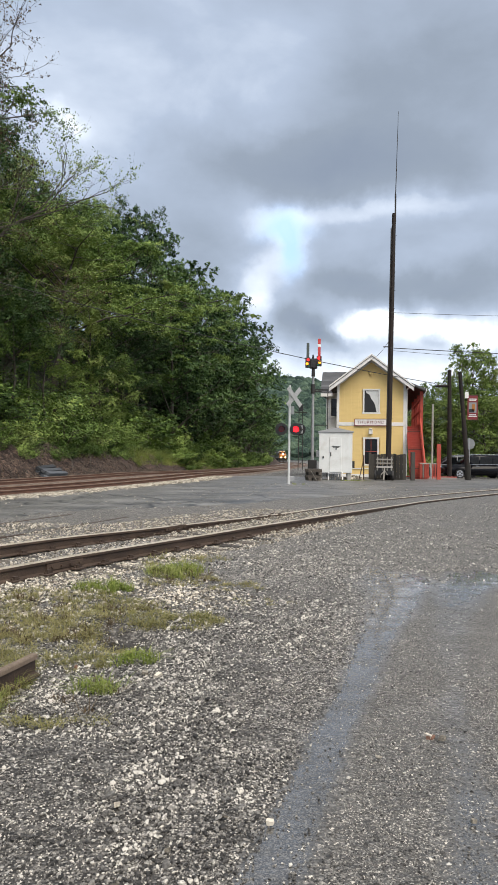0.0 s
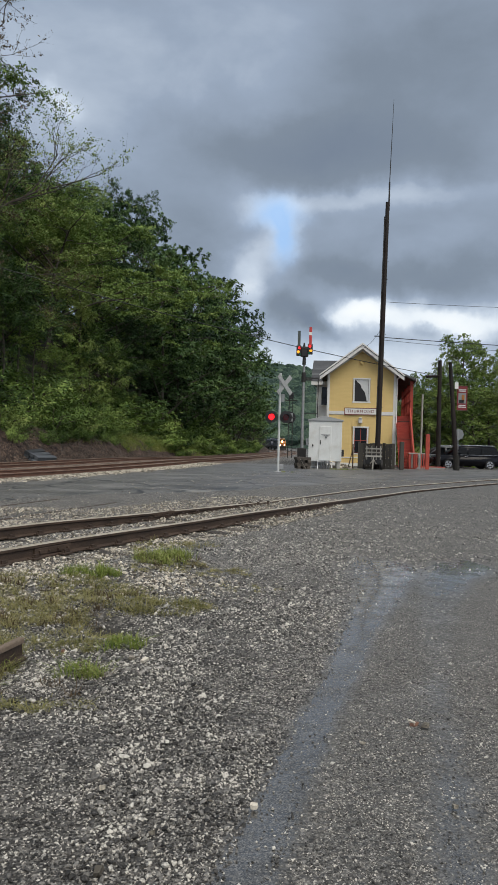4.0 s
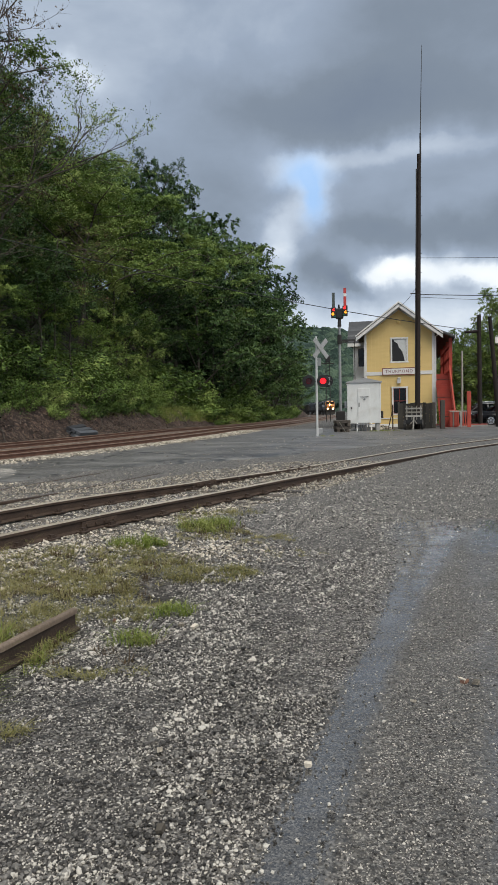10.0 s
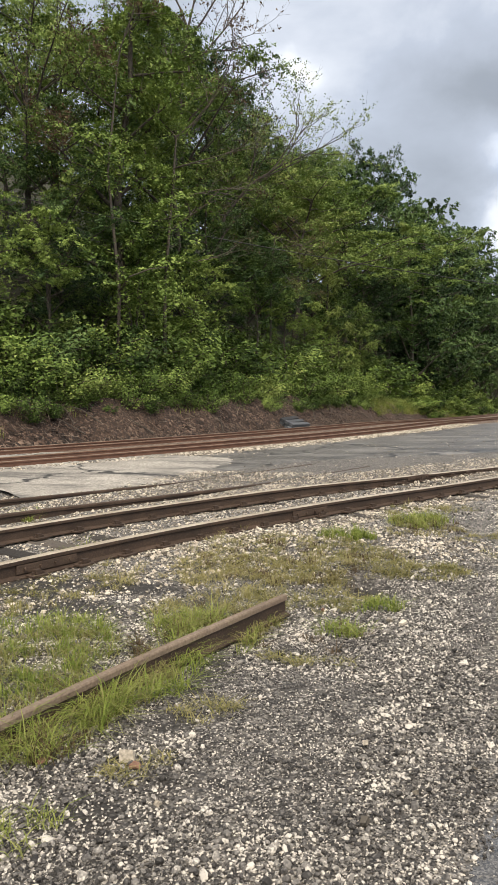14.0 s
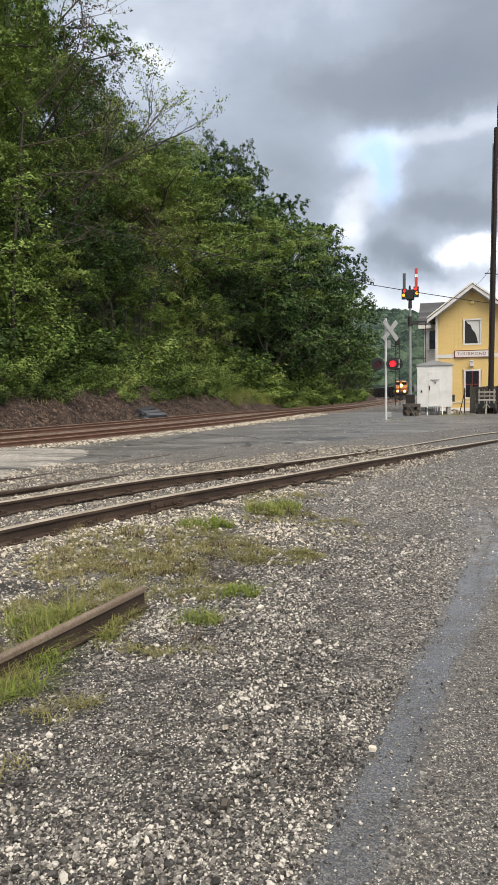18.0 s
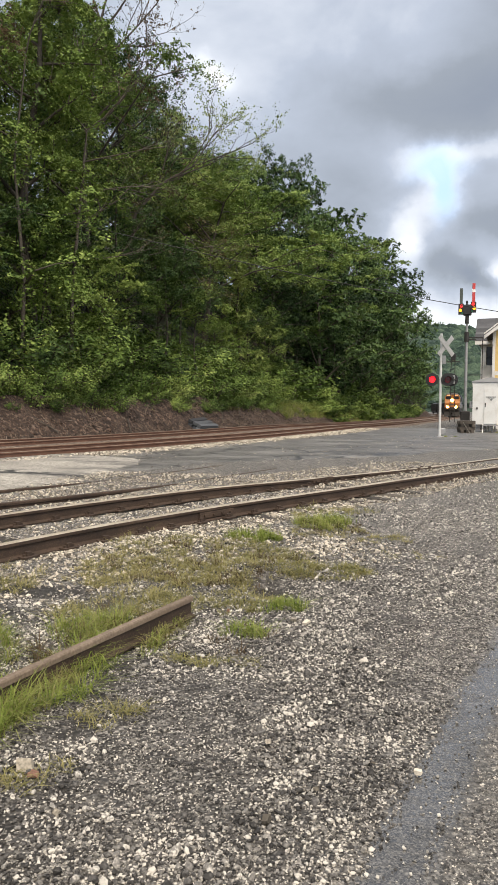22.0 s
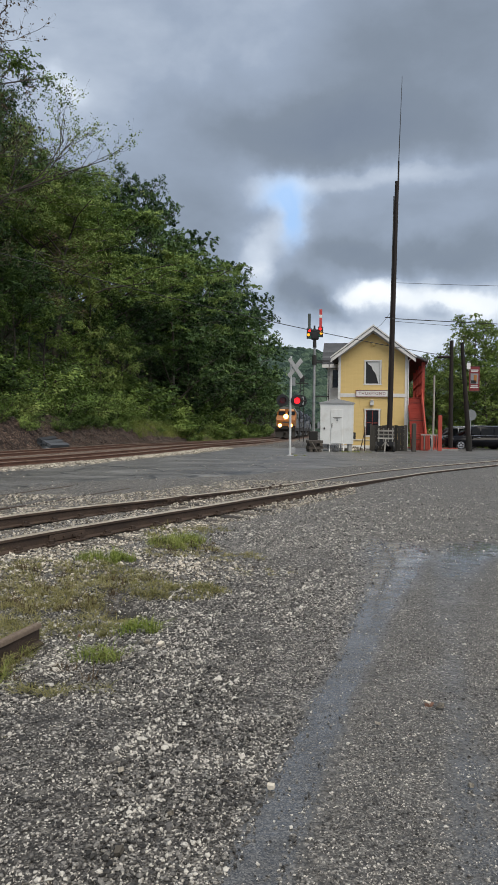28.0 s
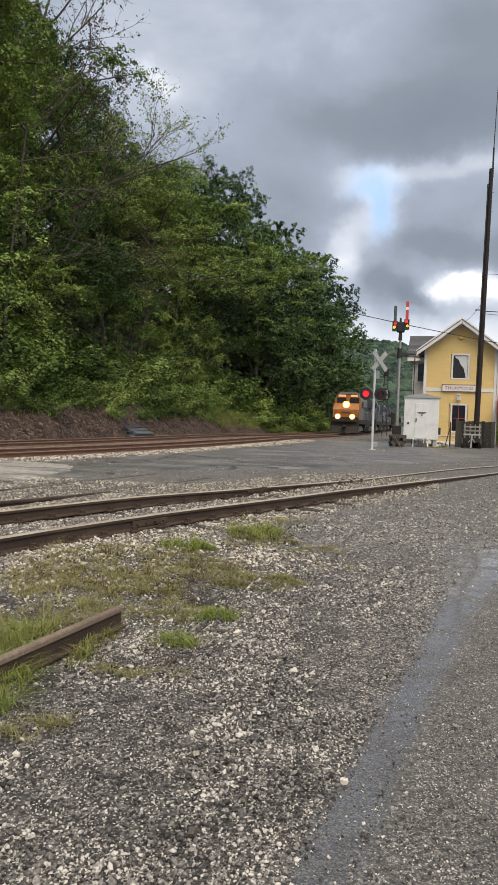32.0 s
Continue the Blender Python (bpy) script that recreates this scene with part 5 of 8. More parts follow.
# ---- signals ----
def build_crossing_signal():
    c = thing("crossing_signal", pose(1.69, 35.0, -0.02, rz=10), "grade crossing signal with crossbuck and red flashing lamps", "crossing signal")
    part("mast", rod((0, 0, 0), (0, 0, 4.88), 0.06, 0.055, 12), CROSSBUCK, c, "pale silver-painted mast")
    part("foot", block(-0.17, -0.17, 0, 0.17, 0.17, 0.06, 0.01), GALV, c)
    part("junction_box", block(0.05, 0.05, 0.15, 0.30, 0.25, 0.42, 0.02), GALV, c)
    for s in (-1, 1):
        m = Matrix.Translation((0.20, -0.10, 4.30)) @ pose(0, 0, 0, 0, 0, 30) @ Matrix.Translation((0, -0.02 * s, 0)) @ pose(0, 0, 0, 0, 45 * s, 0)
        arm = part("crossbuck_arm", block(-0.61, -0.008, -0.115, 0.61, 0.008, 0.115, 0.0), BLADE, c, "weathered grey crossbuck blade with faded dark lettering")
        arm.matrix_basis = m
        for a, b in ((-0.50, -0.12), (0.12, 0.50)):
            bars = bmesh.new()
            n = 6
            for k in range(n):
                x = a + (b - a) * (k + 0.15) / n
                block(x, -0.012, -0.06, x + (b - a) * 0.6 / n, -0.009, 0.06, 0, bars)
            part("lettering_bars", bars, FADED_BARS, arm)
    part("track_sign", block(0.06, -0.05, 3.45, 0.22, -0.03, 3.85, 0.004), SILVER, c)
    part("cross_arm", rod((-0.45, 0, 2.72), (0.75, 0, 2.72), 0.03), DARK, c)
    heads = []
    for x, back, turn in ((-0.42, 1, -7), (0.30, 1, -7), (0.54, -1, 0)):
        m = Matrix.Translation((x, -0.10 * back, 2.72)) @ pose(0, 0, 0, 0, 0, (0 if back > 0 else 158) + turn)
        head = part("lamp_head", rod((0, -0.02, 0), (0, 0.02, 0), 0.30, seg=28), BLACK, c, "black lamp disc with hood")
        head.matrix_basis = m
        hood = bmesh.new()
        k = 15
        rings = []
        for y, r, cut in ((-0.02, 0.155, 0), (-0.24, 0.165, 0)):
            rings.append([hood.verts.new((r * math.cos(a), y, r * math.sin(a))) for a in [radians(-30 + 240 * i / (k - 1)) for i in range(k)]])
        for i in range(k - 1):
            hood.faces.new((rings[0][i], rings[0][i + 1], rings[1][i + 1], rings[1][i]))
        bmesh.ops.solidify(hood, geom=hood.faces[:], thickness=0.006)
        part("hood", hood, BLACK, head)
        part("housing", rod((0, 0.02, 0), (0, 0.24, 0), 0.14, 0.10, 16), DARK, head)
        if back > 0:
            lens = part("lens", rod((0, -0.045, 0), (0, -0.02, 0), 0.145, seg=24), RED_LIT, head, "red lamp lens")
            # the lens always glows; this added disc covers it while the lamp is off
            shut = part("shutter", rod((0, -0.058, -0.155), (0, -0.048, -0.155), 0.152, seg=24), RED_DIM, head, "added dark red disc hiding the lens between flashes")
            shut.matrix_basis = pose(0, 0, 0.155)
            heads.append(shut)
        else:
            part("lens", rod((0, -0.045, 0), (0, -0.02, 0), 0.145, seg=24), RED_DIM, head)
            part("back_plate", block(-0.16, 0.02, -0.2, -0.04, 0.05, 0.2, 0.01), GALV, head)
    return heads


FADED_BARS = plain("faded_grey_lettering", (0.33, 0.335, 0.34), 0.6)
BLADE = material("weathered_grey_blade", [(0.20, 0.205, 0.205), (0.28, 0.285, 0.285), (0.36, 0.365, 0.365)], 3.0, 0.6, 0, 0.1, 0.002, 30.0)
CROSSBUCK = material("faded_white_blade", [(0.40, 0.41, 0.41), (0.50, 0.51, 0.51), (0.58, 0.59, 0.59)], 3.0, 0.6, 0, 0.1, 0.002, 30.0)
SHUTTERS = build_crossing_signal()


def build_semaphore():
    s = thing("semaphore_signal", pose(3.72, 46.0, -0.50, rz=-4), "tall old semaphore signal with raised blades and lit lamps", "railway signal")
    part("base", block(-0.28, -0.28, 0.3, 0.28, 0.28, 1.65, 0.04), DARK, s)
    part("mast", rod((0, 0, 0), (0, 0, 7.0), 0.11, 0.075, 12), GALV, s)
    part("mast_head", rod((0, 0, 7.0), (0, 0, 7.6), 0.13, 0.10, 10), DARK, s)
    part("mechanism", block(-0.24, -0.2, 7.5, 0.26, 0.2, 8.15, 0.06), BLACK, s)
    part("pinnacle", rod((-0.02, 0, 8.0), (-0.02, 0, 8.4), 0.09, 0.05, 8), BLACK, s)
    part("collar", rod((0, 0, 5.9), (0, 0, 6.5), 0.16, 0.14, 10), DARK, s)
    for x, z, tip, mat, tilt in ((-0.36, 8.15, 0.98, GREEN_GREY, -1), (0.36, 8.25, 1.15, BLADE_RED, 1)):
        arm = part("blade", block(x - 0.09, -0.27, z, x + 0.09, -0.24, z + tip, 0.01), mat, s, "raised red and white blade" if mat == BLADE_RED else "raised weathered dark blade")
        if mat == BLADE_RED:
            part("blade_band", block(x - 0.092, -0.275, z + 0.62, x + 0.092, -0.235, z + 0.80, 0.0), WHITE, arm)
        cast = part("spectacle", block(x - 0.16, -0.25, z - 0.62, x + 0.16, -0.21, z + 0.05, 0.06), BLACK, s, "black spectacle casting with coloured lenses")
        for dz, dx, m2 in ((-0.10, -0.02 * tilt, RED_GLOW), (-0.36, 0.04 * tilt, AMBER_LIT), (-0.52, -0.07 * tilt, GREEN_LENS)):
            r = 0.09 if m2 != GREEN_LENS else 0.06
            part("spectacle_lens", rod((x + dx, -0.29, z + dz), (x + dx, -0.25, z + dz), r, seg=16), m2, cast)
    lad = part("ladder", rod((0.95, 0.2, 0.2), (0.95, 0.2, 6.2), 0.025), DARK, s)
    part("ladder_bracket", block(0.0, 0.15, 6.12, 0.95, 0.22, 6.2, 0.0), DARK, lad)
    part("ladder_bracket", block(0.0, 0.17, 3.85, 0.95, 0.21, 3.90, 0.0), DARK, lad)
    part("ladder_bracket", block(0.0, 0.17, 1.85, 0.95, 0.21, 1.90, 0.0), DARK, lad)
    part("top_bracket", block(-0.05, -0.1, 6.0, 0.55, 0.1, 6.07, 0.0), DARK, s)


GREEN_GREY = plain("weathered_blade", (0.06, 0.075, 0.07), 0.7)
BLADE_RED = plain("faded_red_blade", (0.50, 0.05, 0.05), 0.6)
GREEN_LENS = plain("green_lens", (0.01, 0.10, 0.05), 0.2)
RED_GLOW = glowing("lit_red_signal_lens", (0.9, 0.02, 0.02), 1.2)
build_semaphore()


def build_far_tower():
    t = thing("far_signal_mast", pose(5.9, 92.0, -0.55), "slim dark signal mast beyond the depot", "railway signal")
    for x in (-0.28, 0.28):
        part("leg", rod((x, 0, 0), (x * 0.8, 0, 7.6), 0.05), DARK, t)
    for z in np.arange(0.8, 7.2, 0.8):
        part("rung", rod((-0.27, 0, z), (0.27, 0, z + 0.25), 0.025), DARK, t)
    part("platform", block(-0.8, -0.3, 7.4, 0.8, 0.3, 7.5, 0.01), DARK, t)
    part("signal_head", block(-0.3, -0.25, 7.6, 0.3, 0.2, 8.5, 0.05), BLACK, t)
    part("cage", rod((-0.7, -0.3, 8.1), (0.7, -0.3, 8.1), 0.03), DARK, t)


build_far_tower()


# ---- poles and wires ----
def utility_pole(x, y, top, r, lean, label, extra=None):
    p = thing("utility_pole", pose(x, y, -0.05), label, "utility pole", "poles at the crossing")
    part("shaft", rod((0, 0, 0), (lean, 0, top), r, r * 0.72, 14), POLE, p)
    return p


def build_poles():
    p = utility_pole(8.0, 42.9, 16.1, 0.165, 0.22, "tall dark creosoted pole carrying a whip aerial")
    part("aerial_mount", rod((0.30, 0, 15.6), (0.30, 0, 17.3), 0.05), DARK, p)
    part("aerial", rod((0.30, 0, 17.2), (0.42, 0, 22.3), 0.028, 0.012, 6), DARK, p, "thin whip aerial")
    part("conduit", rod((-0.12, -0.10, 3.0), (0.04, -0.12, 15.0), 0.03), DARK, p)
    part("side_rod", rod((0.03, -0.1, 13.9), (0.03, -0.12, 15.2), 0.03), DARK, p)
    for k in range(22):
        side = 1 if k % 2 else -1
        part("pole_step", rod((0.0137 * (3.2 + 0.55 * k) + 0.10 * side, 0, 3.2 + 0.55 * k), (0.0137 * (3.2 + 0.55 * k) + 0.20 * side, 0, 3.22 + 0.55 * k), 0.009, seg=5), DARK, p)
    part("insulator_bracket", rod((-0.35, 0, 8.05), (0.25, 0, 8.05), 0.03), DARK, p)
    q = utility_pole(13.45, 49.4, 7.5, 0.17, -0.05, "dark utility pole with a short arm")
    part("arm", rod((-1.0, 0, 6.35), (0.0, 0, 6.4), 0.09), POLE, q)
    n = utility_pole(13.32, 44.6, 6.8, 0.16, -0.58, "dark leaning pole with a red banner")
    part("notice", block(-0.30, -0.17, 5.15, -0.08, -0.13, 5.55, 0.005), WHITE, n)
    part("pole_band", rod((-0.02, 0, 0.02), (-0.045, 0, 1.0), 0.19, seg=14), OLD_WOOD, n)
    ban = part("banner", block(0.02, -0.02, 3.55, 0.66, 0.0, 5.05, 0.0), BANNER, n, "dark red town banner with pale pictures")
    ban.matrix_basis = pose(-0.12, 0, 0.28)
    for z, x0, x1 in ((4.80, 0.10, 0.58), (4.72, 0.14, 0.54), (3.72, 0.08, 0.6), (3.82, 0.12, 0.56)):
        part("banner_bar", block(x0, -0.028, z, x1, -0.021, z + 0.06, 0.0), CROSSBUCK, ban)
    part("banner_picture", block(0.10, -0.026, 3.98, 0.58, -0.021, 4.62, 0.0), SILVER, ban)
    part("banner_shape", block(0.30, -0.03, 4.1, 0.48, -0.027, 4.52, 0.0), LOCO_GOLD, ban)
    part("banner_shape", block(0.12, -0.03, 4.0, 0.44, -0.0275, 4.2, 0.0), BLACK, ban)
    for z in (3.52, 5.06):
        part("banner_rod", rod((-0.2, 0, z), (0.72, 0, z), 0.018), DARK, ban)
    g = thing("grey_post", pose(13.62, 55.0, -0.15), "thin pale grey wooden post", "post")
    part("shaft", rod((0, 0, 0), (0.03, 0, 5.6), 0.09, 0.07), GREY_WOOD, g)
    s = thing("stop_sign", pose(13.85, 46.2, -0.05, rz=6), "back of an octagonal road sign on a post", "road sign")
    part("plate", rod((0, 0, 2.35), (0, 0.01, 2.35), 0.38, seg=8), SILVER, s)
    part("post", rod((0, 0.03, 0), (0, 0.03, 2.7), 0.035), GALV, s)


build_poles()


def wire(a, b, sag, r, label):
    n, k = 24, 6
    pts = [Vector(a).lerp(Vector(b), i / n) - Vector((0, 0, 4 * sag * (i / n) * (1 - i / n))) for i in range(n + 1)]
    side = (Vector(b) - Vector(a)).cross(Vector((0, 0, 1))).normalized()
    verts = [p + (side * math.cos(2 * math.pi * j / k) + Vector((0, 0, math.sin(2 * math.pi * j / k)))) * r for p in pts for j in range(k)]
    faces = [(i * k + j, i * k + (j + 1) % k, (i + 1) * k + (j + 1) % k, (i + 1) * k + j) for i in range(n) for j in range(k)]
    ob = new("wire", quads_mesh("wire", [tuple(v) for v in verts], faces, BLACK, True))
    tagged(ob, label, "cable", "overhead wires")


WIRES = [
    ((-26.0, 26.0, 12.4), (12.4, 49.4, 6.5), 0.8, 0.022),
    ((7.95, 42.3, 7.85), (60.0, 52.0, 9.0), 0.5, 0.024),
    ((7.95, 42.3, 7.7), (60.0, 52.0, 8.2), 0.7, 0.012),
    ((7.95, 42.3, 9.95), (60.0, 50.0, 13.6), 0.9, 0.012),
    ((7.9, 42.3, 8.3), (8.1, 51.0, 8.3), 0.25, 0.012),
]
for a, b, sag, r in WIRES:
    wire(a, b, sag, r, "dark overhead wire sagging between poles")


# ---- parked cars ----
def build_car(name, m, label, long, wide, high, paint):
    """A car facing -x: body with a shaped side, glass house, wheels, lamps."""
    c = thing(name, m, label, "car", "parked cars")
    h = long / 2
    bodyz = 0.60 * high
    low = [(-h, 0.42), (-h + 0.05, 0.75), (-h + 0.22, bodyz * 0.88), (-h + 1.15, bodyz), (h - 0.25, bodyz + 0.02), (h - 0.02, bodyz * 0.85), (h, 0.45), (h - 0.1, 0.26), (-h + 0.15, 0.24)]
    bm = prism(low, -wide / 2, wide / 2)
    bmesh.ops.bevel(bm, geom=bm.edges[:], offset=0.05, segments=2, affect="EDGES")
    part("body", bm, paint, c, smooth=True)
    top = [(-h + 1.05, bodyz - 0.02), (-h + 1.95, high - 0.08), (-h + 2.3, high), (h - 0.75, high - 0.02), (h - 0.12, bodyz - 0.02)]
    bm = prism(top, -wide / 2 + 0.10, wide / 2 - 0.10)
    bmesh.ops.bevel(bm, geom=bm.edges[:], offset=0.06, segments=2, affect="EDGES")
    part("cabin", bm, paint, c, smooth=True)
    for side in (-1, 1):
        y = side * (wide / 2 - 0.10)
        for x0, x1, k in ((-h + 1.62, -h + 2.42, 0.34), (-h + 2.50, -h + 3.40, 0.0), (-h + 3.48, h - 0.55, 0.0)):
            g = prism([(x0 - 0.0, bodyz + 0.04), (x0 + k, high - 0.14), (x1, high - 0.14), (x1 + (0.12 if x1 > h - 0.7 else 0), bodyz + 0.04)], y - 0.006, y + 0.012 * side)
            part("side_window", g, GLASS, c)
        part("window_trim", block(-h + 1.5, y + 0.10 * side - 0.01, bodyz + 0.0, h - 0.5, y + 0.10 * side + 0.008, bodyz + 0.025, 0), CHROME, c)
        part("roof_rail", block(-h + 2.2, y * 0.86 - 0.02, high - 0.01, h - 0.6, y * 0.86 + 0.02, high + 0.04, 0.01), CHROME, c)
        part("door_handle", block(-h + 2.2, y + 0.10 * side - 0.02, bodyz - 0.14, -h + 2.42, y + 0.10 * side + 0.02, bodyz - 0.10, 0.005), CHROME, c)
        part("headlight", block(-h + 0.04, y - 0.16, bodyz * 0.70, -h + 0.42, y + 0.085 * side, bodyz * 0.84, 0.02), CHROME, c)
        part("mirror", block(-h + 1.72, y + 0.10 * side - 0.02, bodyz + 0.02, -h + 1.92, y + 0.30 * side, bodyz + 0.17, 0.03), paint, c)
        for x in (-h + 1.0, h - 1.05):
            yy = side * (wide / 2 - 0.12)
            w = part("wheel", rod((x, yy - 0.12, 0.36), (x, yy + 0.125, 0.36), 0.365, seg=28), TYRE, c)
            part("rim", rod((x, yy + side * 0.10, 0.36), (x, yy + side * 0.135, 0.36), 0.25, seg=24), CHROME, w)
            for k in range(5):
                a = k * 2 * math.pi / 5
                part("spoke_gap", block(-0.05, -0.004, 0.08, 0.05, 0.004, 0.2, 0.01), BLACK, w).matrix_basis = Matrix.Translation((x, yy + side * 0.137, 0.36)) @ pose(0, 0, 0, 0, math.degrees(a), 0)
    part("grille", block(-h - 0.01, -0.5, 0.45, -h + 0.06, 0.5, 0.75, 0.02), DARK, c)
    return c


build_car("suv", pose(16.5, 53.2, -0.14, rz=2), "black parked suv with bright wheels", 5.15, 1.98, 1.74, CAR_PAINT)
build_car("hatchback", pose(15.6, 56.6, -0.16, rz=2), "dark grey parked car behind the suv", 4.6, 1.85, 1.72, plain("grey_car_paint", (0.06, 0.065, 0.07), 0.2, 0.3))


# ---- old ties dumped on the bank ----
def build_tie_stack():
    x, y = MAIN_TWO.beside(MAIN_TWO.where_y(40.0), 2.95)
    w = MAIN_TWO.way(MAIN_TWO.where_y(40.0))
    t = thing("tie_pile", pose(x, y, 0.12, 0, 0, math.degrees(math.atan2(-w[0], w[1]))) @ pose(0, 0, -0.06, 0, 31, 0) @ Matrix.Scale(1.22, 4), "stack of dark old railway ties dumped on the bank", "timber pile")
    for k in range(5):
        o = part("old_tie", block(-0.11, -1.0, 0, 0.11, 1.0, 0.17, 0.015), DARK_TIE, t)
        o.matrix_basis = pose(0.25 * k - 0.5, 0.06 * ((k * 7) % 5), 0.02 * (k % 2), 0, 0, ((k * 13) % 7) - 3)
    for k in range(3):
        o = part("old_tie", block(-0.11, -0.9, 0, 0.11, 0.9, 0.16, 0.015), DARK_TIE, t)
        o.matrix_basis = pose(0.26 * k - 0.3, 0.1 * k, 0.2, 0, 0, 4 - 3 * k)


DARK_TIE = material("blue_black_old_tie", [(0.02, 0.022, 0.026), (0.045, 0.05, 0.058), (0.08, 0.088, 0.10)], 4.0, 0.75, 0, 0.6, 0.008, 40.0, "object")
build_tie_stack()


# ---- the train ----
def loco(label, gold):
    """A six-axle road engine facing +y, rail head at 0."""
    e = thing("locomotive", Matrix.Identity(4), label, "locomotive", "train")
    front = LOCO_GOLD if gold else LOCO_BLUE
    part("underframe", block(-1.5, -11.0, 1.15, 1.5, 10.6, 1.65, 0.03), GRIME, e)
    hood = part("hood", prism([(-0.95, 1.65), (0.95, 1.65), (0.95, 4.0), (0.6, 4.45), (-0.6, 4.45), (-0.95, 4.0)], -10.4, 5.4), LOCO_BLUE, e, "dusty dark blue engine hood")
    part("radiator", prism([(-1.45, 3.3), (1.45, 3.3), (1.5, 4.1), (1.2, 4.6), (-1.2, 4.6), (-1.5, 4.1)], -10.2, -5.2), LOCO_BLUE, hood)
    part("blower_duct", block(-1.25, -1.0, 3.2, -0.94, 4.6, 4.2, 0.05), LOCO_GREY, hood)
    for y in (-3.5, -1.2, 1.4):
        part("roof_fan", rod((0, y, 4.45), (0, y, 4.62), 0.55, seg=16), DARK, hood)
    part("exhaust", block(-0.35, 2.3, 4.4, 0.35, 3.4, 4.72, 0.04), DARK, hood)
    for k in range(8):
        for s in (-1, 1):
            part("hood_door", block(s * 0.95 - 0.012, -4.6 + k * 1.2, 1.8, s * 0.95 + 0.012, -3.5 + k * 1.2, 3.6, 0.006), LOCO_BLUE, hood)
    cab = part("cab", prism([(-1.5, 1.65), (1.5, 1.65), (1.5, 3.9), (1.15, 4.5), (-1.15, 4.5), (-1.5, 3.9)], 5.4, 8.2), LOCO_BLUE if not gold else LOCO_GREY, e, "grey-blue crew cab")
    part("cab_front", prism([(-1.48, 2.9), (1.48, 2.9), (1.46, 3.9), (1.1, 4.42), (-1.1, 4.42), (-1.46, 3.9)], 8.2, 8.3), front, cab)
    for s in (-1, 1):
        part("windshield", block(s * 0.72 - 0.52, 8.3, 3.52, s * 0.72 + 0.52, 8.33, 4.08, 0.02), GLASS, cab)
        part("side_window", block(s * 1.5 - 0.02, 6.0, 3.0, s * 1.5 + 0.02, 7.6, 3.7, 0.02), GLASS, cab)
    nose = part("nose", prism([(8.25, 1.65), (9.95, 1.65), (9.95, 2.75), (9.55, 3.35), (8.25, 3.5)], -1.42, 1.42, axis="x"), front, e, "wide faded gold nose" if gold else "wide dark blue nose")
    part("nose_door", block(-0.42, 9.955, 1.7, 0.42, 9.985, 2.7, 0.02), front, nose)
    part("emblem_bar", block(-0.5, 9.99, 2.30, 0.5, 10.0, 2.5, 0.0), LOCO_BLUE if gold else LOCO_GOLD, nose)
    if gold:
        # added amber discs behind the lenses imitate the lamps' glare
        part("headlight_halo", rod((0, 9.55, 3.30), (0, 9.86, 3.28), 0.40, seg=20), LAMP_HALO, nose, "glowing disc imitating the glare round the headlight")
        part("headlight", rod((0, 9.6, 3.30), (0, 9.9, 3.28), 0.27, seg=18), LAMP_LIT, nose, "lit headlight")
        for s in (-1, 1):
            part("ditch_light", rod((s * 0.80, 10.55, 1.95), (s * 0.80, 10.72, 1.95), 0.20, seg=16), DITCH_LIT, e, "lit ditch lamp")
            part("ditch_light_halo", rod((s * 0.80, 10.5, 1.95), (s * 0.80, 10.69, 1.95), 0.30, seg=18), LAMP_HALO, e, "glowing disc imitating the glare round a ditch lamp")
            part("ditch_light_bracket", block(s * 0.80 - 0.10, 10.3, 1.65, s * 0.80 + 0.10, 10.55, 2.1, 0.02), GRIME, e)
            part("number_board", block(s * 0.68 - 0.40, 8.34, 4.20, s * 0.68 + 0.40, 8.40, 4.42, 0.02), BOARD_LIT, cab, "dim number board")
    part("roof_cap", prism([(-1.2, 4.5), (1.2, 4.5), (0.9, 4.72), (-0.9, 4.72)], 5.5, 8.35), LOCO_GREY, cab)
    part("horn", block(-0.3, 6.6, 4.72, 0.3, 7.2, 4.9, 0.04), DARK, cab)
    part("front_plate", block(-1.5, 10.45, 0.95, 1.5, 10.62, 1.9, 0.03), GRIME, e)
    part("plow", prism([(10.45, 0.18), (10.95, 0.18), (10.6, 0.95), (10.45, 0.95)], -1.45, 1.45, axis="x"), GRIME, e)
    part("coupler", block(-0.16, 10.6, 0.72, 0.16, 11.3, 1.0, 0.04), GRIME, e)
    part("anticlimber", block(-1.3, 10.62, 1.35, 1.3, 10.85, 1.6, 0.03), GRIME, e)
    tank = part("fuel_tank", prism([(-1.2, 0.4), (1.2, 0.4), (1.45, 0.8), (1.45, 1.15), (-1.45, 1.15), (-1.45, 0.8)], -3.2, 2.6), GRIME, e)
    for yc in (-6.9, 6.2):
        truck = part("truck", block(-1.2, yc - 2.2, 0.55, 1.2, yc + 2.2, 0.95, 0.05), LOCO_GREY, e, "grimy three-axle truck")
        for k in (-1.85, 0.0, 1.85):
            for s in (-1, 1):
                part("truck_wheel", rod((s * 0.72 - 0.06, yc + k, 0.52), (s * 0.72 + 0.06, yc + k, 0.52), 0.52, seg=18), RAIL, truck)
                part("axle_box", block(s * 1.22 - 0.1, yc + k - 0.22, 0.35, s * 1.22 + 0.1, yc + k + 0.22, 0.75, 0.03), LOCO_GREY, truck)
    for s in (-1, 1):
        rail = part("handrail", rod((s * 1.45, -10.6, 2.65), (s * 1.45, 5.3, 2.65), 0.022, seg=6), GALV, e)
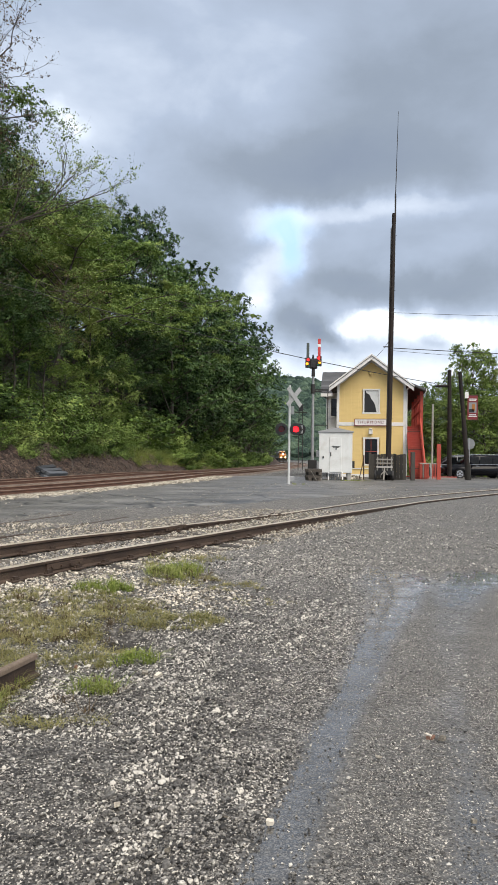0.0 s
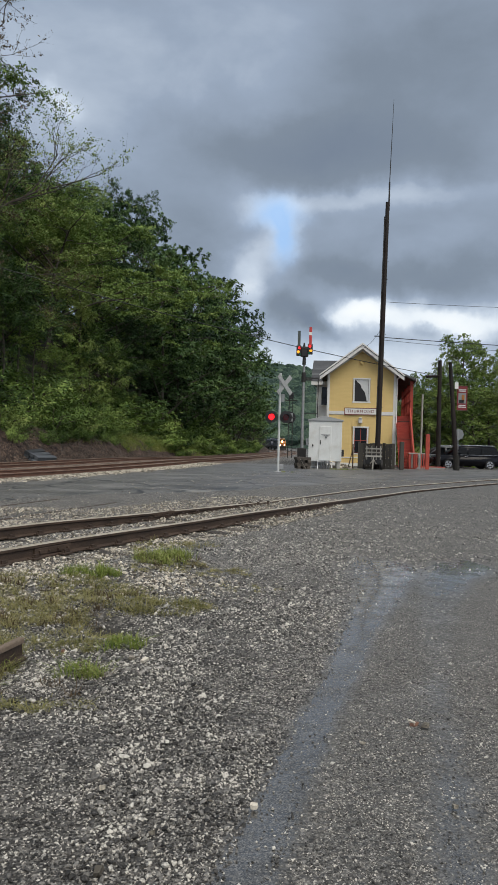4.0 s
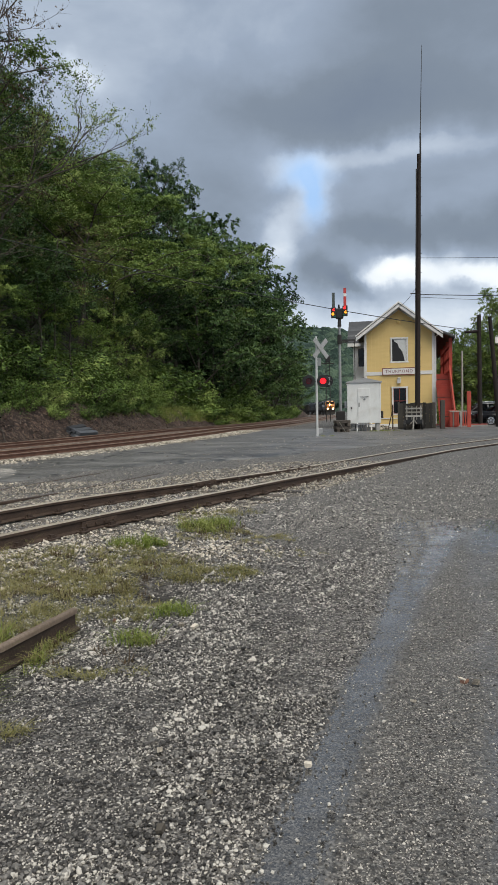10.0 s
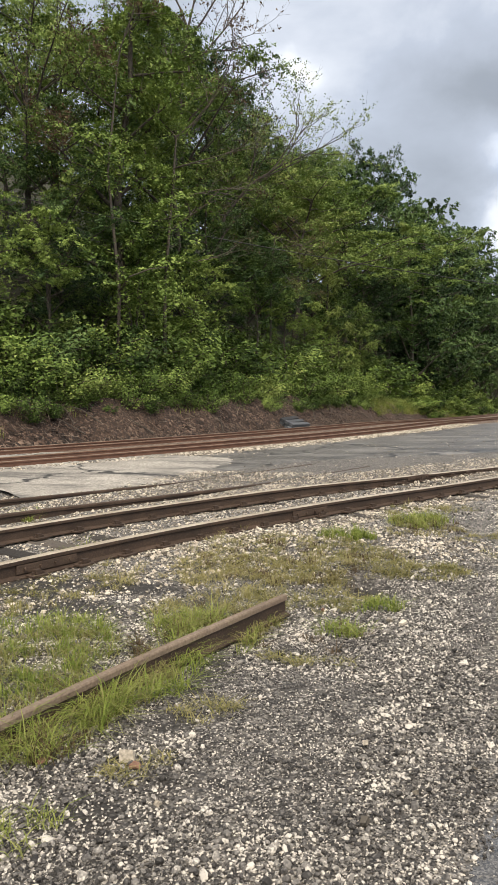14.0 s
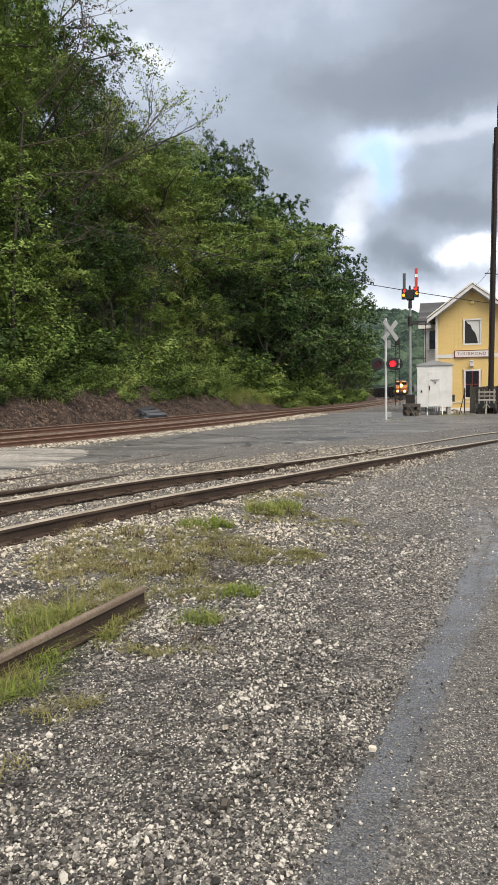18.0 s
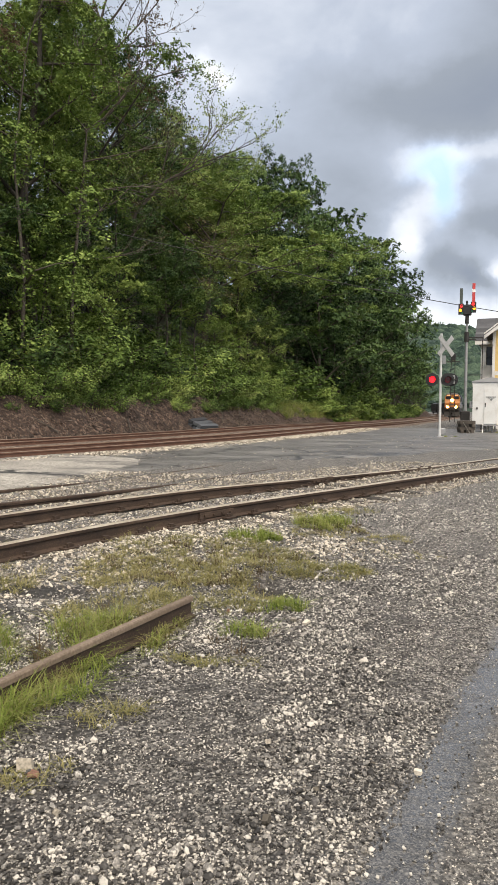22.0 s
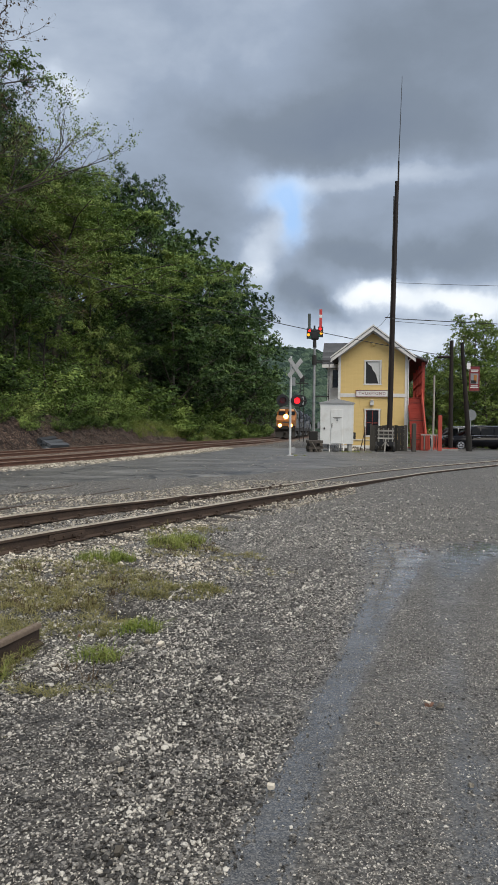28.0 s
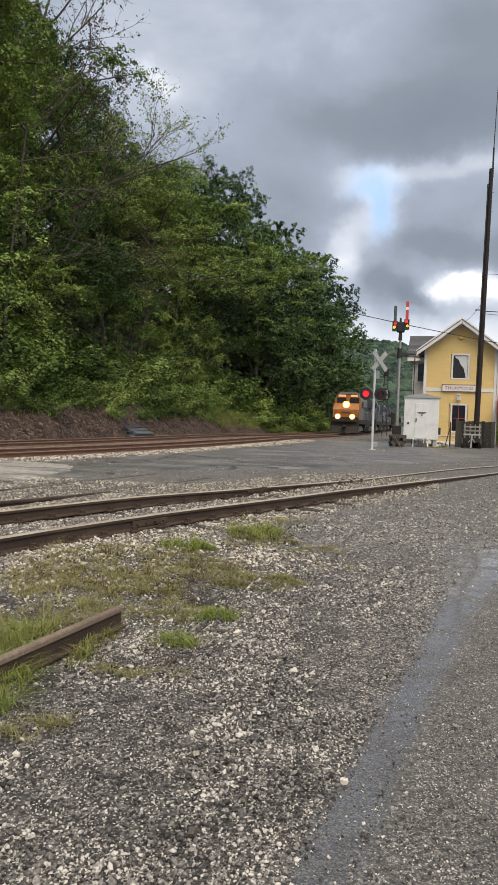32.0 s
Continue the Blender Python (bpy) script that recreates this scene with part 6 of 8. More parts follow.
        for y in np.arange(-10.4, 5.4, 1.8):
            part("stanchion", rod((s * 1.45, y, 1.65), (s * 1.45, y, 2.65), 0.02, seg=6), GALV, rail)
        part("walkway", block(s * 1.5, -10.6, 1.62, s * 0.96, 5.4, 1.69, 0.005), GRIME, e)
        part("front_handrail", rod((s * 1.3, 10.5, 1.65), (s * 1.3, 10.5, 2.7), 0.022, seg=6), GALV, e)
        part("front_step", block(s * 1.5, 10.0, 0.5, s * 1.1, 10.5, 1.2, 0.02), GRIME, e)
    return e


def hopper(label):
    c = thing("coal_hopper", Matrix.Identity(4), label, "freight car", "train")
    part("body", prism([(-7.2, 1.6), (-5.2, 0.8), (5.2, 0.8), (7.2, 1.6), (7.4, 3.7), (-7.4, 3.7)], -1.5, 1.5, axis="x"), GRIME, c)
    for k in range(11):
        for s in (-1, 1):
            part("side_stake", block(s * 1.5 - 0.06, -7.0 + k * 1.4 - 0.07, 1.3, s * 1.5 + 0.06, -7.0 + k * 1.4 + 0.07, 3.7, 0.01), GRIME, c)
    part("top_rim", block(-1.6, -7.5, 3.7, 1.6, 7.5, 3.82, 0.02), GRIME, c)
    part("coal", prism([(-1.35, 3.82), (1.35, 3.82), (0.5, 4.15), (-0.5, 4.15)], -7.0, 7.0), BLACK, c)
    part("sill", block(-0.3, -7.9, 0.8, 0.3, 7.9, 1.05, 0.02), GRIME, c)
    for yc in (-5.9, 5.9):
        t = part("truck", block(-1.1, yc - 1.3, 0.4, 1.1, yc + 1.3, 0.75, 0.04), GRIME, c)
        for k in (-0.9, 0.9):
            for s in (-1, 1):
                part("truck_wheel", rod((s * 0.72 - 0.06, yc + k, 0.45), (s * 0.72 + 0.06, yc + k, 0.45), 0.45, seg=16), RAIL, t)
    return c


DITCH_LIT = glowing("lit_ditch_lamp", (1.0, 0.62, 0.25), 22.0)
TRAIN = [(loco("leading locomotive with faded gold nose and lit headlights", True), 0.0)]
second = loco("dusty dark blue trailing locomotive", False)
TRAIN.append((second, 22.6))
TRAIN.append((copy_thing(second, Matrix.Identity(4)), 45.2))
first_car = hopper("grimy black loaded coal hopper car")
TRAIN.append((first_car, 65.2))
for k in range(1, 5):
    TRAIN.append((copy_thing(first_car, Matrix.Identity(4)), 65.2 + 16.0 * k))


# ---- plants ----
def leaf_quads(rng, pos, size, up=0.5, out=None):
    """Leaf blades as single bent-free diamonds at given places: verts and faces."""
    n = len(pos)
    nrm = rng.normal(0, 0.55, (n, 3)) + np.array([0, 0, up * 1.2])
    if out is not None:
        nrm += out * 1.1
    nrm /= np.linalg.norm(nrm, axis=1)[:, None] + 1e-9
    ref = rng.normal(0, 1, (n, 3))
    u = np.cross(nrm, ref)
    u /= np.linalg.norm(u, axis=1)[:, None] + 1e-9
    v = np.cross(nrm, u)
    s = size * rng.uniform(0.6, 1.35, (n, 1))
    verts = np.stack([pos - u * s, pos + v * s * 0.48 - u * s * 0.1, pos + u * s, pos - v * s * 0.48 - u * s * 0.1], 1).reshape(-1, 3)
    return verts, np.arange(4 * n).reshape(-1, 4)


def leaf_tris(rng, pos, size, up=0.5, out=None):
    """Small leaves as single pointed blades, for crowns seen from afar."""
    n = len(pos)
    nrm = rng.normal(0, 0.55, (n, 3)) + np.array([0, 0, up * 0.9])
    if out is not None:
        nrm += out * 1.2
    nrm /= np.linalg.norm(nrm, axis=1)[:, None] + 1e-9
    u = np.cross(nrm, rng.normal(0, 1, (n, 3)))
    u /= np.linalg.norm(u, axis=1)[:, None] + 1e-9
    v = np.cross(nrm, u)
    s = size * rng.uniform(0.6, 1.35, (n, 1))
    verts = np.stack([pos - u * s * 0.8 - v * s * 0.5, pos - u * s * 0.6 + v * s * 0.6, pos + u * s], 1).reshape(-1, 3)
    return verts, np.arange(3 * n).reshape(-1, 3)


def tube_rings(path, radii, seg=6):
    """Rings of a tapering round limb along a path."""
    path = [Vector(p) for p in path]
    verts, faces = [], []
    for i, (p, r) in enumerate(zip(path, radii)):
        d = (path[min(i + 1, len(path) - 1)] - path[max(i - 1, 0)]).normalized()
        a = d.orthogonal().normalized()
        b = d.cross(a)
        for k in range(seg):
            t = 2 * math.pi * k / seg
            verts.append(p + (a * math.cos(t) + b * math.sin(t)) * r)
    for i in range(len(path) - 1):
        for k in range(seg):
            faces.append((i * seg + k, i * seg + (k + 1) % seg, (i + 1) * seg + (k + 1) % seg, (i + 1) * seg + k))
    return verts, faces


def tree_model(name, seed, label, mat, sprays=16, leaves=28, size=0.055, width=0.30, base=0.25, limbs=12, clump=0.10, flat=0.55, droop=0.5, lean=0.04, bark=None, girth=1.0):
    """A tree of unit-ish shape 10 m tall: trunk and limbs, and at the limbs' ends boughs of leafy sprays that arch outwards and hang at their tips."""
    rng = np.random.default_rng(seed)
    H = 10.0
    wood_v, wood_f = [], []

    def add(path, radii, seg=6):
        v, f = tube_rings(path, radii, seg)
        o = len(wood_v)
        wood_v.extend(v)
        wood_f.extend([tuple(i + o for i in q) for q in f])

    dx, dy = rng.normal(0, lean, 2)
    trunk = [(dx * z * z / H + 0.12 * math.sin(z * 0.9 + seed), dy * z * z / H + 0.10 * math.cos(z * 1.1), z) for z in np.linspace(-0.6, H * 0.93, 9)]
    add(trunk, (np.linspace(0.15, 0.02, 9) + np.r_[0.05, np.zeros(8)]) * girth, 7)
    centres, radii = [], []
    for k in range(limbs):
        t = base + (0.95 - base) * (k + rng.uniform(0, 0.8)) / limbs
        i = t * 8
        a = Vector(trunk[int(min(i, 7))]).lerp(Vector(trunk[int(min(i, 7)) + 1]), i % 1)
        ang = k * 2.4 + rng.uniform(-0.5, 0.5)
        # the crown is widest a little below its middle
        u = (t - base) / (1 - base)
        reach = H * width * (0.45 + 1.1 * math.sin(math.pi * min(1, 0.22 + 0.78 * u))) * rng.uniform(0.6, 1.15) * (1 - 0.25 * u)
        up = rng.uniform(0.2, 0.8)
        end = a + Vector((math.cos(ang) * reach, math.sin(ang) * reach, reach * up))
        mid = a.lerp(end, 0.5) + Vector((0, 0, reach * 0.08)) + Vector(rng.normal(0, 0.12, 3))
        add([a, a.lerp(mid, 0.5), mid, mid.lerp(end, 0.6), end], [q * girth for q in (0.07 * (1 - 0.6 * u), 0.055 * (1 - 0.6 * u), 0.04 * (1 - 0.6 * u), 0.022, 0.008)], 5)
        for q in (0.45, 0.75, 1.0):
            side = Vector((-math.sin(ang), math.cos(ang), 0)) * rng.normal(0, reach * 0.28)
            s0 = a.lerp(mid, q * 2) if q < 0.5 else mid.lerp(end, q * 2 - 1)
            c = s0 + side + Vector((0, 0, rng.uniform(0.0, 0.35)))
            add([s0, s0.lerp(c, 0.5) + Vector((0, 0, 0.06)), c], [0.02 * girth, 0.014 * girth, 0.005], 4)
            centres.append(c)
            radii.append(H * clump * rng.uniform(0.6, 1.25) * (1.1 - 0.3 * u))
    for z in np.linspace(H * (base + 0.18), H * 0.96, 6):
        centres.append(Vector((dx * z * z / H, dy * z * z / H, z)))
        radii.append(H * clump * (0.9 if z < H * 0.85 else 0.6))
    pos, out = [], []
    for c, r in zip(centres, radii):
        # sprays leave the bough's heart in all directions, few of them downwards
        d = rng.normal(0, 1, (sprays, 3)) + np.array([0, 0, 0.35])
        d /= np.linalg.norm(d, axis=1)[:, None]
        d *= np.array([1, 1, flat])
        length = rng.uniform(0.6, 1.15, sprays)
        s = np.sqrt(rng.uniform(0.04, 1, (sprays, leaves)))
        p = d[:, None, :] * (s * length[:, None])[..., None]
        p[..., 2] -= droop * flat * (s * length[:, None]) ** 2 * rng.uniform(0.2, 1.0, (sprays, 1))
        p += rng.normal(0, 0.065, (sprays, leaves, 3)) * np.array([1, 1, 0.55])
        pos.append(np.array(tuple(c)) + p.reshape(-1, 3) * r)
        out.append(np.repeat(d, leaves, 0))
    v, f = leaf_tris(rng, np.concatenate(pos), size, 0.85, np.concatenate(out) * 0.55)
    tree = thing(name, Matrix.Identity(4), label, "tree")
    part("trunk", quads_mesh("trunk", [tuple(p) for p in wood_v], wood_f, bark or BARK, True), None, tree)
    part("crown", quads_mesh("crown", v, f, mat), None, tree)
    return tree


def sparse_tree(name, seed, label, mat, trunk, fan, tips=5, size=0.05, bark=None, thick=0.16, spread=0.55, cut=0.35):
    """A half-bare tree in metres: a given trunk line, and limbs that fork three times into fine twigs with few leaves at their ends."""
    rng = np.random.default_rng(seed)
    wood_v, wood_f, pos = [], [], []

    def add(path, radii, seg):
        v, f = tube_rings(path, radii, seg)
        o = len(wood_v)
        wood_v.extend(v)
        wood_f.extend([tuple(i + o for i in q) for q in f])

    def grow(p, d, length, r, depth):
        pts = [p]
        for k in range(3):
            d = (d + Vector(rng.normal(0, 0.16, 3)) + Vector((0, 0, 0.05))).normalized()
            pts.append(pts[-1] + d * (length / 3))
        add(pts, [r, r * 0.8, r * 0.6, r * 0.42], 5 if depth > 1 else 3)
        if depth == 0:
            if rng.uniform() > cut:
                for k in range(tips):
                    pos.append(tuple(pts[1 + k % 3] + Vector(rng.normal(0, 0.10, 3))))
            return
        for k in range(4):
            q = rng.uniform(0.3, 1.0) if k else 1.0
            i = min(2, int(q * 3))
            start = pts[i].lerp(pts[i + 1], q * 3 - i)
            grow(start, (d + Vector(rng.normal(0, spread, 3))).normalized(), length * rng.uniform(0.45, 0.7), r * 0.45, depth - 1)

    line = [Vector(p) for p in trunk]
    add(line, list(np.linspace(thick, thick * 0.35, len(line))), 7)
    for at, d, length in fan:
        i = min(len(line) - 2, int(at))
        grow(line[i].lerp(line[i + 1], at - i), Vector(d).normalized(), length, thick * 0.38, 3)
    v, f = leaf_tris(rng, np.array(pos), size, 0.3)
    tree = thing(name, Matrix.Identity(4), label, "tree", "trees on the hillside")
    part("trunk", quads_mesh("trunk", [tuple(p) for p in wood_v], wood_f, bark or BARK, True), None, tree)
    part("crown", quads_mesh("crown", v, f, mat), None, tree)
    return tree


MODELS = [
    tree_model("broadleaf_tree", 11, "leafy green broadleaf tree on the hillside", LEAF, 17, 26, 0.056, 0.27, 0.32, 14, 0.115),
    tree_model("broadleaf_tree", 12, "dense dark green broadleaf tree on the hillside", LEAF_DARK, 17, 26, 0.058, 0.25, 0.30, 14, 0.115),
    tree_model("locust_tree", 13, "yellow-green feathery locust tree on the hillside", LEAF_YELLOW, 18, 29, 0.052, 0.29, 0.36, 15, 0.11, 0.42, 0.8),
    tree_model("broadleaf_tree", 14, "tall narrow green tree overgrown with vines", LEAF, 20, 34, 0.038, 0.13, 0.05, 17, 0.085, 0.9, 1.1),
    tree_model("broadleaf_tree", 15, "dark rounded tree with glossy leaves", LEAF_DARK, 17, 26, 0.06, 0.28, 0.30, 15, 0.125, 0.6),
    tree_model("locust_tree", 16, "green feathery locust tree with flat boughs", LEAF, 18, 29, 0.055, 0.28, 0.34, 15, 0.11, 0.36, 0.9),
    tree_model("vine_column", 17, "light green tree smothered in vines to the ground", LEAF_YELLOW, 16, 26, 0.052, 0.12, 0.02, 16, 0.085, 1.0, 1.2),
    tree_model("young_tree", 18, "bushy young tree leafy down to the ground", LEAF, 14, 22, 0.098, 0.30, 0.02, 13, 0.13),
    tree_model("young_tree", 19, "light green young tree leafy down to the ground", LEAF_YELLOW, 14, 22, 0.095, 0.27, 0.02, 13, 0.12),
    tree_model("young_tree", 20, "dark young tree leafy down to the ground", LEAF_DARK, 14, 22, 0.102, 0.32, 0.02, 13, 0.13),
    tree_model("slender_tree", 23, "slender tree with a bare dark trunk at the woods' edge", LEAF, 14, 24, 0.073, 0.18, 0.48, 10, 0.095, girth=0.8),
    tree_model("roadside_tree", 24, "broad green leafy tree across the road", LEAF_SUNNY, 12, 17, 0.088, 0.25, 0.10, 17, 0.10, 0.7),
    tree_model("roadside_tree", 25, "tall green leafy tree across the road", LEAF_SUNNY, 12, 17, 0.088, 0.23, 0.08, 17, 0.10, 0.75),
    tree_model("far_tree", 26, "distant green tree beside the railway curve", LEAF, 8, 11, 0.115, 0.25, 0.06, 11, 0.125, 0.6),
    tree_model("far_tree", 27, "distant dark green tree beside the railway curve", LEAF_DARK, 9, 15, 0.122, 0.25, 0.06, 12, 0.125, 0.6),
    tree_model("tall_tree", 28, "tall light green tree on the crest of the slope", LEAF_YELLOW, 18, 30, 0.042, 0.27, 0.22, 16, 0.105, 0.5, 0.7),
    tree_model("tall_tree", 29, "tall green tree on the crest of the slope", LEAF, 18, 30, 0.044, 0.28, 0.22, 16, 0.11, 0.6),
]

SKYLINE = [(-75, 33.0), (-50, 32.0), (-37.5, 30.5), (-27.2, 30.0), (-22.0, 25.5), (-20.0, 23.4), (-18.0, 21.2), (-16.0, 20.0), (-14.5, 19.5), (-12.1, 18.8), (-10.2, 18.4), (-8.7, 18.9), (-7.4, 18.1), (-6.5, 16.5), (-4.9, 15.9), (-3.9, 15.1), (-2.7, 13.6), (-1.1, 12.9), (0.2, 11.7), (0.5, 9.5), (1.1, 8.1), (2.2, 5.9), (3.0, 2.0)]
USED = set()


def skyline(az):
    return float(np.interp(az, [a for a, _ in SKYLINE], [e for _, e in SKYLINE]))


def plant(model, x, y, z, height, turn, wide=1.0):
    src = MODELS[model]
    m = pose(x, y, z, rz=turn)
    if model in USED:
        ob = copy_thing(src, m)
    else:
        USED.add(model)
        ob = src
        ob.matrix_basis = m
    k = height / 10.0
    ob.scale = (k * wide, k * wide, k)
    ob["group"] = "trees on the hillside"
    return ob


def along_ray(az, n):
    """The place n metres up from the far track that lies at a bearing."""
    ss = np.arange(2.0, MAIN_TWO.s[-1], 1.0)
    p = np.array([MAIN_TWO.beside(u, n) for u in ss])
    a = np.degrees(np.arctan2(p[:, 0], p[:, 1]))
    hit = np.flatnonzero(np.abs(a - az) < 0.8)
    return p[hit[0]] if len(hit) else p[np.argmin(np.abs(a - az) + 0.01 * ss)]


def build_forest():
    rng = random.Random(21)
    # rows of trees up the slope: metres from the far track, greatest height, spacing, kinds
    for n0, tallest, gap, kinds in ((6.6, 2.8, 7.5, (7, 9, 8)), (8.6, 7.5, 5.6, (1, 5, 4, 0, 1, 5)), (12.4, 10.5, 4.6, (5, 2, 1, 0, 2, 4)), (16.4, 14.0, 5.0, (0, 2, 1, 4, 5, 3))):
        s = 4.0 + rng.uniform(0, 3)
        k = 0
        while s < MAIN_TWO.where_y(245):
            n = n0 + rng.uniform(-1.0, 1.0)
            x, y = MAIN_TWO.beside(s, n)
            if y > 120:
                x, y = MAIN_TWO.beside(s, 1.2 + 0.6 * n)
            far = math.hypot(x, y)
            az = math.degrees(math.atan2(x, y))
            z = float(rise(n)) + float(fall(y)) - 0.2
            h = tallest * rng.uniform(0.7, 1.2) * (1.0 if y < 60 else 1.3)
            spread = math.degrees(0.10 * h / far)
            room = far * math.tan(radians(min(skyline(az), skyline(az + spread)))) + EYE[2] - z
            h = min(h, room * rng.uniform(0.86, 0.97))
            # a tree that the rows before it hide is left out
            if n0 > 12 and math.degrees(math.atan2(z + h - EYE[2], far)) < 0.8 * skyline(az):
                k += 1
                s += gap
                continue
            if far > 85:
                plant(13 + k % 2, x, y, z, h, rng.uniform(0, 360), rng.uniform(1.0, 1.3))
            elif h > 2.5 and az > -62:
                plant(kinds[k % len(kinds)] if rng.random() < 0.8 else rng.choice(kinds), x, y, z, h, rng.uniform(0, 360), rng.uniform(0.9, 1.2) * (1.2 if h < 6 else 1.0))
            k += 1
            s += gap * rng.uniform(0.75, 1.2) * (1.0 if y < 90 else 1.8)
    # the crowns that make the skyline
    for i, az in enumerate(np.arange(-26.0, 1.3, 1.05)):
        n = rng.uniform(13.0, 17.0)
        x, y = along_ray(az, n if az < -5 else 0.7 * n)
        far = math.hypot(x, y)
        z = float(rise(n if az < -5 else 0.7 * n)) + float(fall(y)) - 0.2
        h = far * math.tan(radians(skyline(az) + rng.uniform(-0.5, 0.1))) + EYE[2] - z
        plant(14 if far > 85 else ((15, 16, 15, 2, 16) if az > -19 else (16, 1, 16, 4, 16))[i % 5], x, y, z, h * 0.97, rng.uniform(0, 360), min(1.4, max(0.8, 5.0 / h * 2.2)))
    # the thick edge of the woods where the line curves away
    for az in np.arange(-6.0, 2.25, 0.42):
        n = rng.uniform(4.6, 7.5)
        x, y = along_ray(az, n)
        z = float(rise(n)) + float(fall(y)) - 0.3
        h = math.hypot(x, y) * math.tan(radians(skyline(az) * rng.uniform(0.4, 0.85))) + EYE[2] - z
        plant(14, x, y, z, h, rng.uniform(0, 360), min(1.6, max(1.0, 12.0 / h)))
    # trees that can be told from the rest: bearing, metres from the far track, bearing height of the top, kind, width
    for az, n, el, kind, wide in ((-36.5, 11.0, 31.5, 15, 0.8), (-33.6, 13.0, 31.0, 15, 0.7), (-33.2, 9.5, 19.0, 4, 1.1), (-28.6, 8.2, 31.0, 3, 1.25), (-27.2, 8.6, 26.0, 3, 1.0), (-30.4, 10.5, 27.0, 1, 0.9), (-24.6, 11.5, 26.5, 2, 0.9), (-22.6, 9.0, 16.0, 1, 1.1),
                                  (-15.2, 9.6, 17.8, 2, 1.25), (-12.4, 7.2, 12.0, 6, 1.2), (-11.2, 10.5, 17.2, 5, 1.1), (-9.2, 14.5, 18.9, 4, 0.55), (-7.6, 8.6, 13.0, 5, 1.15), (-10.2, 7.2, 8.0, 6, 1.3), (-5.0, 9.0, 13.5, 2, 1.0), (-19.0, 8.4, 12.5, 4, 1.2)):
        x, y = along_ray(az, n)
        z = float(rise(n)) + float(fall(y)) - 0.2
        plant(kind, x, y, z, math.hypot(x, y) * math.tan(radians(el)) + EYE[2] - z, rng.uniform(0, 360), wide)
    # half-bare trees that reach out over the others; x runs across the line of sight
    arching = [(0, 0, 0), (0.2, 0.1, 5.0), (0.6, 0.1, 8.8), (2.4, 0.0, 11.0), (4.6, 0.0, 12.3)]
    bare = [(0, 0, 0), (0.2, 0, 5.0), (-0.2, 0.1, 10.5), (0.4, 0, 15.5), (0.9, 0, 19.5)]
    for ob, az, n, lift in (
        (sparse_tree("leaning_tree", 61, "leaning half-bare tree arching out over the others", LEAF_YELLOW, arching, [(2.3, (0.9, 0.1, 0.6), 4.4), (2.9, (0.4, -0.2, 1.0), 3.6), (3.3, (1.0, 0.0, 0.4), 4.6), (3.7, (0.7, 0.2, 0.9), 3.8), (4.0, (1.0, -0.1, 0.45), 4.6), (4.0, (0.8, 0.1, 0.9), 3.8), (1.8, (-0.6, 0.2, 0.9), 3.6)], 9, 0.085), -21.4, 11.5, 0.0),
        (sparse_tree("bare_tree", 62, "tall half-bare tree with brown leaves at its twig ends", LEAF_DRY, bare, [(2.6, (0.8, 0, 0.6), 4.6), (3.1, (-0.7, 0.2, 0.7), 4.0), (3.4, (0.9, 0.1, 0.5), 5.0), (3.8, (0.8, -0.2, 0.6), 4.6), (4.0, (0.4, 0, 1.0), 4.0), (4.0, (-0.5, 0.1, 0.9), 3.6), (3.6, (1.0, 0.2, 0.2), 4.4)], 9, 0.085, thick=0.20), -24.6, 9.5, 0.0),
        (sparse_tree("dead_tree", 63, "dead tree with a tangle of grey-brown twigs", LEAF_DRY, [(0, 0, 0), (0.1, 0, 5.0), (0.5, -0.3, 9.0), (0.9, -0.4, 13.0)], [(1.4, (0.9, -0.3, 0.2), 3.4), (1.8, (0.8, -0.4, 0.1), 3.6), (2.2, (1.0, -0.2, 0.2), 3.8), (2.6, (0.9, -0.4, 0.3), 3.6), (3.0, (-0.6, -0.5, 0.3), 3.0), (3.0, (0.8, -0.3, 0.6), 3.2)], 3, 0.07, DEAD, 0.12), -25.4, 7.0, 0.0),
        (sparse_tree("dead_tree", 64, "small dead tree with hanging grey twigs", LEAF_DRY, [(0, 0, 0), (0.1, 0, 4.0), (0.2, -0.2, 8.0), (0.5, -0.3, 10.0)], [(1.7, (0.8, -0.4, -0.1), 2.0), (2.2, (0.7, -0.5, 0.1), 2.2), (2.6, (0.9, -0.2, 0.2), 2.4), (3.0, (0.6, -0.3, -0.2), 2.0)], 4, 0.07, DEAD, 0.09), -17.2, 7.4, 0.0),
        (sparse_tree("dead_tree", 65, "vine-hung dead stem with pale withered leaves", LEAF_DRY, bare[:4], [(1.9, (-0.6, -0.5, 0.2), 2.6), (2.2, (-0.8, -0.4, -0.2), 2.6), (2.6, (-0.5, -0.5, 0.3), 2.4), (3.0, (-0.8, -0.3, -0.1), 2.6), (3.0, (0.3, -0.4, 0.7), 2.6)], 9, 0.08, DEAD, 0.11), -29.4, 6.8, 0.0),
    ):
        x, y = along_ray(az, n)
        ob.matrix_basis = pose(x, y, float(rise(n)) + float(fall(y)) - 0.3 + lift, rz=-az)
    # slender trunks that show at the edge of the woods
    for az, n, h in ((-27.6, 7.2, 9.0), (-15.7, 6.6, 8.0), (-18.4, 7.4, 9.0), (-11.5, 6.8, 9.0), (-4.9, 7.0, 11.0), (-23.0, 7.0, 8.0), (-34.5, 7.0, 8.0)):
        x, y = along_ray(az, n)
        plant(10, x, y, float(rise(n)) + float(fall(y)) - 0.2, h, rng.uniform(0, 360))
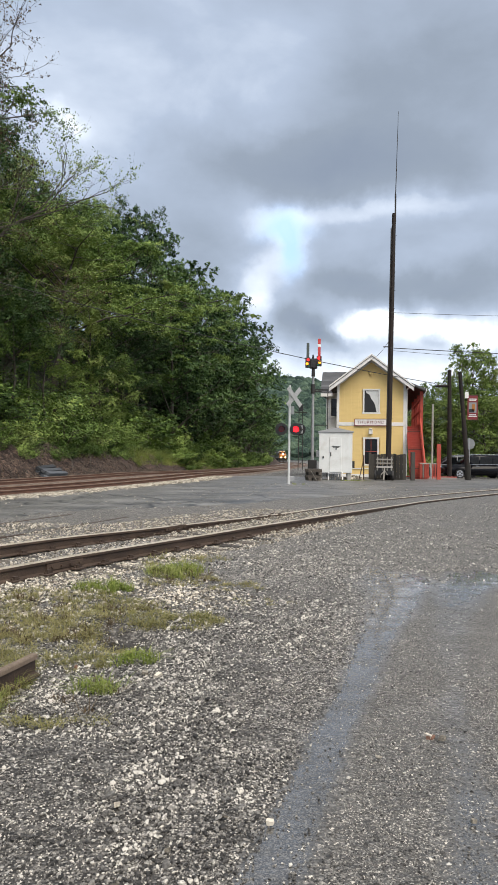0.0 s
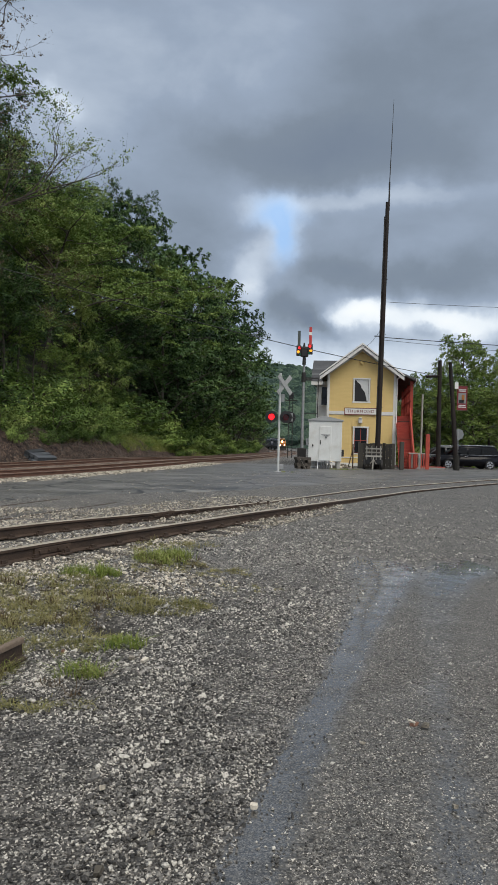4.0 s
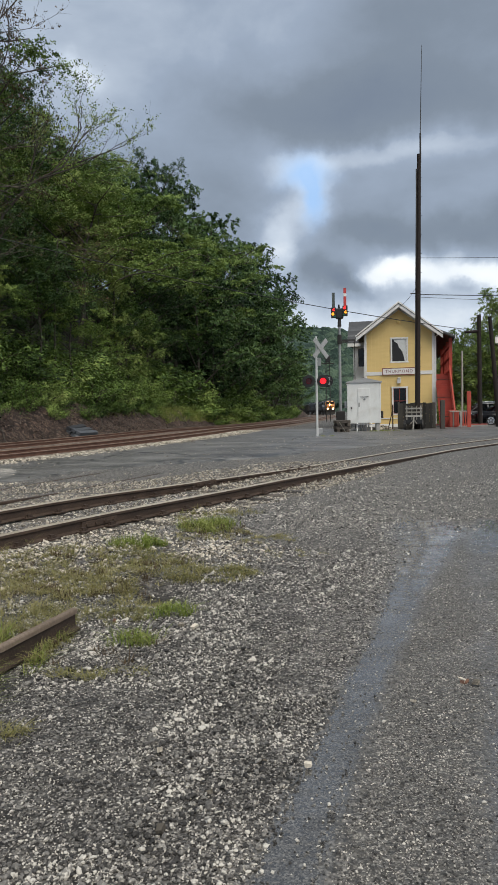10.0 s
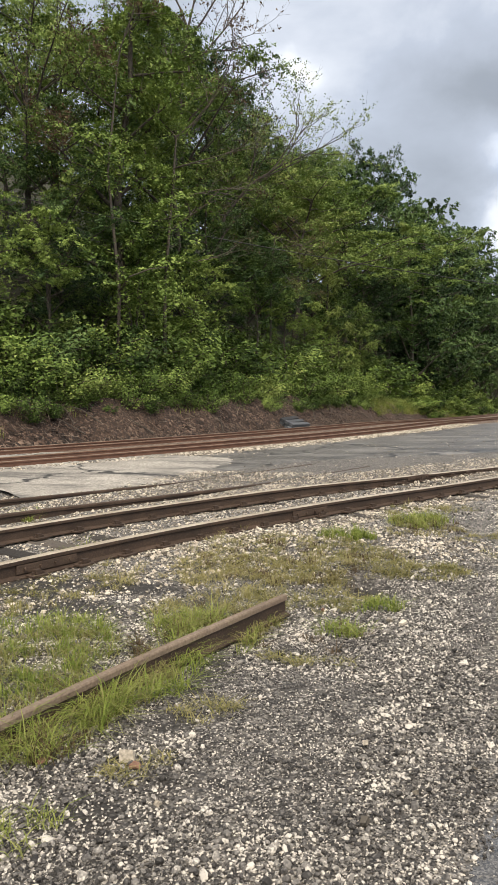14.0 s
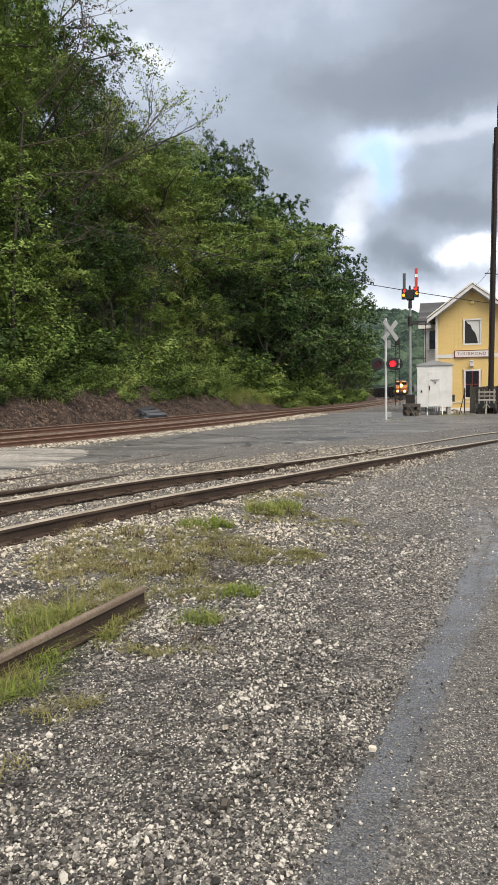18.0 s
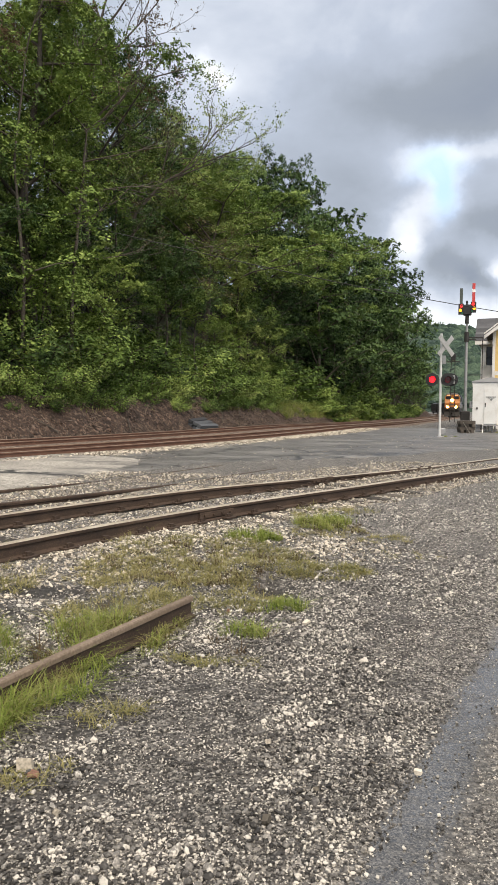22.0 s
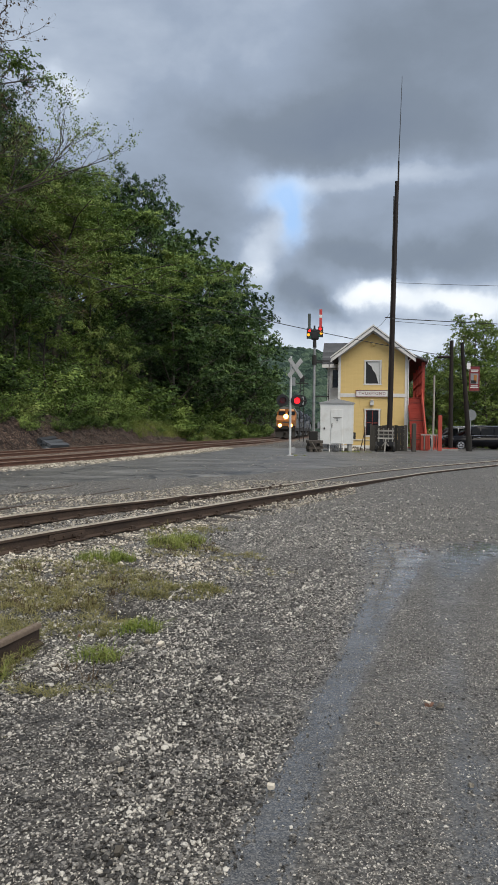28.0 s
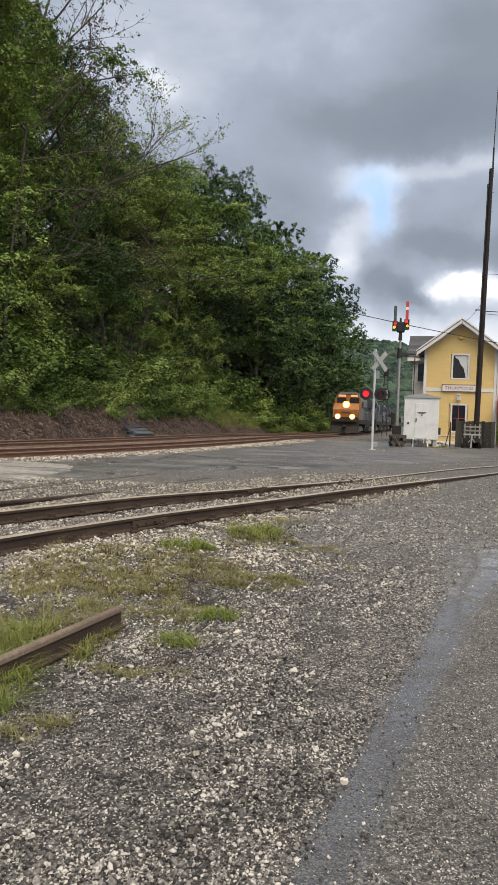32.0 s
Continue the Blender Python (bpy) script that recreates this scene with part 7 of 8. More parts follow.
    # trees across the road behind the parked cars
    for az, el, far, kind, wide in ((11.4, 4.2, 100, 12, 1.0), (12.3, 4.8, 92, 11, 0.9), (13.35, 5.9, 88, 12, 0.6), (14.2, 5.0, 84, 12, 0.9), (15.0, 6.3, 82, 11, 0.7), (15.9, 7.7, 80, 12, 0.65), (17.0, 9.0, 76, 11, 0.8), (17.6, 8.2, 80, 12, 0.7), (18.4, 6.8, 84, 11, 0.9), (19.5, 7.7, 78, 12, 0.8), (20.8, 8.0, 80, 11, 1.0), (22.4, 8.6, 78, 12, 1.0), (24.4, 8.4, 80, 11, 1.1), (26.4, 8.2, 80, 12, 1.1),
                                    (15.2, 4.6, 66, 12, 1.2), (17.8, 5.2, 66, 11, 1.2), (20.0, 5.4, 68, 12, 1.2), (13.0, 3.8, 70, 12, 1.2), (14.2, 4.2, 68, 11, 1.2), (16.5, 5.6, 67, 12, 1.1), (18.9, 5.4, 70, 12, 1.2), (21.5, 5.8, 70, 11, 1.2), (23.5, 5.6, 68, 12, 1.2)):
        x, y = far * math.sin(radians(az)), far * math.cos(radians(az))
        z = float(fall(y)) - 0.3
        ob = plant(kind, x, y, z, far * math.tan(radians(el)) + EYE[2] - z, rng.uniform(0, 360), wide)
        ob["group"] = "trees behind the parked cars"


build_forest()


def shrub_model(seed, mat, label, stems=14, leaves=180, size=0.034, flat=0.75):
    """A shrub of arching stems, each feathered with small leaves."""
    rng = np.random.default_rng(seed)
    stems_v, stems_f, pos, out = [], [], [], []
    for k in range(stems):
        a = rng.uniform(0, 6.28)
        r = rng.uniform(0.15, 0.95)
        e = np.array((math.cos(a) * r, math.sin(a) * r, rng.uniform(0.45, 1.05) * (1 - 0.45 * r * r)))
        b, m = np.array((0.08 * math.cos(a), 0.08 * math.sin(a), -0.15)), np.array((e[0] * 0.45, e[1] * 0.45, e[2] * 0.8))
        v, f = tube_rings([b, m, e], [0.016, 0.012, 0.004], 4)
        o = len(stems_v)
        stems_v.extend(v)
        stems_f.extend([tuple(i + o for i in q) for q in f])
        t = rng.uniform(0.12, 1.08, (leaves, 1))
        way = np.array((math.cos(a), math.sin(a), 0.4))
        p = (1 - t) ** 2 * b + 2 * t * (1 - t) * m + t * t * e
        j = rng.normal(0, 1, (leaves, 3))
        p = p + j / np.linalg.norm(j, axis=1)[:, None] * rng.uniform(0.02, 0.26, (leaves, 1)) * np.array([1, 1, flat])
        p[:, 2] = np.abs(p[:, 2])
        pos.append(p)
        out.append(np.repeat(way[None], leaves, 0) + j * 0.3)
    v, f = leaf_tris(rng, np.concatenate(pos), size, 0.9, np.concatenate(out) * 0.5)
    s = thing("shrub", Matrix.Identity(4), label, "shrub", "shrubs along the bank")
    part("wood", quads_mesh("wood", [tuple(p) for p in stems_v], stems_f, BARK, True), None, s)
    part("foliage", quads_mesh("foliage", v, f, mat), None, s)
    return s


SHRUBS = [shrub_model(31, LEAF, "leafy green shrub at the edge of the woods"), shrub_model(32, LEAF_YELLOW, "light green weedy shrub on the bank", 13, 150, 0.036), shrub_model(33, LEAF_DARK, "dark green shrub under the trees"), shrub_model(34, LEAF, "vine-covered green thicket on the bank", 13, 180, 0.037), shrub_model(35, LEAF, "green shrub far along the line", 11, 70, 0.075)]


def build_shrubs():
    rng = random.Random(5)
    used = set()
    for n0, gap, tall, lo in ((4.3, 1.5, 1.0, 0.7), (5.5, 1.4, 1.8, 1.0), (7.0, 1.7, 2.4, 1.2), (8.8, 2.6, 2.6, 1.2)):
        s = 5.0
        while s < MAIN_TWO.where_y(125):
            n = n0 + rng.uniform(-0.5, 0.5)
            x, y = MAIN_TWO.beside(s, n)
            k = rng.choice((0, 0, 1, 2, 3, 3)) if n0 > 6 else rng.choice((0, 1, 3, 3))
            m = pose(x, y, float(rise(n)) + float(fall(y)) - 0.1, rz=rng.uniform(0, 360))
            k = 4 if y > 62 else k
            if n0 < 5.2 and 58 < y < 88:
                s += gap
                continue
            if k in used:
                ob = copy_thing(SHRUBS[k], m)
            else:
                used.add(k)
                ob = SHRUBS[k]
                ob.matrix_basis = m
            q = tall * rng.uniform(lo * 0.7, 1.35)
            ob.scale = (q * 1.15, q * 1.15, q)
            s += gap * rng.uniform(0.7, 1.3) * (1.0 if y < 60 else 2.2)
    # a grassy stretch where the bank flattens
    for i in range(26):
        n = rng.uniform(3.6, 5.2)
        x, y = MAIN_TWO.beside(MAIN_TWO.where_y(rng.uniform(62, 100)), n)
        ob = copy_thing(SHRUBS[1], pose(x, y, float(rise(n)) + float(fall(y)) - 0.1, rz=rng.uniform(0, 360)))
        q = rng.uniform(0.5, 1.0)
        ob.scale = (q * 1.3, q * 1.3, q)
    for i in range(80):
        n = rng.uniform(2.6, 4.6)
        x, y = MAIN_TWO.beside(MAIN_TWO.where_y(rng.uniform(72, 170)), n)
        ob = copy_thing(SHRUBS[4], pose(x, y, float(rise(n)) + float(fall(y)) - 0.1, rz=rng.uniform(0, 360)))
        q = rng.uniform(0.8, 1.7)
        ob.scale = (q * 1.3, q * 1.3, q)
    # weeds along the far side of the road, under the trees behind the cars
    for i in range(16):
        far, az = rng.uniform(60, 66), 11.5 + i * 0.85
        x, y = far * math.sin(radians(az)), far * math.cos(radians(az))
        ob = copy_thing(SHRUBS[4], pose(x, y, float(fall(y)), rz=rng.uniform(0, 360)))
        ob.scale = (1.8, 1.8, rng.uniform(1.2, 2.0))
        ob["group"] = "shrubs behind the parked cars"


build_shrubs()


def undergrowth():
    """A loose carpet of vines and seedlings over the lower slope."""
    rng = np.random.default_rng(8)
    n = 42000
    s = rng.uniform(3, MAIN_TWO.where_y(120), n)
    off = 4.2 + np.abs(rng.normal(0, 3.4, n))
    P = np.empty((n, 3))
    ss = np.linspace(0, MAIN_TWO.s[-1], 1500)
    base = np.array([MAIN_TWO.at(u) for u in ss])
    ways = np.array([MAIN_TWO.way(u) for u in ss])
    i = np.clip((s / ss[-1] * 1499).astype(int), 0, 1499)
    P[:, :2] = base[i] + ways[i] * rng.uniform(-0.3, 0.3, (n, 1)) + off[:, None] * np.c_[-ways[i][:, 1], ways[i][:, 0]]
    P[:, 2] = rise(off) + fall(P[:, 1]) + rng.uniform(0.0, 0.5, n) * np.clip(off - 4.0, 0.1, 1.2)
    v, f = leaf_quads(rng, P, 0.075, 0.9)
    # the dark leaf colour carries the shade under the trees
    ob = new("undergrowth", quads_mesh("undergrowth", v, f, LEAF_DARK))
    tagged(ob, "low vines and seedlings covering the slope", "undergrowth", kind="stuff")


undergrowth()


def bank_grass():
    """Long grass on the bank, thickest where it flattens."""
    rng = np.random.default_rng(15)
    ss = np.linspace(0, MAIN_TWO.where_y(130), 900)
    base = np.array([MAIN_TWO.at(u) for u in ss])
    ways = np.array([MAIN_TWO.way(u) for u in ss])
    V = []
    for n, y0, y1, off0, off1, tall in ((20000, 57, 96, 3.3, 6.0, 0.6), (3000, 76, 110, 2.5, 3.4, 0.4), (2600, 12, 20.5, 3.2, 5.0, 0.4), (1600, 20, 56, 4.0, 5.0, 0.3)):
        i = np.searchsorted(ss, rng.uniform(MAIN_TWO.where_y(y0), MAIN_TWO.where_y(y1), n)).clip(0, 899)
        off = rng.uniform(off0, off1, n)
        P = np.c_[base[i] + ways[i] * rng.uniform(-0.1, 0.1, (n, 1)) + off[:, None] * np.c_[-ways[i][:, 1], ways[i][:, 0]], np.zeros(n)]
        P[:, 2] = rise(off) + fall(P[:, 1]) - 0.08
        d, h = rng.uniform(0, 6.283, n), tall * rng.uniform(0.4, 1.2, n)
        w = rng.uniform(0.006, 0.016, n)
        side = np.c_[-np.sin(d), np.cos(d), 0 * d] * w[:, None]
        mid = P + np.c_[np.cos(d) * h * 0.15, np.sin(d) * h * 0.15, h * 0.6]
        tip = P + np.c_[np.cos(d) * h * 0.8, np.sin(d) * h * 0.8, h * 0.75]
        V.append(np.stack([P - side, P + side, mid + side * 0.8, mid - side * 0.8, tip + side * 0.1, tip - side * 0.1], 1).reshape(-1, 3))
    V = np.concatenate(V)
    i = np.arange(len(V) // 6)[:, None] * 6
    ob = new("bank_grass", quads_mesh("bank_grass", V, np.concatenate([i + [0, 1, 2, 3], i + [3, 2, 4, 5]], 0), GRASS))
    tagged(ob, "long light green grass growing on the bank", "grass", kind="stuff")


bank_grass()


# ---- grass and weeds in the yard ----
def grass_patch(rng, x, y, rx, ry, blades, tall, bend=0.6):
    a, r = rng.uniform(0, 6.283, blades), np.sqrt(rng.uniform(0, 1, blades))
    # blades stand in tufts
    t = rng.integers(0, max(2, blades // 26), blades)
    ta, tr = rng.uniform(0, 6.283, t.max() + 1), np.sqrt(rng.uniform(0, 1, t.max() + 1))
    px = x + rx * tr[t] * np.cos(ta[t]) + rng.normal(0, 0.028, blades)
    py = y + ry * tr[t] * np.sin(ta[t]) + rng.normal(0, 0.028, blades)
    h = tall * rng.uniform(0.35, 1.1, blades) * (0.6 + 0.6 * rng.uniform(0, 1, t.max() + 1)[t])
    d = rng.uniform(0, 6.283, blades)
    k = h * bend * rng.uniform(0.1, 1.9, blades)
    h = h * rng.uniform(0.45, 1.0, blades)
    w = rng.uniform(0.0011, 0.0024, blades) * (1 + 0.05 * np.hypot(x, y))
    z = hollow(px, py) - 0.015
    base = np.c_[px, py, z]
    tip = base + np.c_[np.cos(d) * k, np.sin(d) * k, h * 0.85]
    mid = base + np.c_[np.cos(d) * k * 0.35, np.sin(d) * k * 0.35, h * 0.62]
    side = np.c_[-np.sin(d), np.cos(d), 0 * d] * w[:, None]
    verts = np.stack([base - side, base + side, mid + side * 0.9, mid - side * 0.9, tip + side * 0.12, tip - side * 0.12], 1).reshape(-1, 3)
    i = np.arange(blades)[:, None] * 6
    return verts, np.concatenate([i + [0, 1, 2, 3], i + [3, 2, 4, 5]], 0)


def build_grass():
    rng = np.random.default_rng(12)
    sets = {
        "grass": (GRASS, "bright tufts of yellow-green grass in the gravel", [(-1.62, 7.75, 0.30, 0.25, 1100, 0.15, 0.8), (-0.95, 8.9, 0.34, 0.42, 1700, 0.17, 0.8), (-0.86, 5.15, 0.18, 0.14, 420, 0.13, 0.9), (-0.98, 4.5, 0.14, 0.11, 330, 0.13, 0.9), (-1.86, 2.95, 0.20, 0.20, 420, 0.20, 1.1), (-2.15, 2.45, 0.30, 0.25, 700, 0.21, 1.1), (-1.62, 2.0, 0.14, 0.14, 260, 0.1, 0.9), (-1.78, 3.75, 0.10, 0.28, 500, 0.18, 1.1), (-2.75, 3.8, 0.45, 0.4, 1300, 0.14, 0.9), (-1.62, 3.45, 0.07, 0.45, 240, 0.16, 1.2), (-1.80, 2.75, 0.07, 0.35, 320, 0.20, 1.2), (-1.48, 4.2, 0.06, 0.35, 160, 0.14, 1.2), (-2.3, 3.3, 0.3, 0.4, 700, 0.14, 0.9), (-6.0, 8.0, 0.25, 0.5, 500, 0.15, 0.9), (-1.98, 4.35, 0.22, 0.35, 700, 0.15, 1.1), (5.75, 40.6, 0.9, 0.5, 900, 0.14, 1.0), (2.2, 35.1, 0.4, 0.25, 160, 0.14, 1.0), (-4.15, 6.3, 0.2, 0.4, 260, 0.13, 0.9)]),
        "weeds": (MAT_GRASS, "low olive weeds spreading over the gravel", [(-1.85, 6.6, 1.0, 1.0, 8000, 0.07, 1.4), (-2.2, 5.9, 0.8, 0.6, 3600, 0.07, 1.3), (-1.4, 5.4, 0.5, 0.55, 2600, 0.07, 1.3), (-0.62, 6.25, 0.40, 0.28, 1500, 0.08, 1.2), (-1.95, 4.7, 0.40, 0.6, 2200, 0.10, 1.2), (-2.5, 3.4, 0.45, 0.6, 2000, 0.10, 1.2), (-1.52, 4.45, 0.10, 0.35, 500, 0.14, 1.0), (-1.80, 3.35, 0.12, 0.5, 800, 0.15, 1.0), (-2.05, 2.6, 0.14, 0.4, 700, 0.16, 1.0), (-1.08, 3.95, 0.26, 0.14, 500, 0.05, 1.4), (-1.32, 3.1, 0.18, 0.12, 300, 0.06, 1.4), (-0.2, 8.0, 0.35, 0.25, 500, 0.06, 1.3), (-3.3, 5.2, 0.4, 0.6, 800, 0.09, 1.2), (-3.7, 4.2, 0.6, 0.6, 1200, 0.09, 1.2), (-0.75, 9.9, 0.4, 0.3, 500, 0.09, 1.2), (-2.9, 7.6, 0.1, 1.2, 360, 0.12, 1.0), (-1.35, 10.2, 0.1, 1.0, 300, 0.10, 1.0), (-0.85, 8.4, 0.5, 0.4, 900, 0.07, 1.3), (0.15, 7.3, 0.35, 0.4, 200, 0.04, 1.4), (-1.4, 2.55, 0.14, 0.14, 200, 0.06, 1.3)]),
        "dry_grass": (LEAF_DRY, "dry brown grass among the weeds", [(-1.8, 6.4, 0.9, 0.9, 1500, 0.09, 1.2), (-2.0, 2.7, 0.3, 0.45, 600, 0.17, 1.0), (-1.9, 4.2, 0.3, 0.7, 520, 0.13, 1.0), (-0.8, 8.6, 0.5, 0.5, 400, 0.12, 1.0), (-1.2, 4.4, 0.4, 0.4, 260, 0.08, 1.2)]),
    }
    for name, (mat, label, patches) in sets.items():
        V, F, o = [], [], 0
        for p in patches:
            v, f = grass_patch(rng, *p)
            V.append(v)
            F.append(f + o)
            o += len(v)
        ob = new(name, quads_mesh(name, np.concatenate(V), np.concatenate(F), mat))
        tagged(ob, label, "grass", kind="stuff")


build_grass()


def build_litter():
    rng = random.Random(77)
    for i in range(14):
        s = MAIN_TWO.where_y(rng.uniform(20, 62))
        n = rng.uniform(2.7, 3.6)
        a, b = MAIN_TWO.beside(s, n), MAIN_TWO.beside(s + rng.uniform(-1.4, 1.4), n + rng.uniform(0.5, 1.3))
        za, zb = float(rise(n)) + 0.10, float(rise(n + 0.9)) + 0.22
        p, q = Vector((a[0], a[1], za)), Vector((b[0], b[1], zb))
        m = p.lerp(q, 0.5) + Vector((rng.uniform(-0.1, 0.1), rng.uniform(-0.1, 0.1), rng.uniform(0.0, 0.12)))
        v, f = tube_rings([p, m, q], [0.035, 0.025, 0.010], 6)
        t = m + Vector((rng.uniform(-0.5, 0.5), rng.uniform(-0.3, 0.3), 0.25))
        v2, f2 = tube_rings([m, t], [0.016, 0.006], 5)
        ob = new("fallen_branch", quads_mesh("fallen_branch", [tuple(w) for w in v + v2], f + [tuple(k + len(v) for k in w) for w in f2], DEAD if i % 2 else BARK, True))
        tagged(ob, "dead fallen branch lying on the earth bank", "branch", "fallen branches")
    for x, y, r in ((-1.80, 2.45, 0.045), (-1.42, 2.53, 0.042), (-1.22, 4.98, 0.018), (0.94, 3.77, 0.03)):
        bm = bmesh.new()
        bmesh.ops.create_icosphere(bm, subdivisions=1, radius=1.0)
        for v in bm.verts:
            v.co = Vector((v.co.x * r * rng.uniform(0.7, 1.2), v.co.y * r * 0.7 * rng.uniform(0.7, 1.2), v.co.z * 0.018 * rng.uniform(0.7, 1.1)))
        ob = new("brick_fragment", mesh_of(bm, "brick_fragment"))
        ob.data.materials.append(BRICK)
        ob.matrix_basis = pose(x, y, float(hollow(np.array(x), np.array(y))) - 0.004, 6, 8, rng.uniform(0, 180))
        tagged(ob, "worn orange brick fragment lying in the gravel", "brick", "brick fragments")


LITTER = material("brown_twig_litter", [(0.018, 0.012, 0.009), (0.038, 0.026, 0.020), (0.075, 0.055, 0.043), (0.19, 0.155, 0.125)], 3.0, 0.9, 0, 0.3, 0.004, 30.0, "island")
BRICK = material("worn_orange_brick", [(0.10, 0.055, 0.038), (0.20, 0.105, 0.07), (0.30, 0.19, 0.135)], 14.0, 0.9, 0, 0.4, 0.004, 80.0)
build_litter()


# ---- loose stone ----
CUBE_F = np.array([(0, 3, 2, 1), (4, 5, 6, 7), (0, 1, 5, 4), (1, 2, 6, 5), (2, 3, 7, 6), (3, 0, 4, 7)])
CUBE_V = np.array([(-1, -1, -1), (1, -1, -1), (1, 1, -1), (-1, 1, -1), (-1, -1, 1), (1, -1, 1), (1, 1, 1), (-1, 1, 1)], float)


OCTA_V = np.array([(1, 0, 0), (0, 1, 0), (-1, 0, 0), (0, -1, 0), (0, 0, 1), (0, 0, -1)], float) * 1.25
OCTA_F = np.array([(0, 1, 4), (1, 2, 4), (2, 3, 4), (3, 0, 4), (1, 0, 5), (2, 1, 5), (3, 2, 5), (0, 3, 5)])
FORMS = {"cube": (CUBE_V, CUBE_F, 0.45), "octa": (OCTA_V, OCTA_F, 0.6), "ico": (ICO_V, ICO_F, 0.5), "tetra": (np.array([(1, 1, -1), (-1, 1, 1), (1, -1, 1), (-1, -1, -1)], float), np.array([(0, 1, 2), (0, 3, 1), (0, 2, 3), (1, 3, 2)]), 0.6)}


def stones(name, xy, z, size, mat, label, seed, form="cube"):
    """Broken stones, each with its own shape and turn, at given places."""
    rng = np.random.default_rng(seed)
    n = len(xy)
    FV, FF, low = FORMS[form]
    k = len(FV)
    shape = FV[None] * rng.uniform(low, 1.0, (n, k, 3)) * np.stack([rng.uniform(0.75, 1.25, n), rng.uniform(0.6, 1.0, n), rng.uniform(0.4, 0.75, n)], -1)[:, None]
    a, b, c = rng.uniform(0, 6.283, n), rng.normal(0, 0.35, n), rng.normal(0, 0.35, n)
    ca, sa, cb, sb, cc, sc = np.cos(a), np.sin(a), np.cos(b), np.sin(b), np.cos(c), np.sin(c)
    o = np.zeros(n)
    R1 = np.stack([np.stack([ca, -sa, o], -1), np.stack([sa, ca, o], -1), np.stack([o, o, o + 1], -1)], 1)
    R2 = np.stack([np.stack([cb, o, sb], -1), np.stack([o, o + 1, o], -1), np.stack([-sb, o, cb], -1)], 1)
    R3 = np.stack([np.stack([o + 1, o, o], -1), np.stack([o, cc, -sc], -1), np.stack([o, sc, cc], -1)], 1)
    v = np.einsum("nij,nkj->nki", R1 @ R2 @ R3, shape) * (size[:, None, None] * 0.5)
    v += np.c_[xy, z + size * (0.24 if form == "ico" else 0.14)][:, None]
    f = (np.arange(n)[:, None, None] * k + FF[None]).reshape(-1, FF.shape[1])
    ob = new(name, quads_mesh(name, v.reshape(-1, 3), f, mat))
    return tagged(ob, label, "gravel", kind="stuff")


def track_gap(line, x, y):
    """Distance of places from a line."""
    p = line.p[::3]
    return np.min(np.hypot(x[:, None] - p[None, :, 0], y[:, None] - p[None, :, 1]), 1)


def scatter(rng, n, y0, y1, power, az0=-46.0, az1=30.0):
    """Places in the fan before the camera, closer ones denser."""
    t = rng.uniform(0, 1, n)
    y = (y0 ** power + t * (y1 ** power - y0 ** power)) ** (1 / power)
    a = np.radians(rng.uniform(az0, az1, n))
    return y * np.sin(a), y * np.cos(a)


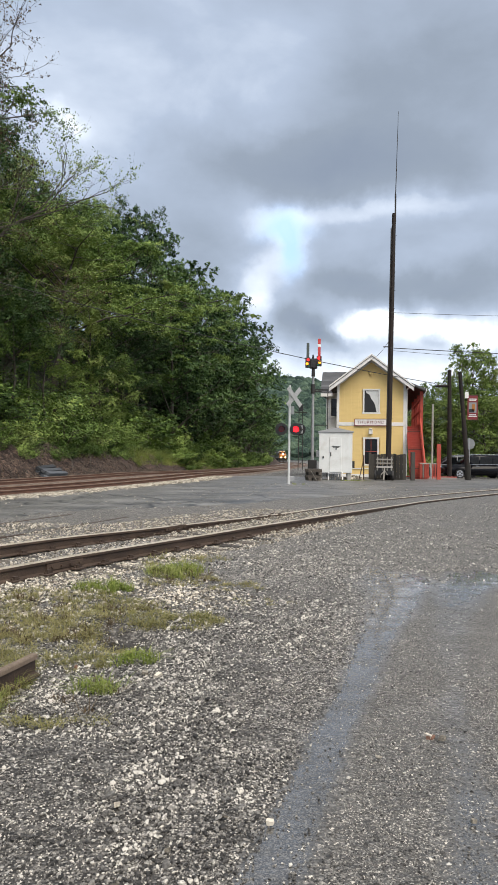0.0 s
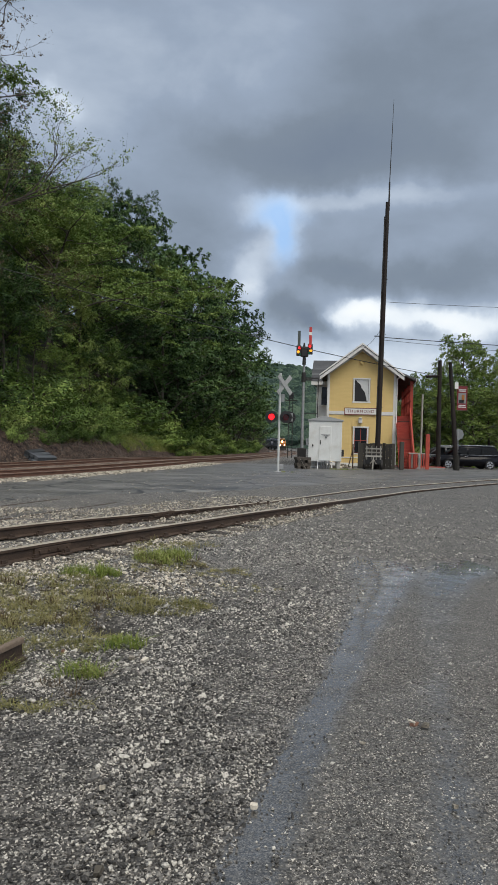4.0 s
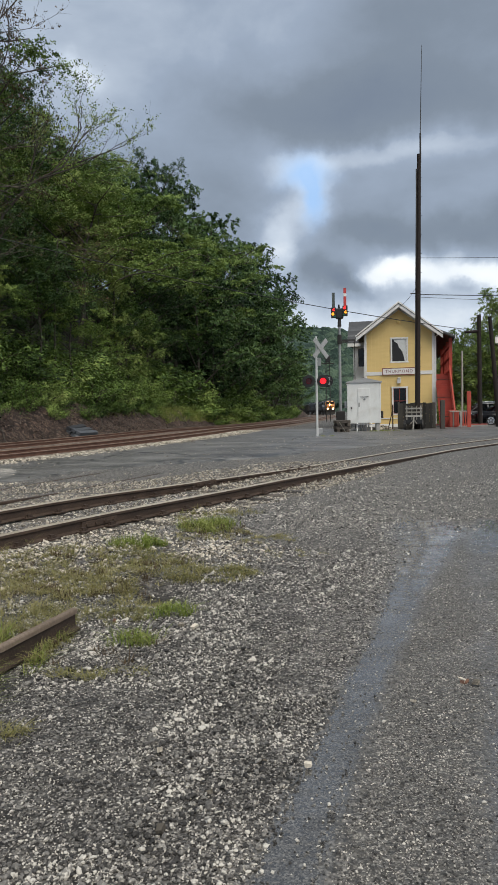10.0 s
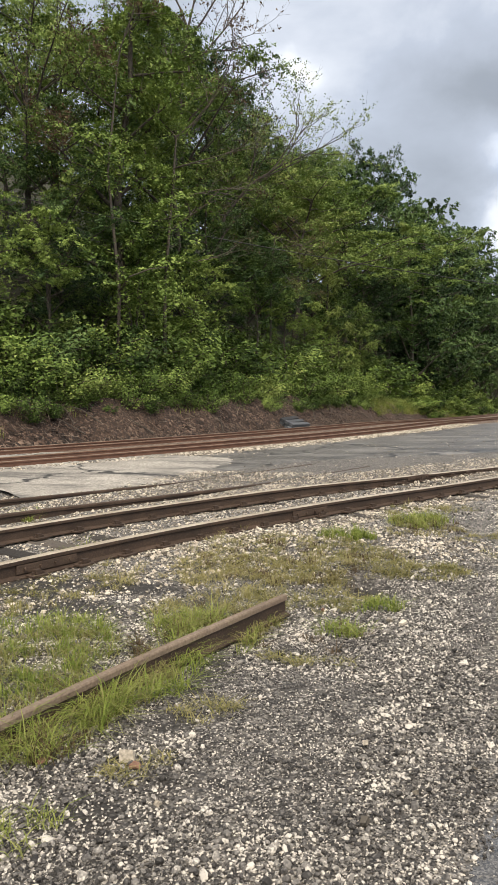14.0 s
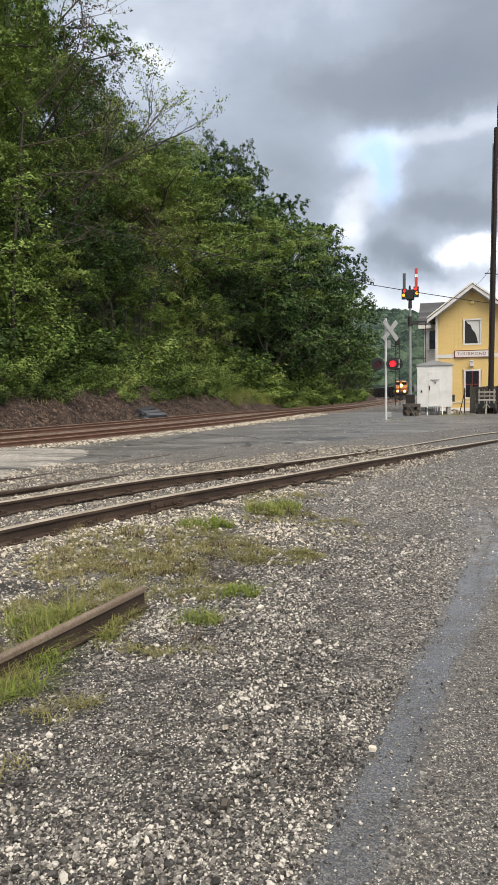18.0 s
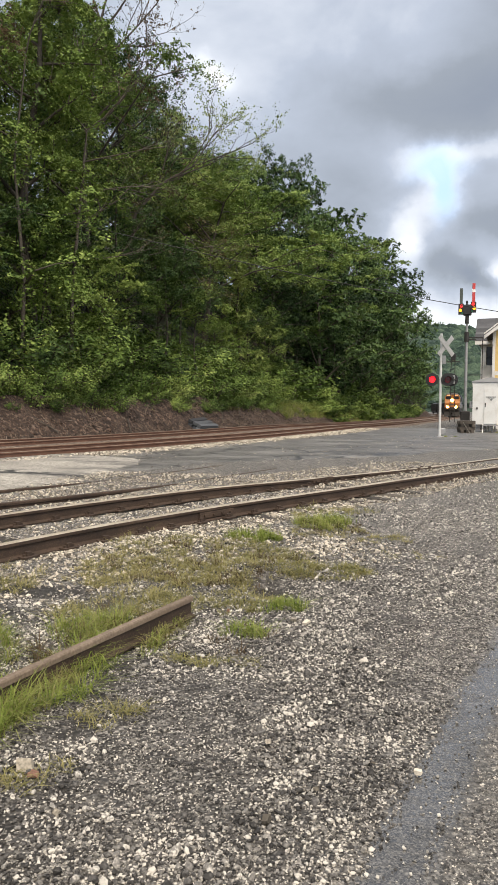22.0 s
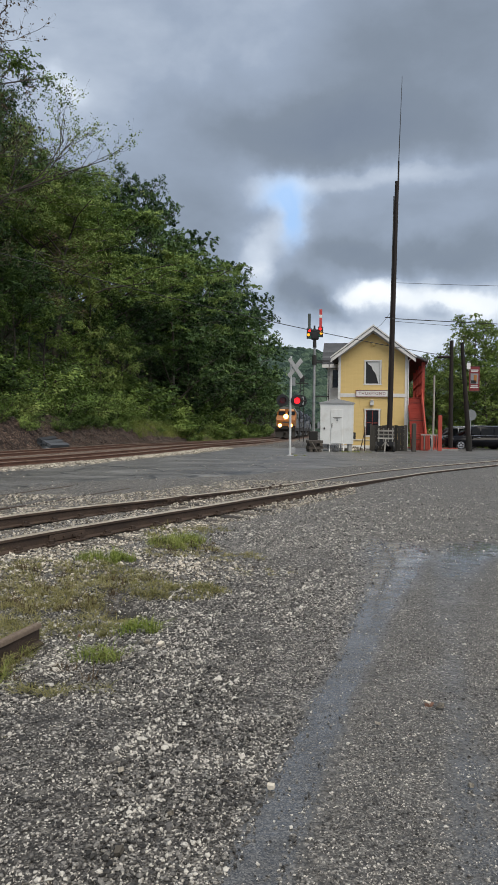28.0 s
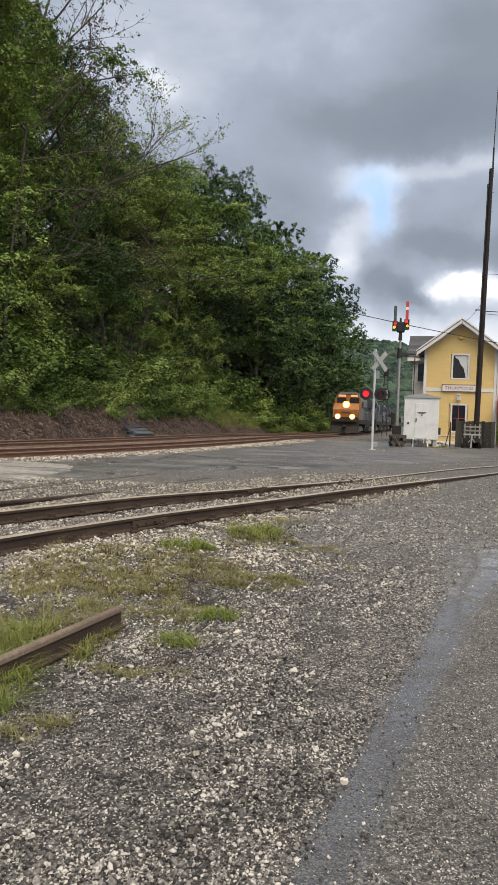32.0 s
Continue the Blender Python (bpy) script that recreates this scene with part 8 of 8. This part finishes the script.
def build_gravel():
    rng = np.random.default_rng(40)
    for name, form, count, near, far, power, label, low, top in (("gravel", "ico", 24000, 1.9, 4.6, 1.0, "loose rounded grey gravel on the yard", 0.011, 0.050), ("gravel", "octa", 92000, 4.5, 18.0, 0.45, "loose angular grey gravel on the yard", 0.016, 0.06), ("small_gravel", "octa", 46000, 1.9, 4.9, 1.0, "small angular gravel filling the yard", 0.008, 0.017), ("grit", "tetra", 44000, 1.9, 6.5, 1.0, "fine grey grit between the gravel stones", 0.006, 0.013)):
        x, y = scatter(rng, count, near, far, power, -42.0, 24.0)
        keep = rng.uniform(0, 1, len(x)) > (0.97 if form != "tetra" else 0.93) * np.clip(1.35 * np.maximum(rut(x, y), 0.8 * cinders_and_shade(x, y)), 0, 1)
        keep &= rng.uniform(0, 1, len(x)) < np.clip((18.5 - y) / 8, 0, 1)
        keep &= (track_gap(YARD, x, y) < 1.2) | (x > np.interp(y, YARD.p[:, 1], YARD.p[:, 0]))
        # bare dark grit shows between drifts of larger stone
        bare = np.sin(2.1 * x + 1.0) * np.sin(1.7 * y + 0.6 * x) + 0.5 * np.sin(4.3 * x - 3.1 * y) * np.sin(3.7 * y + 1.9 * x)
        keep &= ~((bare > 0.35) & (x < 0.2) & (rng.uniform(0, 1, len(x)) < (0.28 if form != "tetra" else 0.0)))
        right = x - np.interp(y, [0.0, 2.42, 3.24, 3.86, 4.53, 5.64, 7.17, 8.9, 12.0], [-0.45, 0.09, 0.29, 0.435, 0.65, 0.95, 1.42, 1.82, 2.5])
        keep &= ~((right > 0.05) & (y < 9.2) & (rng.uniform(0, 1, len(x)) < (0.72 if form == "ico" else 0.4)))
        d = track_gap(YARD, x, y)
        keep &= np.abs(d - 0.752) > 0.09
        x, y, right, bare = x[keep], y[keep], right[keep], bare[keep]
        size = np.clip(rng.lognormal(-4.12, 0.42, len(x)), low, top) * (1 + 0.02 * y)
        size *= np.where((right > 0.05) & (y < 9.2), 0.48, np.where(right > -0.5, 0.8, 1.0)) * np.where(bare > 0.35, 0.7, 1.0)
        stones(name, np.c_[x, y], hollow(x, y) - 0.012, size, PALE_STONES if far > 9 else STONES, label, 41 + len(name), form)
    x, y = scatter(rng, 22000, 8.5, 24.0, 0.7, 0.0, 27.0)
    ok = (x > np.interp(y, YARD.p[:, 1], YARD.p[:, 0]) + 1.0) & (np.sin(1.1 * x + 0.4 * y) * np.sin(0.7 * y - 0.5 * x) + rng.uniform(-0.8, 0.8, len(x)) > -0.15) & (rng.uniform(0, 1, len(x)) > rut(x, y))
    x, y = x[ok], y[ok]
    stones("gravel", np.c_[x, y], hollow(x, y) - 0.014, np.clip(rng.lognormal(-3.75, 0.35, len(x)), 0.014, 0.05), PALE_STONES, "scattered pale gravel on the far yard", 48, "octa")
    # small stones pressed into the driven ground
    x, y = scatter(rng, 46000, 1.9, 8.5, 0.85, -6.0, 24.0)
    ok = (crushed_by_wheels(x, y) > rng.uniform(0.2, 1.0, len(x))) & (rng.uniform(0, 1, len(x)) > 0.9 * rut(x, y))
    x, y = x[ok], y[ok]
    stones("pebbles", np.c_[x, y], hollow(x, y) - 0.014, np.clip(rng.lognormal(-4.8, 0.38, len(x)), 0.005, 0.026), STONES, "small pebbles pressed into the driven ground", 46, "octa")
    # paler ballast round the yard track and the spur
    xs, ys = scatter(rng, 60000, 4.0, 19.0, 0.55, -42, 8)
    d1, d2 = track_gap(YARD, xs, ys), track_gap(SPUR, xs, ys)
    pale = np.exp(-((xs + 0.75) / 0.5) ** 2 - ((ys - 7.4) / 0.55) ** 2)
    ok = ((rng.uniform(0, 1, len(xs)) < np.clip((2.5 - d1) / 1.1, 0, 1) * np.where(ys > 8.5, d1 < 1.5, 1)) | (d2 < 1.9) | (rng.uniform(0, 1, len(xs)) < pale)) & (np.abs(d1 - 0.752) > 0.09) & (np.abs(d2 - 0.752) > 0.09)
    ok |= (rng.uniform(0, 1, len(xs)) < np.clip((3.3 - d1) / 1.6, 0, 1)) & (xs < np.interp(ys, YARD.p[:, 1], YARD.p[:, 0])) & (np.abs(d1 - 0.752) > 0.09) & (np.abs(d2 - 0.752) > 0.09) & (d1 > 0.7)
    ok &= ~((d1 < 0.7) & (ys < 12.0) & (rng.uniform(0, 1, len(xs)) < 0.6))
    ok &= ~((ys < 6.2) & (xs < -1.9) & (rng.uniform(0, 1, len(xs)) < 0.55))
    ok &= ~((ys > 14.5) & (d1 > 2.6)) & (rng.uniform(0, 1, len(xs)) > 0.9 * np.maximum(rut(xs, ys), cinders_and_shade(xs, ys)))
    xs, ys = xs[ok], ys[ok]
    size = np.clip(rng.lognormal(-3.35, 0.3, len(xs)), 0.02, 0.075)
    stones("ballast", np.c_[xs, ys], np.where(ys > 12.5, 0.012, hollow(xs, ys) - 0.012), size, BALLAST, "pale broken ballast stone round the yard track", 42, "octa")
    # ballast shoulder of the main line
    n = 9000
    s = rng.uniform(MAIN.where_y(12), MAIN.where_y(46), n)
    off = -1.0 - np.abs(rng.normal(0, 0.75, n))
    P = np.array([MAIN.beside(u, o) for u, o in zip(s, off)])
    stones("shoulder_ballast", P, 0.02 + fall(P[:, 1]) - 0.05 * np.clip(-off - 1.7, 0, 2), rng.uniform(0.05, 0.11, n), BALLAST, "buff ballast on the shoulder of the main line", 43, "octa")
    # stones, clods and chips on the bank
    n = 5500
    s = rng.uniform(MAIN_TWO.where_y(8), MAIN_TWO.where_y(70), n)
    off = rng.uniform(2.3, 4.9, n)
    P = np.array([MAIN_TWO.beside(u, o) for u, o in zip(s, off)])
    stones("bank_debris", P, rise(off) + fall(P[:, 1]) + 0.02, np.clip(rng.lognormal(-2.9, 0.5, n), 0.02, 0.2), SOIL, "brown clods and chips of stone on the bank", 44, "octa")
    # dead twigs and leaf litter on the bank
    n = 2800
    s = rng.uniform(MAIN_TWO.where_y(8), MAIN_TWO.where_y(64), n)
    off = rng.uniform(2.5, 5.0, n)
    P = np.array([MAIN_TWO.beside(u, o) for u, o in zip(s, off)])
    P = np.c_[P, rise(off) + fall(P[:, 1]) + rng.uniform(0.03, 0.16, n)]
    ways = np.array([MAIN_TWO.way(u) for u in s])
    up = np.c_[-ways[:, 1], ways[:, 0], np.full(n, 0.85)]
    d = np.c_[ways, np.zeros(n)] * rng.normal(0, 1.0, (n, 1)) + up * rng.normal(0.2, 0.7, (n, 1)) + np.c_[np.zeros((n, 2)), rng.normal(0, 0.2, n)]
    d = d / np.linalg.norm(d, axis=1)[:, None] * np.clip(rng.lognormal(-1.9, 0.5, (n, 1)), 0.05, 0.6)
    w = np.cross(d, rng.normal(0, 1, (n, 3)))
    w = w / np.linalg.norm(w, axis=1)[:, None] * rng.uniform(0.006, 0.016, (n, 1))
    u = np.cross(d, w)
    u = u / np.linalg.norm(u, axis=1)[:, None] * np.linalg.norm(w, axis=1)[:, None]
    V = np.stack([P - d + w, P - d - 0.5 * w + u, P - d - 0.5 * w - u, P + d + 0.4 * w, P + d - 0.2 * w + 0.4 * u, P + d - 0.2 * w - 0.4 * u], 1).reshape(-1, 3)
    i = np.arange(n)[:, None] * 6
    tagged(new("bank_twigs", quads_mesh("bank_twigs", V, np.concatenate([i + [0, 1, 4, 3], i + [1, 2, 5, 4], i + [2, 0, 3, 5]], 0), LITTER)), "dead twigs and litter strewn over the bank", "twigs", kind="stuff")
    # grit strewn over the asphalt
    n = 2600
    gx, gy = rng.uniform(-8, 9, n), rng.uniform(13, 36, n)
    edge = np.interp(gx, YARD.p[:, 0], YARD.p[:, 1])
    ok = (gy > edge + 1.2) & (gx > np.interp(gy, MAIN.p[:, 1], MAIN.p[:, 0]) + 1.6) & (np.sin(0.9 * gx + 0.3 * gy) * np.sin(0.5 * gy - 0.2 * gx) + rng.uniform(-0.6, 0.6, n) > -0.1)
    gx, gy = gx[ok], gy[ok]
    stones("road_grit", np.c_[gx, gy], np.full(len(gx), 0.022), rng.uniform(0.015, 0.045, len(gx)), BALLAST, "loose grit strewn over the asphalt", 47)
    # a few large pale or tawny stones that stand out
    pts = np.array([(-1.47, 2.56), (-0.55, 3.0), (0.08, 2.85), (0.93, 3.77), (0.99, 3.73), (0.62, 3.5), (-0.62, 4.75), (-0.72, 4.82), (-0.1, 2.9), (-0.45, 2.4), (-0.3, 2.65), (0.9, 2.9), (1.0, 2.6), (-1.2, 2.3)])
    stones("pale_stones", pts, hollow(pts[:, 0], pts[:, 1]), np.array([0.075, 0.035, 0.04, 0.04, 0.05, 0.03, 0.06, 0.05, 0.03, 0.04, 0.035, 0.035, 0.04, 0.035]), BALLAST, "larger pale stones lying on the gravel", 45)


build_gravel()


# ---- what moves ----
SPEED, RAIL_TOP = 6.8, 0.02 + 0.166


def motions():
    """The train rolls up the main line; the crossing's two lamps flash in turn as the discs added over their lenses
    tip.
    """
    arrive = MAIN.where_y(79.0)
    for ob, back in TRAIN:
        rows = []
        for t in np.arange(0.0, 32.01, 2.0):
            s = arrive + SPEED * (32.0 - t) + back + 10.8
            p, f, r = MAIN.at(s), MAIN.at(s - 6.0), MAIN.at(s + 6.0)
            h = f - r
            zf, zr = float(fall(f[1])), float(fall(r[1]))
            rows.append((float(t), pose(p[0], p[1], RAIL_TOP + (zf + zr) / 2, math.degrees(math.atan2(zf - zr, 12.0)), 0, math.degrees(math.atan2(-h[0], h[1])))))
        walk(ob, rows)
    for side, shut in enumerate(SHUTTERS):
        rows, lit = [], None
        for t, right in FLASHES + [(32.0, FLASHES[-1][1])]:
            now = right == side
            a = 88.0 if now else 0.0
            if rows and t < 32.0:
                rows.append((t - 0.034, pose(0, 0, 0.155, 88.0 if lit else 0.0)))
            rows.append((t, pose(0, 0, 0.155, a)))
            lit = now
        walk(shut, rows)


# seconds at which the lit lamp changes: 0 the left one of the pair, 1 the right one
FLASHES = [(t, 1 - k % 2) for k, t in enumerate((0.0, 0.65, 1.45, 2.12, 2.97, 3.75, 4.55, 5.35, 6.13, 6.95, 7.88, 8.7, 9.5, 10.35, 11.15, 11.93, 12.75, 13.55, 14.35, 15.2, 16.0, 16.85, 17.7, 18.5, 19.35, 20.15, 20.9, 21.68, 22.5, 23.3, 24.15, 24.92, 25.75, 26.6, 27.45, 28.3, 29.12, 29.9, 30.65, 31.45))]
motions()
